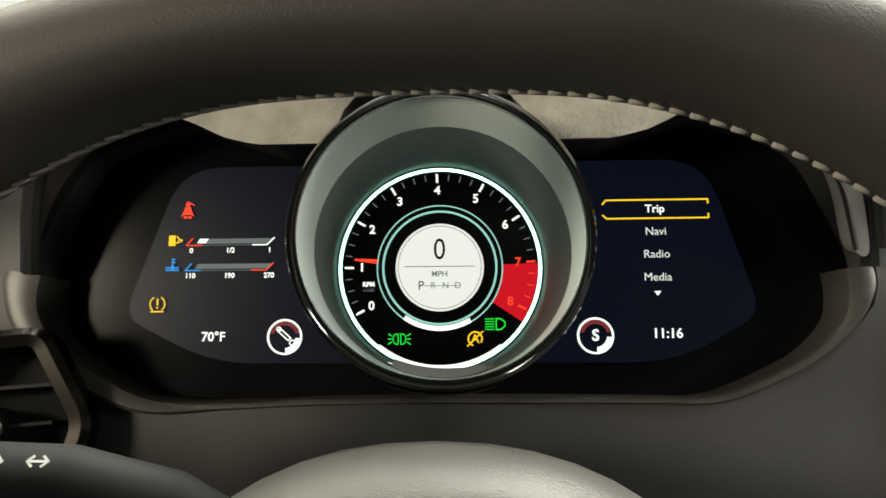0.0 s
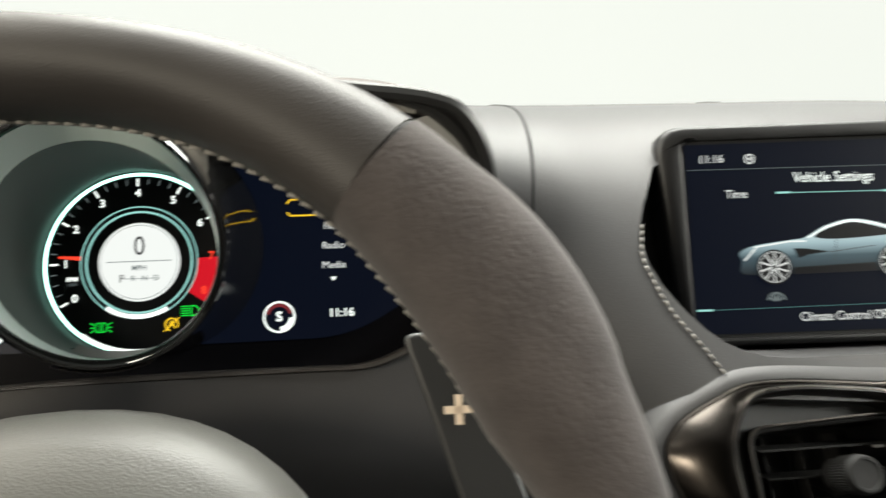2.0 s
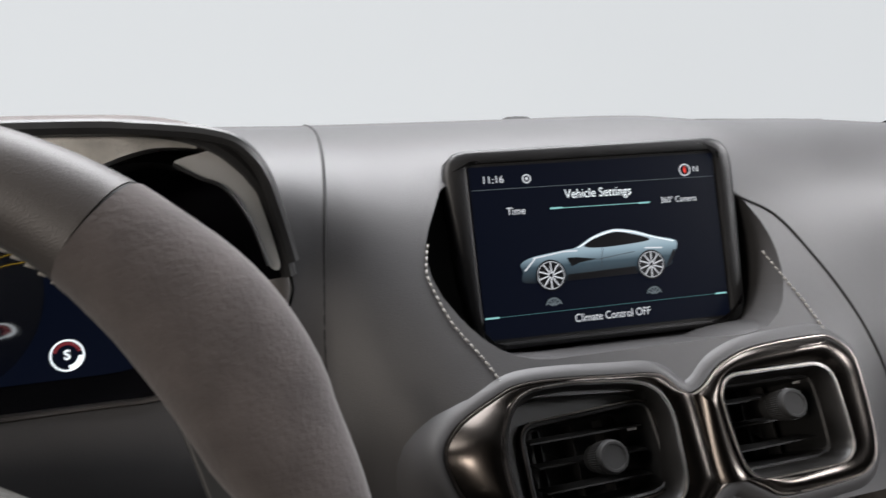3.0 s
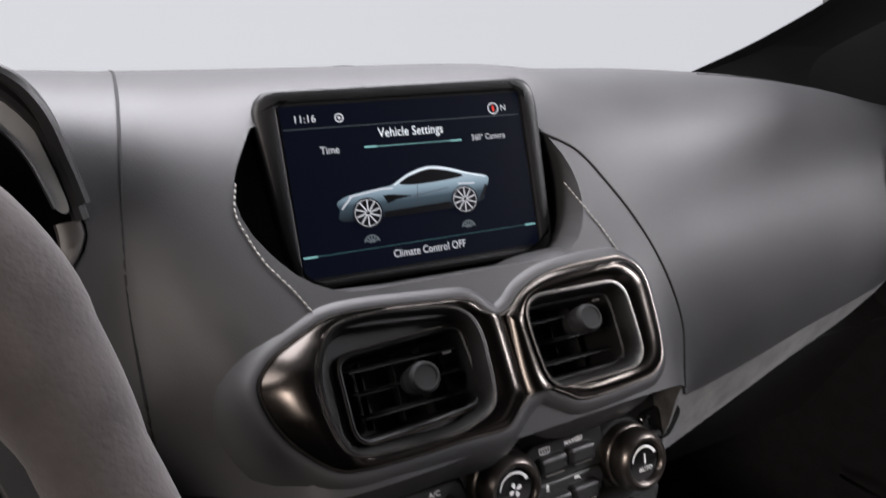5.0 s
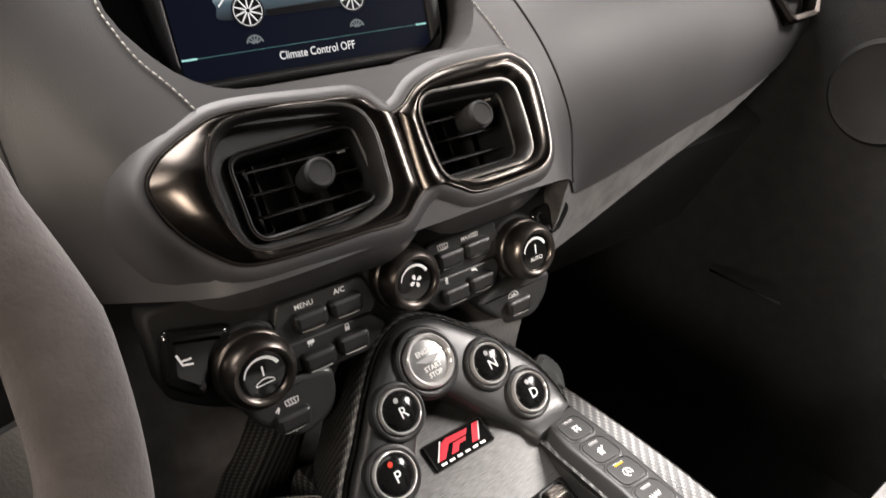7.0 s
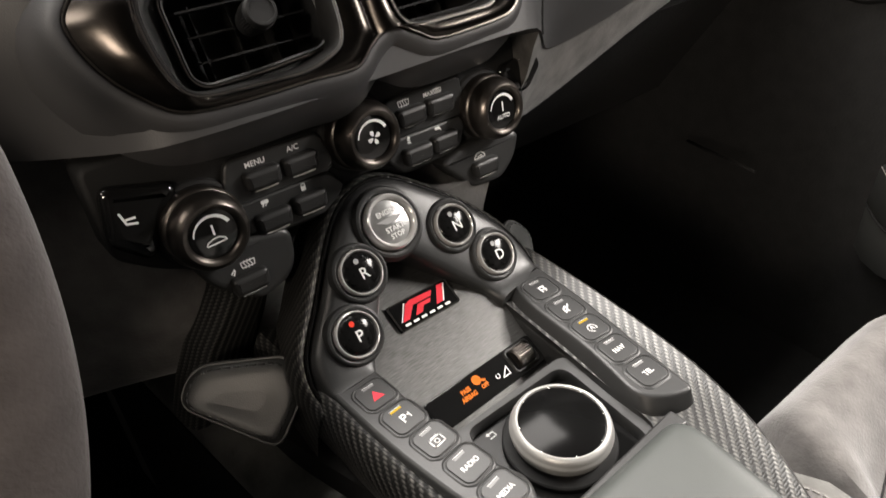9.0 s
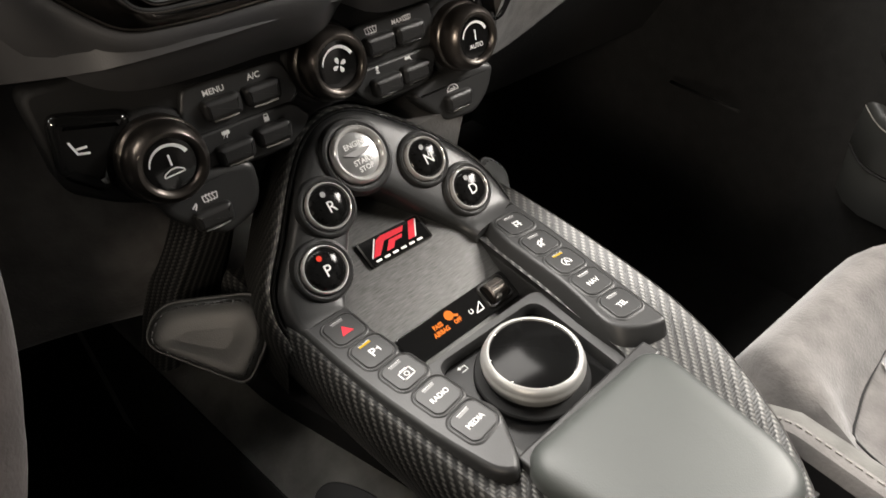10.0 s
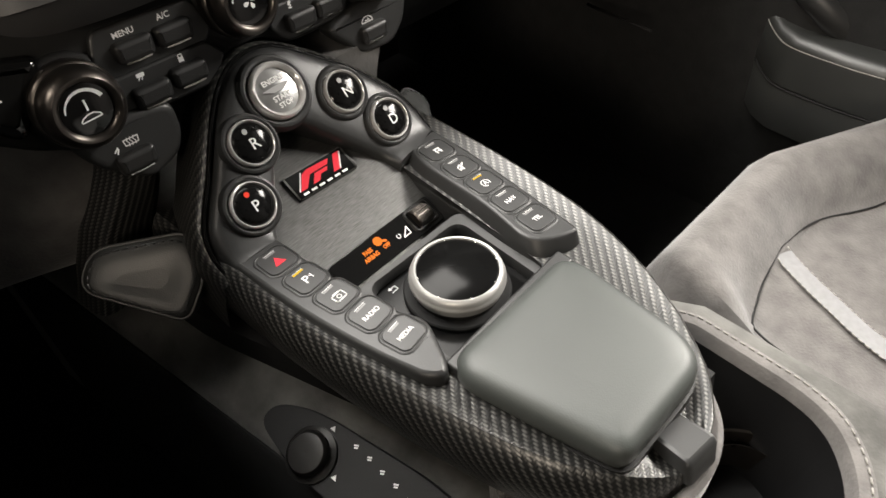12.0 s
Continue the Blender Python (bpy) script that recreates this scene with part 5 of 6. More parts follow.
def climate_button(x, y, w=0.0225, h=0.0128, z=0.003):
    o = resample(rounded([(-w / 2, -h / 2), (w / 2, -h / 2), (w / 2 + 0.0008, h / 2), (-w / 2 - 0.0008, h / 2)], 0.0036), 64)
    b = part("button", rings_mesh([[(px, py, pz + 0.10 * (py + h / 2)) for px, py in inset(o, d)] for d, pz in ((0.0, -0.002), (0.0, 0.0048), (0.0006, 0.0062), (0.0018, 0.0072), (0.0034, 0.0076))]), PLASTIC, cli, "soft black push button", at(x, y, z))
    part("button_gap", rings_mesh([[(px, py, 0.0002) for px, py in inset(o, d)] for d in (-0.0009, 0.0004)], False, False), DUCT, b)
    part("chrome_edge", rod([(-w / 2 + 0.0035, -h / 2 + 0.0006, 0.0060), (0, -h / 2 + 0.0003, 0.0062), (w / 2 - 0.0035, -h / 2 + 0.0006, 0.0060)], 0.0009, 6), CHROME, b)
    part("indicator", rod([(0.0010, -h / 2 + 0.0004, 0.0056), (0.0052, -h / 2 + 0.0006, 0.0056)], 0.0011, 6), WHITE, b, "small white indicator bar", smooth=False)
    return b


for x, y, z in ((-0.0689, 0.0111, 0.001), (-0.0433, 0.0112, 0.001), (0.0431, 0.0152, 0.001), (0.0678, 0.0159, 0.001), (-0.0700, -0.0158, 0.003), (-0.0446, -0.0138, 0.003), (0.0417, -0.0114, 0.003), (0.0659, -0.0102, 0.003), (-0.0963, -0.0464, 0.006), (0.0963, -0.0398, 0.006)):
    climate_button(x, y, z=z)
letters("MENU", 0.0048, WHITE, cli, at(-0.0705, 0.0208, 0.0034), "button_lettering", bold=0.00008)
letters("A/C", 0.0050, WHITE, cli, at(-0.0450, 0.0216, 0.0034), "button_lettering", bold=0.00008)
letters("MAX", 0.0042, WHITE, cli, at(0.0610, 0.0250, 0.0034), "button_lettering", bold=0.00008)


def cli_icon(bm, x, y, z=0.0046):
    return part("symbol", bm, WHITE, cli, m=at(x, y, z), smooth=False)


def demist_icon(s=1.0):
    bm = poly_lines([(-0.004 * s, -0.002 * s), (-0.0045 * s, 0.0016 * s), (0.0045 * s, 0.0016 * s), (0.004 * s, -0.002 * s)], 0.0006, 0, None, True)
    for k in (-1, 0, 1):
        poly_lines([(k * 0.002 * s, -0.0028 * s), (k * 0.002 * s + 0.0005, -0.001 * s), (k * 0.002 * s - 0.0005, 0.0006 * s), (k * 0.002 * s, 0.0024 * s)], 0.0005, 0, bm)
    return bm


cli_icon(demist_icon(), 0.0398, 0.0250, 0.0034)
cli_icon(demist_icon(0.7), 0.0690, 0.0256, 0.0034)
cli_icon(demist_icon(1.0), -0.0945, -0.0345, 0.0092)
cli_icon(lines([(-0.0075, -0.001, -0.005, 0.0012), (-0.0062, -0.0024, -0.0048, 0.0004)], 0.0009, 0), -0.0985, -0.0365, 0.0092)
car_ic = poly_lines([(-0.005, -0.0018), (-0.0046, 0.0), (-0.002, 0.0022), (0.002, 0.0022), (0.0046, 0.0), (0.005, -0.0018)], 0.0007, 0, None, True)
lines([(-0.002, -0.0006, 0.002, -0.0006), (0.002, -0.0006, 0.0008, 0.0006)], 0.0006, 0, car_ic)
cli_icon(car_ic, 0.0934, -0.0298, 0.0092)
ic = flat(rect(0.0034, 0.0030, 0, 0, -0.0008), 0)
poly_lines([(-0.0012, 0.0006), (-0.0011, 0.0022), (0.0011, 0.0022), (0.0012, 0.0006)], 0.0006, 0, ic)
cli_icon(ic, -0.0456, -0.0038, 0.0052)
ic = flat(rect(0.0050, 0.0024, 0.0008, 0, 0.0006), 0)
lines([(-0.001, -0.0006, -0.002, -0.0022), (0.0008, -0.0006, 0.0, -0.0022)], 0.0006, 0, ic)
cli_icon(ic, -0.0721, -0.0042, 0.0052)
ic = flat(circle(0.0012, 10, 0.0004, 0.0014), 0)
poly_lines([(-0.001, 0.0004), (0.0012, -0.0006), (-0.0008, -0.0018), (0.0016, -0.0022)], 0.0007, 0, ic)
cli_icon(ic, 0.0372, -0.0003, 0.0052)
ic = flat(rect(0.0046, 0.0020, 0.0006, 0, 0.0), 0)
lines([(0.002, -0.0008, 0.003, -0.0020)], 0.0008, 0, ic)
cli_icon(ic, 0.0626, 0.0003, 0.0052)
for outline, sx, sy, turn in (([(-0.162, 0.004), (-0.142, -0.014), (-0.120, 0.014), (-0.116, 0.026), (-0.156, 0.036)], -0.1479, 0.0151, 0), ([(0.128, 0.006), (0.154, 0.001), (0.171, 0.019), (0.163, 0.030), (0.127, 0.026)], 0.1494, 0.0227, 0)):
    o = resample(rounded(outline, 0.007, 6), 72)
    pn = part("seat_heat_pad", rings_mesh([[(x, y, z) for x, y in inset(o, d)] for d, z in ((0.0, -0.010), (0.0, 0.0010), (0.0012, 0.0030), (0.004, 0.0042), (0.008, 0.0046))]), GLOSS, cli, "gloss black seat heating pad")
    part("symbol", lines([(-0.0036, 0.0058, -0.0012, -0.0026), (-0.0012, -0.0026, 0.0056, -0.0042), (-0.0006, 0.0004, 0.0052, 0.0002)], 0.0016, 0.0050), WHITE, pn, m=at(sx, sy) @ Matrix.Diagonal((0.8, 0.8, 1, 1)), smooth=False)


# ---- centre console ----
con = thing("centre_console", "carbon fibre centre console with push-button gear selector", "centre console", CO)

# The soft black trim lies flat over the switches and folds up towards the dashboard.
FOLD_Y, FOLD_A = 0.0225, 49.0
PROFILE = []
_y, _z, _step = FOLD_Y - 0.20, 0.0, 0.001
for _i in range(340):
    _v = -0.20 + _step * _i
    _f = min(1, max(0, (_v + 0.012) / 0.024))
    _a = radians(FOLD_A) * _f * _f * (3 - 2 * _f)
    PROFILE.append((_y, _z, _a))
    _y, _z = _y + _step * math.cos(_a), _z + _step * math.sin(_a)


def fold(u, v, h):
    """A point h above the folded trim; u across, v along it from the fold line."""
    k = (v + 0.20) / 0.001
    i = max(0, min(len(PROFILE) - 2, int(k)))
    g = k - i
    (y0, z0, a0), (y1, z1, a1) = PROFILE[i], PROFILE[i + 1]
    a = a0 + (a1 - a0) * g
    return (u, y0 + (y1 - y0) * g - h * math.sin(a), z0 + (z1 - z0) * g + h * math.cos(a))


def weave_uv(ob, rings, turn=0.0):
    """Lays the weave along a skinned mesh by the lengths of its rings."""
    nr_ = len(rings[0])
    along = [0.0]
    for a, b in zip(rings, rings[1:]):
        along.append(along[-1] + sum((Vector(p) - Vector(q)).length for p, q in zip(a, b)) / nr_)
    across = []
    for ring in rings:
        acc = [0.0]
        for p, q in zip(ring, ring[1:]):
            acc.append(acc[-1] + (Vector(q) - Vector(p)).length)
        mid = acc[nr_ // 2]
        across.append([s - mid for s in acc])
    layer = ob.data.uv_layers.new(name="weave")
    turned = Matrix.Rotation(radians(turn), 2)
    for loop in ob.data.loops:
        i, j = divmod(loop.vertex_index, nr_)
        layer.data[loop.index].uv = Vector((across[i][j], along[i])) @ turned
    return ob


# carbon body: edge on the driver's side, edge on the passenger's side, height of the crest
BODY = [(0.100, -0.090, 0.104, 0.000), (0.030, -0.0885, 0.106, -0.002), (-0.0236, -0.0885, 0.1035, -0.003), (-0.067, -0.0860, 0.0995, -0.004),
        (-0.107, -0.0825, 0.0935, -0.005), (-0.140, -0.0775, 0.0850, -0.007), (-0.171, -0.0710, 0.0725, -0.009), (-0.198, -0.0620, 0.0575, -0.011),
        (-0.2156, -0.0525, 0.0445, -0.013), (-0.2270, -0.0445, 0.0345, -0.0145), (-0.2360, -0.0360, 0.0230, -0.0165), (-0.2425, -0.0280, 0.0120, -0.0185), (-0.2465, -0.0190, -0.0010, -0.021)]
ys = [b[0] for b in BODY][::-1]
EDGE = [(-0.008, -0.070), (-0.002, -0.060), (0.0045, -0.046), (0.0085, -0.032), (0.0090, -0.020), (0.0068, -0.009), (0.0030, -0.002), (0.0, 0.0), (-0.004, -0.0012), (-0.010, -0.0030)]
rings = []
for i in range(81):
    y = 0.100 - 0.3465 * i / 80
    wl, wr, z = (spline(ys, [b[k] for b in BODY][::-1], y) for k in (1, 2, 3))
    mid, half = (wl + wr) / 2, (wr - wl) / 2
    end = min(1, half / 0.03)
    left = [(-half - o * (0.5 + 0.5 * end), z + h * (0.45 + 0.55 * end)) for o, h in EDGE if half + o > 0.004 or h < -0.001]
    left = [(min(x, -0.002), h) for x, h in left]
    while len(left) < len(EDGE):
        left.append(left[-1])
    inner = [(-half * 0.55, z - 0.005), (-half * 0.25, z - 0.006)]
    inner = [(max(x, left[-1][0] + 0.001), h) for x, h in inner]
    side = left + inner
    rings.append([(mid + x, y, h) for x, h in side] + [(mid, y, z - 0.006)] + [(mid - x, y, h) for x, h in side[::-1]])
shell = weave_uv(part("carbon_shell", rings_mesh(rings), CARBON, con, "bare carbon fibre weave shell"), rings)
# trough for the switches and the dial
trough = rounded([(-0.052, -0.119), (0.040, -0.119), (0.052, 0.0), (0.066, 0.13), (-0.066, 0.13), (-0.062, 0.0)], 0.008)
cut(shell, part("cutter", slab(trough, -0.042, 0.2), DARK, m=CO))
shell.parent, shell.matrix_basis = con, Matrix.Identity(4)
part("trough_floor", slab(inset(trough, -0.001), -0.050, -0.0415), DARK, con)
# pale binding where the shell meets the bin
bind = smooth_path([(0.0625, -0.176, -0.050), (0.0555, -0.1985, -0.046), (0.0420, -0.2225, -0.041), (0.0290, -0.2370, -0.038), (0.0110, -0.2480, -0.036), (-0.0120, -0.2525, -0.036), (-0.0360, -0.2475, -0.040), (-0.0520, -0.2360, -0.046)], 48)
part("binding", tube(bind, lambda k: [(-0.0035, -0.012), (0.0035, -0.012), (0.0042, 0.004), (0.0030, 0.0075), (0.0, 0.0088), (-0.0030, 0.0075)]), SUEDE, con, "pale suede binding under the shell")

POD_L = [(-0.0868, 0.0240), (-0.0864, -0.0115), (-0.0848, -0.0440), (-0.0791, -0.0900), (-0.0725, -0.1190), (-0.0640, -0.1275), (-0.0565, -0.1200), (-0.0420, -0.0935), (-0.0490, -0.0760), (-0.0545, -0.0550), (-0.0548, -0.0100), (-0.0545, 0.0240)]
podp = resample(rounded(POD_L, [0.001, 0.01, 0.02, 0.02, 0.006, 0.007, 0.006, 0.008, 0.012, 0.02, 0.02, 0.001], 6), 120)
part("switch_pod", rings_mesh([[(x, y, z) for x, y in inset(podp, d)] for d, z in ((-0.0012, -0.036), (-0.0006, -0.010), (0.0, -0.0038), (0.0006, -0.0019), (0.0018, -0.0006), (0.0032, 0.0))]), SOFT, con, "soft black switch pod")
# the other pod slopes down to the dial well: foot and crease of its outline
POD_FOOT = [(0.0560, 0.0185), (0.0515, 0.0020), (0.0492, -0.0232), (0.0462, -0.0520), (0.0423, -0.0800), (0.0412, -0.0985), (0.0405, -0.1120), (0.0544, -0.1222), (0.0660, -0.1262), (0.0735, -0.1240), (0.0785, -0.0900), (0.0860, -0.0480), (0.0910, -0.0200), (0.0942, 0.0212)]
POD_TOP = [(0.0660, 0.0185), (0.0590, 0.0020), (0.0562, -0.0232), (0.0543, -0.0520), (0.0482, -0.0790), (0.0438, -0.0940), (0.0452, -0.1050), (0.0545, -0.1136), (0.0650, -0.1188), (0.0716, -0.1205), (0.0770, -0.0890), (0.0845, -0.0478), (0.0895, -0.0198), (0.0927, 0.0205)]
foot, top = (rounded(o, [0.001, 0.01, 0.02, 0.02, 0.02, 0.010, 0.008, 0.010, 0.006, 0.005, 0.02, 0.02, 0.02, 0.001], 6) for o in (POD_FOOT, POD_TOP))
slope = [[(a[0] + (b[0] - a[0]) * f, a[1] + (b[1] - a[1]) * f, z) for a, b in zip(foot, top)] for f, z in ((0.0, -0.036), (0.0, -0.0150), (0.06, -0.0128), (0.5, -0.0068), (0.88, -0.0021), (1.0, -0.0009))]
part("switch_pod", rings_mesh(slope + [[(x, y, z) for x, y in inset(top, d)] for d, z in ((0.0008, -0.0003), (0.0020, 0.0))]), SOFT, con, "soft black switch pod")

SWITCH = rounded([(-0.0100, -0.0070), (-0.0070, -0.0098), (0.0070, -0.0098), (0.0100, -0.0070), (0.0100, 0.0070), (0.0070, 0.0098), (-0.0070, 0.0098), (-0.0100, 0.0070)], 0.0015, 2)


def con_button(x, y, turn, mark):
    b = part("switch", slab(SWITCH, -0.002, 0.0009, 0.0005), SOFT, con, "black console switch", pose(x, y, 0, 0, 0, turn))
    part("switch_gap", rings_mesh([[(a, c, 0.0002) for a, c in inset(SWITCH, d)] for d in (-0.0008, 0.0003)], False, False), DUCT, b)
    part("switch_rim", rings_mesh([[(a, c, z) for a, c in inset(SWITCH, d)] for d, z in ((-0.0026, -0.0002), (-0.0018, 0.0005), (-0.0012, 0.0006), (-0.0007, 0.0001))], False, False), SOFT, b)
    part("indicator", flat(rect(0.0078, 0.0015, 0, 0, 0.0066), 0.00105), LITAMBER if mark in ("park", "eco") else DIM, b, smooth=False)
    part("indicator_edge", lines([(-0.0041, 0.0077, 0.0041, 0.0077)], 0.0003, 0.0011), WHITE, b, smooth=False)
    return b


MARKS = {"esc": lines([(-0.002, 0.002, 0.0026, 0.0018), (-0.002, -0.001, 0.0026, -0.0012), (-0.0015, 0.002, -0.0015, -0.003), (0.0018, 0.001, 0.0018, -0.003)], 0.0011, 0),
         "mute": lines([(-0.003, 0.0002, 0.0, 0.0026), (-0.003, -0.0012, 0.0, -0.003), (0.0, 0.0026, 0.0, -0.003), (-0.003, -0.003, 0.003, 0.003)], 0.0011, 0),
         "eco": poly_lines(circle(0.0032, 14, 0, -0.0005, -30, 260), 0.0008, 0),
         "cam": poly_lines(rect(0.0078, 0.0054, 0.0006, 0, -0.001), 0.0008, 0, None, True)}
lines([(-0.0012, -0.0018, 0.0, 0.0014), (0.0, 0.0014, 0.0012, -0.0018)], 0.0007, 0, MARKS["eco"])
poly_lines(circle(0.0014, 10, 0, -0.001), 0.0007, 0, MARKS["cam"], True)
lines([(-0.002, 0.0022, 0.002, 0.0022)], 0.0010, 0, MARKS["cam"])
for mk, x, y, turn in (("haz", -0.0682, 0.0050, 1), ("park", -0.0668, -0.0195, 3), ("cam", -0.0640, -0.0430, 5), ("RADIO", -0.0614, -0.0672, 6), ("MEDIA", -0.0594, -0.0913, 7),
                       ("esc", 0.0750, 0.0010, -7), ("mute", 0.0716, -0.0240, -7), ("eco", 0.0686, -0.0470, -7), ("NAV", 0.0654, -0.0705, -7), ("TEL", 0.0622, -0.0942, -7)):
    b = con_button(x, y, turn, mk)
    if mk.isupper():
        letters(mk, 0.0050 if len(mk) == 3 else 0.0045, WHITE, b, at(0, -0.0012, 0.0012, -turn * 0.5), "switch_lettering", bold=0.00005, squeeze=0.9)
    elif mk == "haz":
        part("symbol", flat([(-0.0040, -0.0044), (0.0040, -0.0044), (0, 0.0026)], 0.0012), REDPAINT, b, "red hazard triangle", smooth=False)
    elif mk == "park":
        letters("P", 0.0084, WHITE, b, at(-0.0006, -0.0016, 0.0012), "switch_lettering", bold=0.00012)
        part("symbol", lines([(0.0024, -0.0002, 0.0038, -0.0014), (0.0038, 0.0006, 0.0038, -0.0030)], 0.0007, 0.0012), WHITE, b, smooth=False)
    else:
        part("symbol", MARKS[mk], WHITE, b, m=at(0, -0.0012, 0.0012), smooth=False)

# arch with the gear buttons: outer and inner outline on the folded trim
ARCH_O = [(-0.0868, -0.0030), (-0.0870, 0.0080), (-0.0835, 0.0210), (-0.0745, 0.0335), (-0.0620, 0.0475), (-0.0500, 0.0625), (-0.0370, 0.0780), (-0.0240, 0.0905), (-0.0100, 0.0990), (0.0060, 0.1020), (0.0220, 0.0980), (0.0380, 0.0860), (0.0550, 0.0705), (0.0710, 0.0530), (0.0850, 0.0330), (0.0930, 0.0120), (0.0942, -0.0062)]
ARCH_I = [(-0.0545, -0.0030), (-0.0515, 0.0010), (-0.0405, 0.0145), (-0.0320, 0.0270), (-0.0245, 0.0385), (-0.0175, 0.0485), (-0.0095, 0.0530), (-0.0010, 0.0530), (0.0055, 0.0495), (0.0110, 0.0440), (0.0185, 0.0345), (0.0280, 0.0225), (0.0383, 0.0100), (0.0460, 0.0010), (0.0505, -0.0090)]
ao = smooth_path([(x, y, 0) for x, y in ARCH_O], 96)
ai = smooth_path([(x, y, 0) for x, y in ARCH_I], 96)
SECTION = ((-0.10, -0.040), (-0.085, -0.012), (-0.04, -0.0065), (0.0, -0.0035), (0.06, -0.0018), (0.14, -0.0008), (0.3, -0.0002), (0.5, 0.0), (0.74, -0.0002), (0.88, -0.0008), (0.95, -0.0020), (0.985, -0.0042), (1.0, -0.008), (1.0, -0.034))
part("selector_arch", rings_mesh([[fold(*a.lerp(b, f).xy, h) for f, h in SECTION] for a, b in zip(ao, ai)]), SOFT, con, "soft black arch round the gear buttons")


def outward(line, d):
    """An open line in the trim's plane moved outwards by d."""
    out = []
    for i, p in enumerate(line):
        t = (line[min(i + 1, len(line) - 1)] - line[max(i - 1, 0)]).normalized()
        out.append(p + Vector((-t.y, t.x, 0)) * d)
    return out


# gloss edge and carbon skirt round the arch
part("arch_edge", rings_mesh([[fold(*q[i].xy, h) for q, h in zip([outward(ao, d) for d in (0.0028, 0.0030, 0.0040, 0.0050, 0.0056, 0.0056)], (-0.020, -0.0088, -0.0074, -0.0078, -0.0095, -0.020))] for i in range(97)]), GLOSS, con, "gloss black edge round the arch")
skirt = [[fold(*q[i].xy, h) for q, h in zip([outward(ao, d) for d in (0.0054, 0.0062, 0.0085, 0.0108, 0.0120, 0.0125)], (-0.012, -0.0098, -0.0112, -0.017, -0.030, -0.060))] for i in range(97)]
weave_uv(part("carbon_skirt", rings_mesh(skirt, False, False, closed=False), CARBON, con, "carbon fibre skirt round the arch"), skirt)

ARL = pose(0, FOLD_Y, 0, FOLD_A, 0, 0)
for x, y, r, ch in [(-0.0558, 0.0235, 0.0150, "P"), (-0.0338, 0.0558, 0.0150, "R"), (0.0015, 0.0757, 0.0190, "S"), (0.0446, 0.0542, 0.0150, "N"), (0.0652, 0.0222, 0.0150, "D")]:
    mm = ARL @ at(x, y, 0.0008)
    part("button_collar", lathe([(r * 1.36, -0.0045), (r * 1.31, -0.0012), (r * 1.25, 0.0006), (r * 1.16, 0.0012), (r * 1.07, 0.0006), (r * 1.03, -0.0008), (r * 1.01, -0.004)], 56), SOFT, con, m=mm)
    if ch == "S":
        b = part("start_button", lathe([(r * 1.0, -0.003), (r * 1.0, 0.0020), (r * 0.97, 0.0042), (r * 0.91, 0.0052), (r * 0.84, 0.0046), (r * 0.79, 0.0030), (r * 0.77, 0.0018)], 56), RINGMETAL, con, "bright chrome ring of the start button", mm)
        part("button_face", lathe([(r * 0.80, 0.0016), (r * 0.5, 0.0026), (0, 0.0030)], 48), mat("clear_silver", (0.24, 0.24, 0.237), 0.24, metal=0.35, noise_scale=60, mottle=0.25, coat=0.5), b, "glassy silver start button face")
        letters("ENGINE", 0.0049, WHITE, b, at(0, 0.0066, 0.0036), "button_lettering", bold=0.00010)
        letters("START", 0.0049, WHITE, b, at(0, -0.0048, 0.0036), "button_lettering", bold=0.00010)
        letters("STOP", 0.0046, WHITE, b, at(0, -0.0096, 0.0034), "button_lettering", bold=0.00010)
        part("badge_bar", flat([(-0.0112, 0.0026), (-0.004, -0.0008), (0.004, -0.0008), (0.0112, 0.0026), (0.003, 0.0030), (-0.003, 0.0030)], 0.0036), GREY, b, smooth=False)
    else:
        b = part("gear_button", lathe([(r * 1.0, -0.003), (r * 1.0, 0.0018), (r * 0.97, 0.0032), (r * 0.93, 0.0036), (r * 0.89, 0.0030), (r * 0.87, 0.0020)], 48), RINGMETAL, con, "chrome ringed gear button", mm)
        part("button_face", lathe([(r * 0.885, 0.0018), (r * 0.80, 0.0034), (r * 0.62, 0.0046), (r * 0.35, 0.0053), (0, 0.0055)], 48), GEARFACE, b, "domed gloss black face")
        letters(ch, 0.0102, WHITE, b, at(-0.0002, -0.0014, 0.0058), "gear_letter", bold=0.00005)
        part("lamp_dot", flat(circle(0.0018, 14, -0.0016, 0.0076), 0.0053), NEEDLE_RED if ch == "P" else GREY, b, smooth=False)

# brushed panel sunk between the arms, with a small badge
PN = pose(0, -0.006, -0.0205, 26, 0, 0)
panel = rounded([(-0.058, -0.030), (0.058, -0.030), (0.072, 0.010), (0.060, 0.060), (0.030, 0.112), (-0.024, 0.112), (-0.060, 0.060), (-0.062, 0.010)], 0.003)
part("brushed_panel", slab(panel, -0.006, 0.0005, 0.0004), BRUSHED, con, "brushed dark metal tray", PN)
BG = PN @ at(0.0014, 0.0536, 0.0006, 1.5) @ Matrix(((1.66, 0.17, 0, 0), (0, 1.06, 0, 0), (0, 0, 1, 0), (0, 0, 0, 1)))
badge = part("badge", slab(rect(0.030, 0.0185, 0.001), 0.0, 0.0024, 0.0006), GLOSS, con, "small chrome edged badge with a red mark", BG)
part("badge_edge", poly_lines(rect(0.0292, 0.0177, 0.001), 0.0008, 0.0026, None, True), CHROME, badge, smooth=False)
part("badge_mark", flat([(-0.0120, -0.0042), (-0.0088, -0.0042), (-0.0040, 0.0030), (0.0050, 0.0030), (0.0068, 0.0062), (-0.0040, 0.0070), (-0.0070, 0.0055)], 0.0027), REDPAINT, badge, smooth=False)
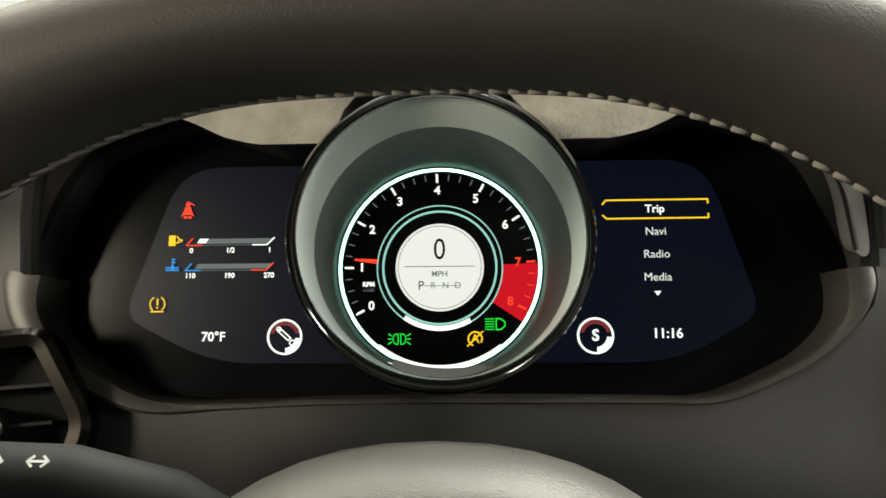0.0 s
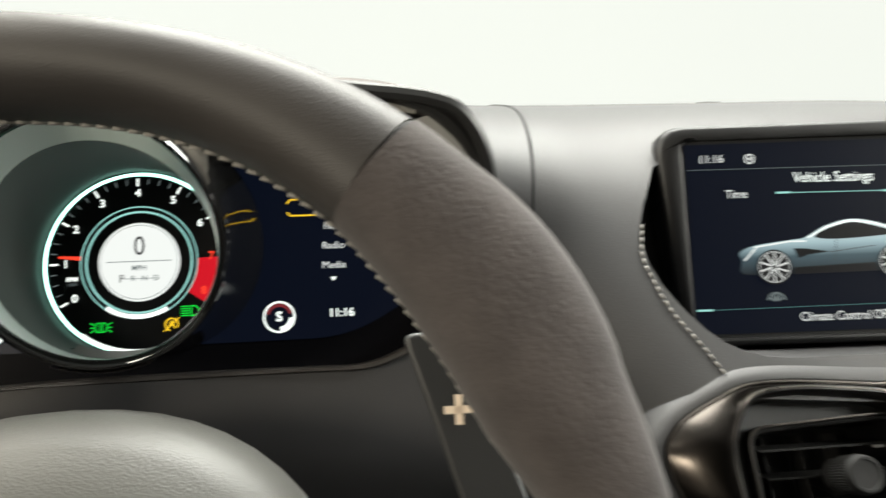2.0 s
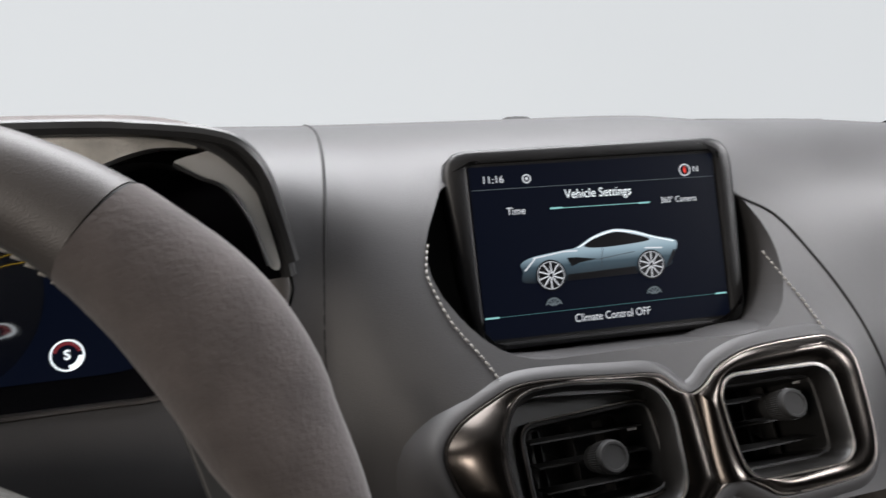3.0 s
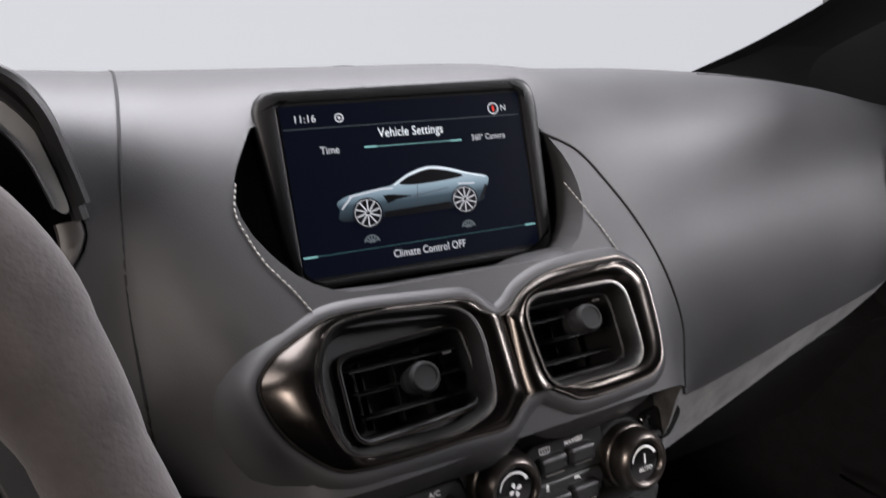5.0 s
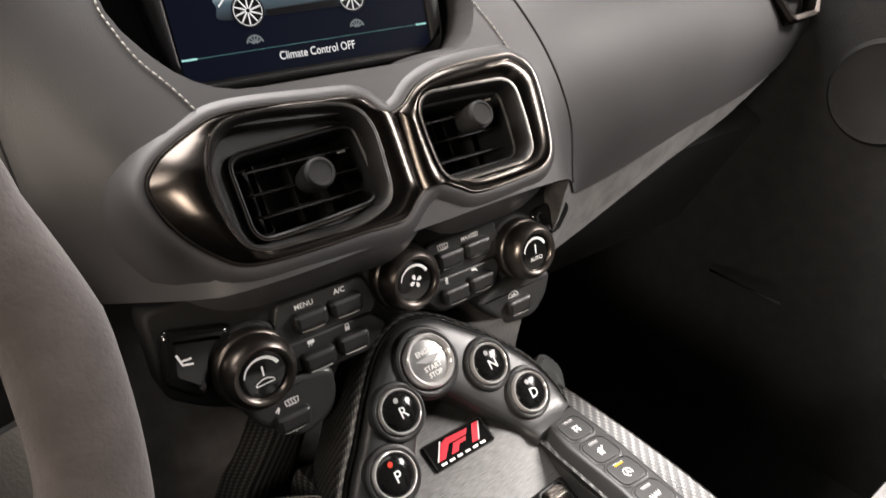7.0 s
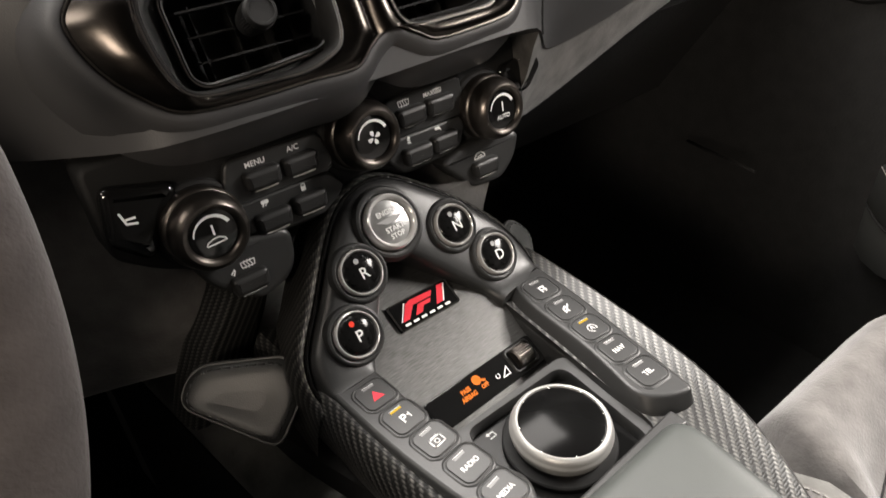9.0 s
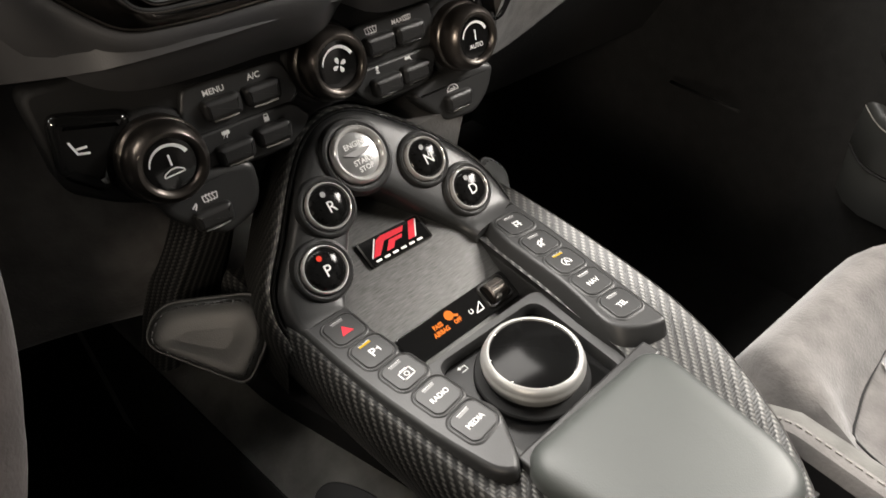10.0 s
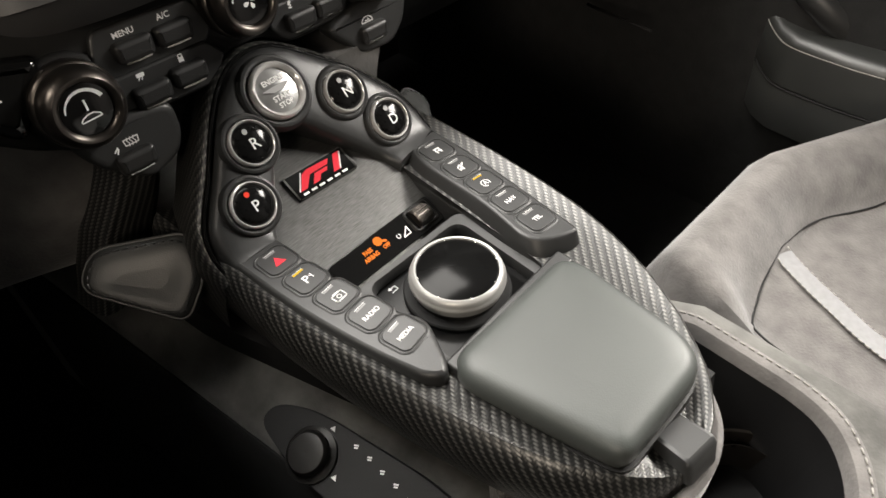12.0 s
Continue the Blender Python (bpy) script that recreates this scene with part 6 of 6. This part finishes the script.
part("badge_mark", flat([(-0.0056, -0.0040), (-0.0022, -0.0040), (0.0, -0.0004), (0.0032, -0.0004), (0.0044, 0.0020), (-0.0022, 0.0020)], 0.0027), REDPAINT, badge, smooth=False)
part("badge_mark", flat([(0.0050, -0.0040), (0.0082, -0.0040), (0.0128, 0.0072), (0.0098, 0.0072)], 0.0027), REDPAINT, badge, smooth=False)
for x0, x1 in ((0.0086, 0.0130), (-0.0124, -0.0072)):
    part("badge_line", lines([(x0, -0.0039, x1, 0.0066)], 0.0006, 0.0028), WHITE, badge, smooth=False)
part("badge_bars", lines([(-0.0115 + 0.0040 * k, -0.0068, -0.0098 + 0.0040 * k, -0.0068) for k in range(6)], 0.0015, 0.0027), WHITE, badge, smooth=False)

# status strip with the roller
ST = PN @ at(0.003, -0.0125, 0.0012, -1.0)
strip_p = part("status_strip", slab(rect(0.0925, 0.0215, 0.003), -0.004, 0.0022, 0.0008), GLOSS, con, "gloss black status strip", ST)
for dy, tx in ((0.0022, "PASS"), (-0.0022, "AIRBAG")):
    letters(tx, 0.0042, LITORANGE, strip_p, at(-0.0175, dy + 0.0004, 0.0025), "lit_lettering", bold=0.00022, squeeze=0.85)
ic = flat(circle(0.0034, 12, -0.0068, 0.0046), 0.0025)
lines([(-0.0068, 0.0046, -0.0015, 0.0018)], 0.0018, 0.0025, ic)
part("lit_symbol", ic, LITORANGE, strip_p, "orange airbag symbol", smooth=False)
letters("OFF", 0.0038, LITORANGE, strip_p, at(-0.0036, -0.0014, 0.0025), "lit_lettering", bold=0.00022, squeeze=0.85)
part("symbol", poly_lines([(0.0108, -0.0044), (0.0170, -0.0044), (0.0170, 0.0012)], 0.0007, 0.0025, None, True), WHITE, strip_p, smooth=False)
part("symbol", poly_lines(circle(0.0015, 10, 0.0078, -0.0014, 120, 420), 0.0006, 0.0025), WHITE, strip_p, smooth=False)
roller = part("roller", lathe([(0.0062, -0.0068), (0.0070, -0.0058), (0.0070, 0.0058), (0.0062, 0.0068)], 28, cap0=True, cap1=True), GUN, con, "ribbed metal volume roller", ST @ pose(0.0318, 0.0010, 0.0020, 0, 90, 0))
bm = bmesh.new()
for k in range(28):
    a = 2 * math.pi * k / 28
    rod([(0.0071 * math.cos(a), 0.0071 * math.sin(a), -0.0056), (0.0071 * math.cos(a), 0.0071 * math.sin(a), 0.0056)], 0.0003, 4, up=(1, 0, 0), bm=bm)
part("rib", bm, CHROME, roller)
part("roller_frame", rings_mesh([[(x, y, z) for x, y in inset(rect(0.0220, 0.0175, 0.004, 0.0318, 0.0008), d)] for d, z in ((-0.0008, 0.0020), (0.0003, 0.0034), (0.0013, 0.0034), (0.0022, 0.0010))], False, False), KNOB, con, m=ST)

# well round the rotary controller
wo = resample(rounded([(-0.056, -0.120), (0.0435, -0.120), (0.0495, -0.0415), (-0.056, -0.0390)], [0.004, 0.004, 0.010, 0.006], 7), 96)
wi = resample(rounded([(-0.047, -0.1175), (0.0325, -0.1175), (0.0392, -0.0482), (-0.0405, -0.0440)], [0.006, 0.006, 0.010, 0.009], 7), 96)
part("dial_well", rings_mesh([[(x, y, z) for x, y in o] for o, z in ((wo, -0.040), (wo, -0.0150), (shrink(wo, 0.0008), -0.0135), (shrink(wi, -0.0012), -0.0140), (wi, -0.0165), (shrink(wi, 0.0006), -0.0215))], False, False), SOFT, con, "soft black rim of the dial well")
part("well_floor", slab(shrink(wi, 0.0002), -0.026, -0.0212), TOUCH, con, "gloss black well floor")
part("back_symbol", poly_lines([(-0.0285, -0.0500), (-0.0250, -0.0500), (-0.0250, -0.0532), (-0.0298, -0.0532)], 0.0006, -0.0208), WHITE, con, smooth=False)
part("back_symbol", flat([(-0.0285, -0.0486), (-0.0285, -0.0514), (-0.0306, -0.0500)], -0.0208), WHITE, con, smooth=False)

# rotary controller
rot = part("rotary_dial", lathe([(0.0276, -0.0128), (0.0284, -0.0124), (0.0294, -0.0095), (0.0299, -0.0074), (0.0297, -0.0058), (0.0291, -0.0050), (0.0289, -0.0040), (0.0284, -0.0022), (0.0274, -0.0008), (0.0262, -0.0001), (0.0254, -0.0003), (0.0250, -0.0014)], 80), SILVER, con, "satin silver rotary controller", at(-0.002, -0.0820, -0.0010))
part("touch_face", lathe([(0.0252, -0.0016), (0.0240, -0.0010), (0.0, -0.0013)], 64), TOUCH, rot, "gloss black touch face")
part("neck", lathe([(0.0278, -0.0126), (0.0272, -0.0150), (0.0278, -0.0204)], 64), DUCT, rot)
part("base_ring", lathe([(0.0336, -0.0204), (0.0336, -0.0176), (0.0328, -0.0166), (0.0270, -0.0164)], 64), DARK, rot, "black knurled base ring")
bm = bmesh.new()
for k in range(110):
    a = 2 * math.pi * k / 110
    rod([(0.0337 * math.cos(a), 0.0337 * math.sin(a), -0.0202), (0.0337 * math.cos(a), 0.0337 * math.sin(a), -0.0174)], 0.0004, 4, bm=bm)
part("knurling", bm, PLASTIC, rot)
for k in range(8):
    a = 2 * math.pi * (k + 0.3) / 8
    part("notch", rod([(0.0247 * math.cos(a - 0.03), 0.0247 * math.sin(a - 0.03), -0.0010), (0.0247 * math.cos(a + 0.03), 0.0247 * math.sin(a + 0.03), -0.0010)], 0.0004, 5), CHROME, rot)
part("trough_end", slab(rect(0.108, 0.012, 0.002, -0.003, -0.1245), -0.030, -0.0042, 0.0015), SOFT, con)

# padded lid
LD = pose(-0.005, -0.171, -0.004, -2, 0, 0)
lid_o = resample(rounded([(-0.043, -0.052), (0.028, -0.056), (0.0420, -0.040), (0.0545, 0.034), (0.0480, 0.0475), (-0.0470, 0.0505), (-0.0560, 0.0390)], [0.010, 0.014, 0.014, 0.010, 0.008, 0.008, 0.009], 7), 128)
rr = [[(x, y, z) for x, y in inset(lid_o, d)] for d, z in ((0.004, -0.014), (0.001, -0.010), (0.0, -0.005), (0.0002, 0.0005), (0.0012, 0.0034), (0.0030, 0.0056), (0.0058, 0.0072), (0.0090, 0.0080))]
rr += [[(x, y, 0.0084) for x, y in shrink(lid_o, 0.018)], [(x, y, 0.0086) for x, y in shrink(lid_o, 0.032)]]
part("lid", rings_mesh(rr), LIDGREY, con, "padded grey-black leather lid", LD)
part("lid_gap", rings_mesh([[(x, y, z) for x, y in shrink(lid_o, -0.001)] for z in (-0.020, -0.0105)]), DUCT, con, m=LD)
latch = rounded([(-0.0125, -0.012), (0.0125, -0.012), (0.0115, 0.012), (-0.0115, 0.012)], 0.004)
part("latch", rings_mesh([[(x, y, z - 18 * max(0, -y) ** 2) for x, y in inset(latch, d)] for d, z in ((0.0, -0.016), (0.0, -0.003), (0.0012, -0.0006), (0.003, 0.0))]), SOFT, con, "black lid latch", pose(-0.0115, -0.2355, -0.0105, -14, 0, -10))

# carbon legs beneath the climate panel
leg = [[(x - 0.398, y - 0.204, z - 0.400) for x, y in ((x1 + 0.004, 0.350), (x1 + 0.002, 0.330), (x1 - 0.003, 0.3225), (x1 - 0.010, 0.3200), (x0 + 0.010, 0.3200), (x0 + 0.003, 0.3225), (x0, 0.330), (x0 - 0.002, 0.350))]
       for z, x0, x1 in ((0.470, 0.318, 0.354), (0.440, 0.308, 0.342), (0.420, 0.298, 0.333), (0.405, 0.288, 0.327), (0.387, 0.275, 0.318), (0.360, 0.261, 0.304), (0.330, 0.250, 0.294))]
weave_uv(part("carbon_leg", rings_mesh(leg, closed=False, cap0=False, cap1=False), CARBON, con, "carbon fibre support leg"), leg, -45)
part("side_cheek", rings_mesh([[(x, y, z) for x, y in ((0.060, 0.085), (x1 - 0.004, 0.085), (x1, 0.092), (x1 + 0.002, 0.14), (0.060, 0.14))] for z, x1 in ((0.048, 0.116), (0.036, 0.112), (0.020, 0.107), (-0.03, 0.100), (-0.09, 0.098))]), SUEDE_D, con, "grey suede cheek beside the console")

# tunnel, pads and side switches
tun = thing("transmission_tunnel", "dark suede covered transmission tunnel between the seats", "transmission tunnel")


def ledge(y):
    """The tunnel's suede ledge: inner and outer edge."""
    lo = 0.261 + (0.302 - y) * 0.142
    return lo, max(lo + 0.02, min(0.345, 0.281 + (0.277 - y) * 0.303))


def tunnel_right(y):
    f = min(1, max(0, (0.09 - y) / 0.06))
    return 0.515 + 0.040 * f * f * (3 - 2 * f)


rings = []
for i in range(34):
    y = 0.60 - 1.6 * i / 33
    lo, up = ledge(max(y, 0.0)) if y > 0 else ledge(0.0)
    xr = tunnel_right(y)
    rings.append([(lo - 0.006, y, 0.0), (lo - 0.005, y, 0.284), (lo - 0.003, y, 0.292), (lo + 0.001, y, 0.297), (up, y, 0.313), (0.40, y, 0.316), (xr - 0.012, y, 0.318), (xr - 0.003, y, 0.314), (xr, y, 0.300), (xr + 0.005, y, 0.0)])
cover = part("tunnel_cover", rings_mesh(rings), SUEDE_T, tun, "dark suede cover with a narrow ledge")
rings = []
for i in range(20):
    y = 0.34 - 0.36 * i / 19
    up = ledge(y)[1]
    rings.append([(up + 0.002, y, 0.30), (up + 0.004, y, 0.335), (max(up + 0.008, 0.325), y, 0.352), (0.475, y, 0.352), (0.50, y, 0.30)])
part("console_plinth", rings_mesh(rings), DARK, tun, "black plinth under the console")
rings = [[(ledge(max(y, 0.0))[0] - d, y, z) for d, z in ((0.004, 0.0), (0.0085, 0.0), (0.0085, 0.280), (0.0065, 0.284), (0.004, 0.284))] for y in (0.55, 0.30, 0.1, 0.0, -0.6, -1.0)]
part("tunnel_side", rings_mesh(rings), CARPET, tun, "black carpet on the tunnel side")

# knee pad
def knee_pad(label, m, sx):
    th = thing("knee_pad", label, "knee pad", m)
    pad = [(sx * x, y) for x, y in rounded([(-0.032, 0.028), (0.030, 0.034), (0.036, 0.008), (0.022, -0.022), (-0.042, 0.004)][::-1], [0.012, 0.008, 0.012, 0.012, 0.012], 6)]
    pad = resample(pad, 80)
    part("pad", rings_mesh([[(x, y, z) for x, y in shrink(pad, d)] for d, z in ((0.0, -0.02), (-0.001, -0.006), (0.0, -0.002), (0.002, 0.0), (0.006, 0.0008), (0.012, 0.0006), (0.02, 0.0))]), PADLEATHER, th)
    part("stitching", stitches([Vector((x, y, 0.0004)) for x, y in shrink(pad, 0.0035)], 0.0055, 0.0036, 0.0005), PLASTIC, th)
    part("piping", rod([(x, y, -0.003) for x, y in pad], 0.0016, 6, True), PLASTIC, th)


knee_pad("dark leather knee pad with stitched edge beside the console", pose(0.268, 0.262, 0.380, 48, 0, -39), 1)
knee_pad("dark leather knee pad on the passenger side of the console", pose(0.514, 0.262, 0.372, 48, 0, 39), -1)

# seat adjuster on the ledge
sw = thing("seat_switch", "black round seat adjuster on the tunnel side", "seat switch", pose(0.291, 0.144, 0.3000, 25, 0, -86))
plate = rounded([(-0.045, -0.010), (-0.043, 0.006), (-0.020, 0.017), (0.0, 0.021), (0.075, 0.029), (0.115, 0.027), (0.115, -0.016), (0.0, -0.020)], 0.012)
part("plate", slab(plate, -0.006, 0.002, 0.001), BEZEL, sw, "satin black plate")
knob = part("knob", lathe([(0.0180, 0.0), (0.0180, 0.003), (0.0140, 0.0045), (0.0138, 0.0085), (0.0122, 0.0105), (0.008, 0.0110), (0.0, 0.0107)], 40), KNOB, sw, "black adjuster knob", at(0.002, -0.004, 0.001))
part("grip_ring", lathe([(0.0142, 0.0050), (0.0148, 0.0062), (0.0142, 0.0074)], 40), GLOSS, knob)
for x, y in ((0.024, 0.017), (0.036, 0.0165), (0.048, 0.015), (0.060, 0.014), (0.072, 0.0125)):
    part("symbol", lines([(-0.0014, 0.0, 0.0010, 0.0012), (-0.0004, -0.0012, 0.0014, -0.0002)], 0.0010, 0), WHITE, sw, m=at(x, y, 0.0024), smooth=False)
for x, y in ((0.004, 0.0165), (0.024, -0.006)):
    part("symbol", flat([(-0.0022, -0.0010), (0.0022, -0.0010), (0.0, 0.0022)], 0.0024), WHITE, sw, m=at(x, y), smooth=False)

# storage bin behind the console
binn = thing("cup_holder_bin", "dark storage bin with stitched suede rim behind the console", "storage bin")
bo = rounded([(0.345, -0.128), (0.440, -0.1255), (0.490, -0.1065), (0.5160, -0.0780), (0.5185, 0.020), (0.498, 0.034), (0.345, 0.034)], [0.02, 0.03, 0.022, 0.03, 0.015, 0.015, 0.02], 7)
cut(cover, part("cutter", slab(inset(bo, -0.002), 0.20, 0.6), DARK))
part("rim", rings_mesh([[(x, y, z) for x, y in inset(bo, d)] for d, z in ((0.0015, 0.318), (0.0, 0.326), (-0.002, 0.3285), (-0.007, 0.3295), (-0.012, 0.328), (-0.015, 0.316))], False, False), SUEDE, binn, "grey suede rim")
part("stitching", stitches([Vector((x, y, 0.3297)) for x, y in inset(bo, -0.0085)], 0.0062, 0.0042, 0.0007), THREAD, binn)
part("well", rings_mesh([[(x, y, z) for x, y in inset(bo, d)] for d, z in ((0.001, 0.320), (0.004, 0.28), (0.010, 0.23))], False, True), BEZEL, binn, "black bin well")
part("cup_ring", lathe([(0.0410, -0.04), (0.0410, -0.002), (0.0400, 0.0), (0.0385, -0.001), (0.0375, -0.006), (0.0370, -0.04)], 48), GUN, binn, "silver edged cup ring", pose(0.476, -0.068, 0.272))
part("cup_ring", lathe([(0.034, -0.035), (0.034, -0.010), (0.0325, -0.009), (0.031, -0.035)], 48), GUN, binn, "inner cup ring", pose(0.476, -0.068, 0.272))

# ---- passenger seat ----
seat = thing("passenger_seat", "grey suede bucket seat with pale stripe", "car seat")


def soft(v, w=0.014):
    """Rises smoothly from nothing."""
    return 0.5 * (v + math.sqrt(v * v + w * w))


def seat_z(x, y):
    u = (x - 0.798)
    a, b = soft(y + 0.045 + 0.45 * soft(x - 0.74)), soft(0.64 - x)
    d = soft(math.hypot(a, b) - 0.058, 0.006)
    right = 0.03 * math.exp(-((u - 0.20) / 0.05) ** 2)
    return 0.272 + 0.046 * (1 - math.exp(-d / 0.024)) + right - 0.006 * math.exp(-(d / 0.006) ** 2)


bm = bmesh.new()
NU, NV = 56, 60
grid = []
for j in range(NV + 1):
    row = []
    for i in range(NU + 1):
        u = -0.252 + 0.504 * i / NU
        y1 = 0.098 - 0.45 * max(0, u + 0.04) - 9 * max(0, abs(u) - 0.19) ** 2
        y = y1 - 0.62 * j / NV
        x = 0.798 + u
        z = seat_z(x, y)
        # rounded outer edges
        ex = max(0.0, (abs(u) - 0.205) / 0.045)
        ef = max(0.0, 1 - (y1 - y) / 0.045)
        z -= 0.12 * (ex ** 2.2) + 0.10 * (ef ** 2.4)
        row.append(bm.verts.new((x, y, z)))
    grid.append(row)
for a, b in zip(grid, grid[1:]):
    for i in range(NU):
        bm.faces.new((a[i], a[i + 1], b[i + 1], b[i]))
part("cushion", bm, SUEDE, seat, "mottled grey suede cushion")
part("seat_base", box(0.60, 0.99, -0.50, 0.0, 0.02, 0.20), DARK, seat)


def seat_line(pts, lift, n=50):
    return [Vector((p.x, p.y, seat_z(p.x, p.y) + lift)) for p in smooth_path([(x, y, 0) for x, y in pts], n)]


line = seat_line([(0.690, 0.008), (0.668, -0.04), (0.648, -0.092), (0.640, -0.16), (0.640, -0.40)], 0.002)
part("stripe", tube(line, lambda k: [(-0.0085, 0), (0.0085, 0), (0.0085, 0.0012), (-0.0085, 0.0012)]), STRIPE, seat, "pale grey woven stripe")
for off in (-0.0095, 0.0095):
    part("stitching", stitches([p + Vector((off, 0, 0.001)) for p in line], 0.006, 0.004, 0.0007), THREAD, seat)
part("seam", rod(seat_line([(0.565, -0.30), (0.572, -0.09), (0.583, -0.021), (0.632, 0.001), (0.680, 0.010), (0.703, 0.011), (0.751, 0.003), (0.817, -0.031), (0.90, -0.05)], 0.0014), 0.0009, 6), DARK, seat)
back_r = rings_mesh([[(0.798 + 0.21 * math.cos(2 * math.pi * i / 20), -0.62 + 0.06 * math.sin(2 * math.pi * i / 20) - 0.25 * (z - 0.25), z) for i in range(20)] for z in (0.2, 0.5, 0.8, 0.95)])
part("backrest", back_r, SUEDE, seat)
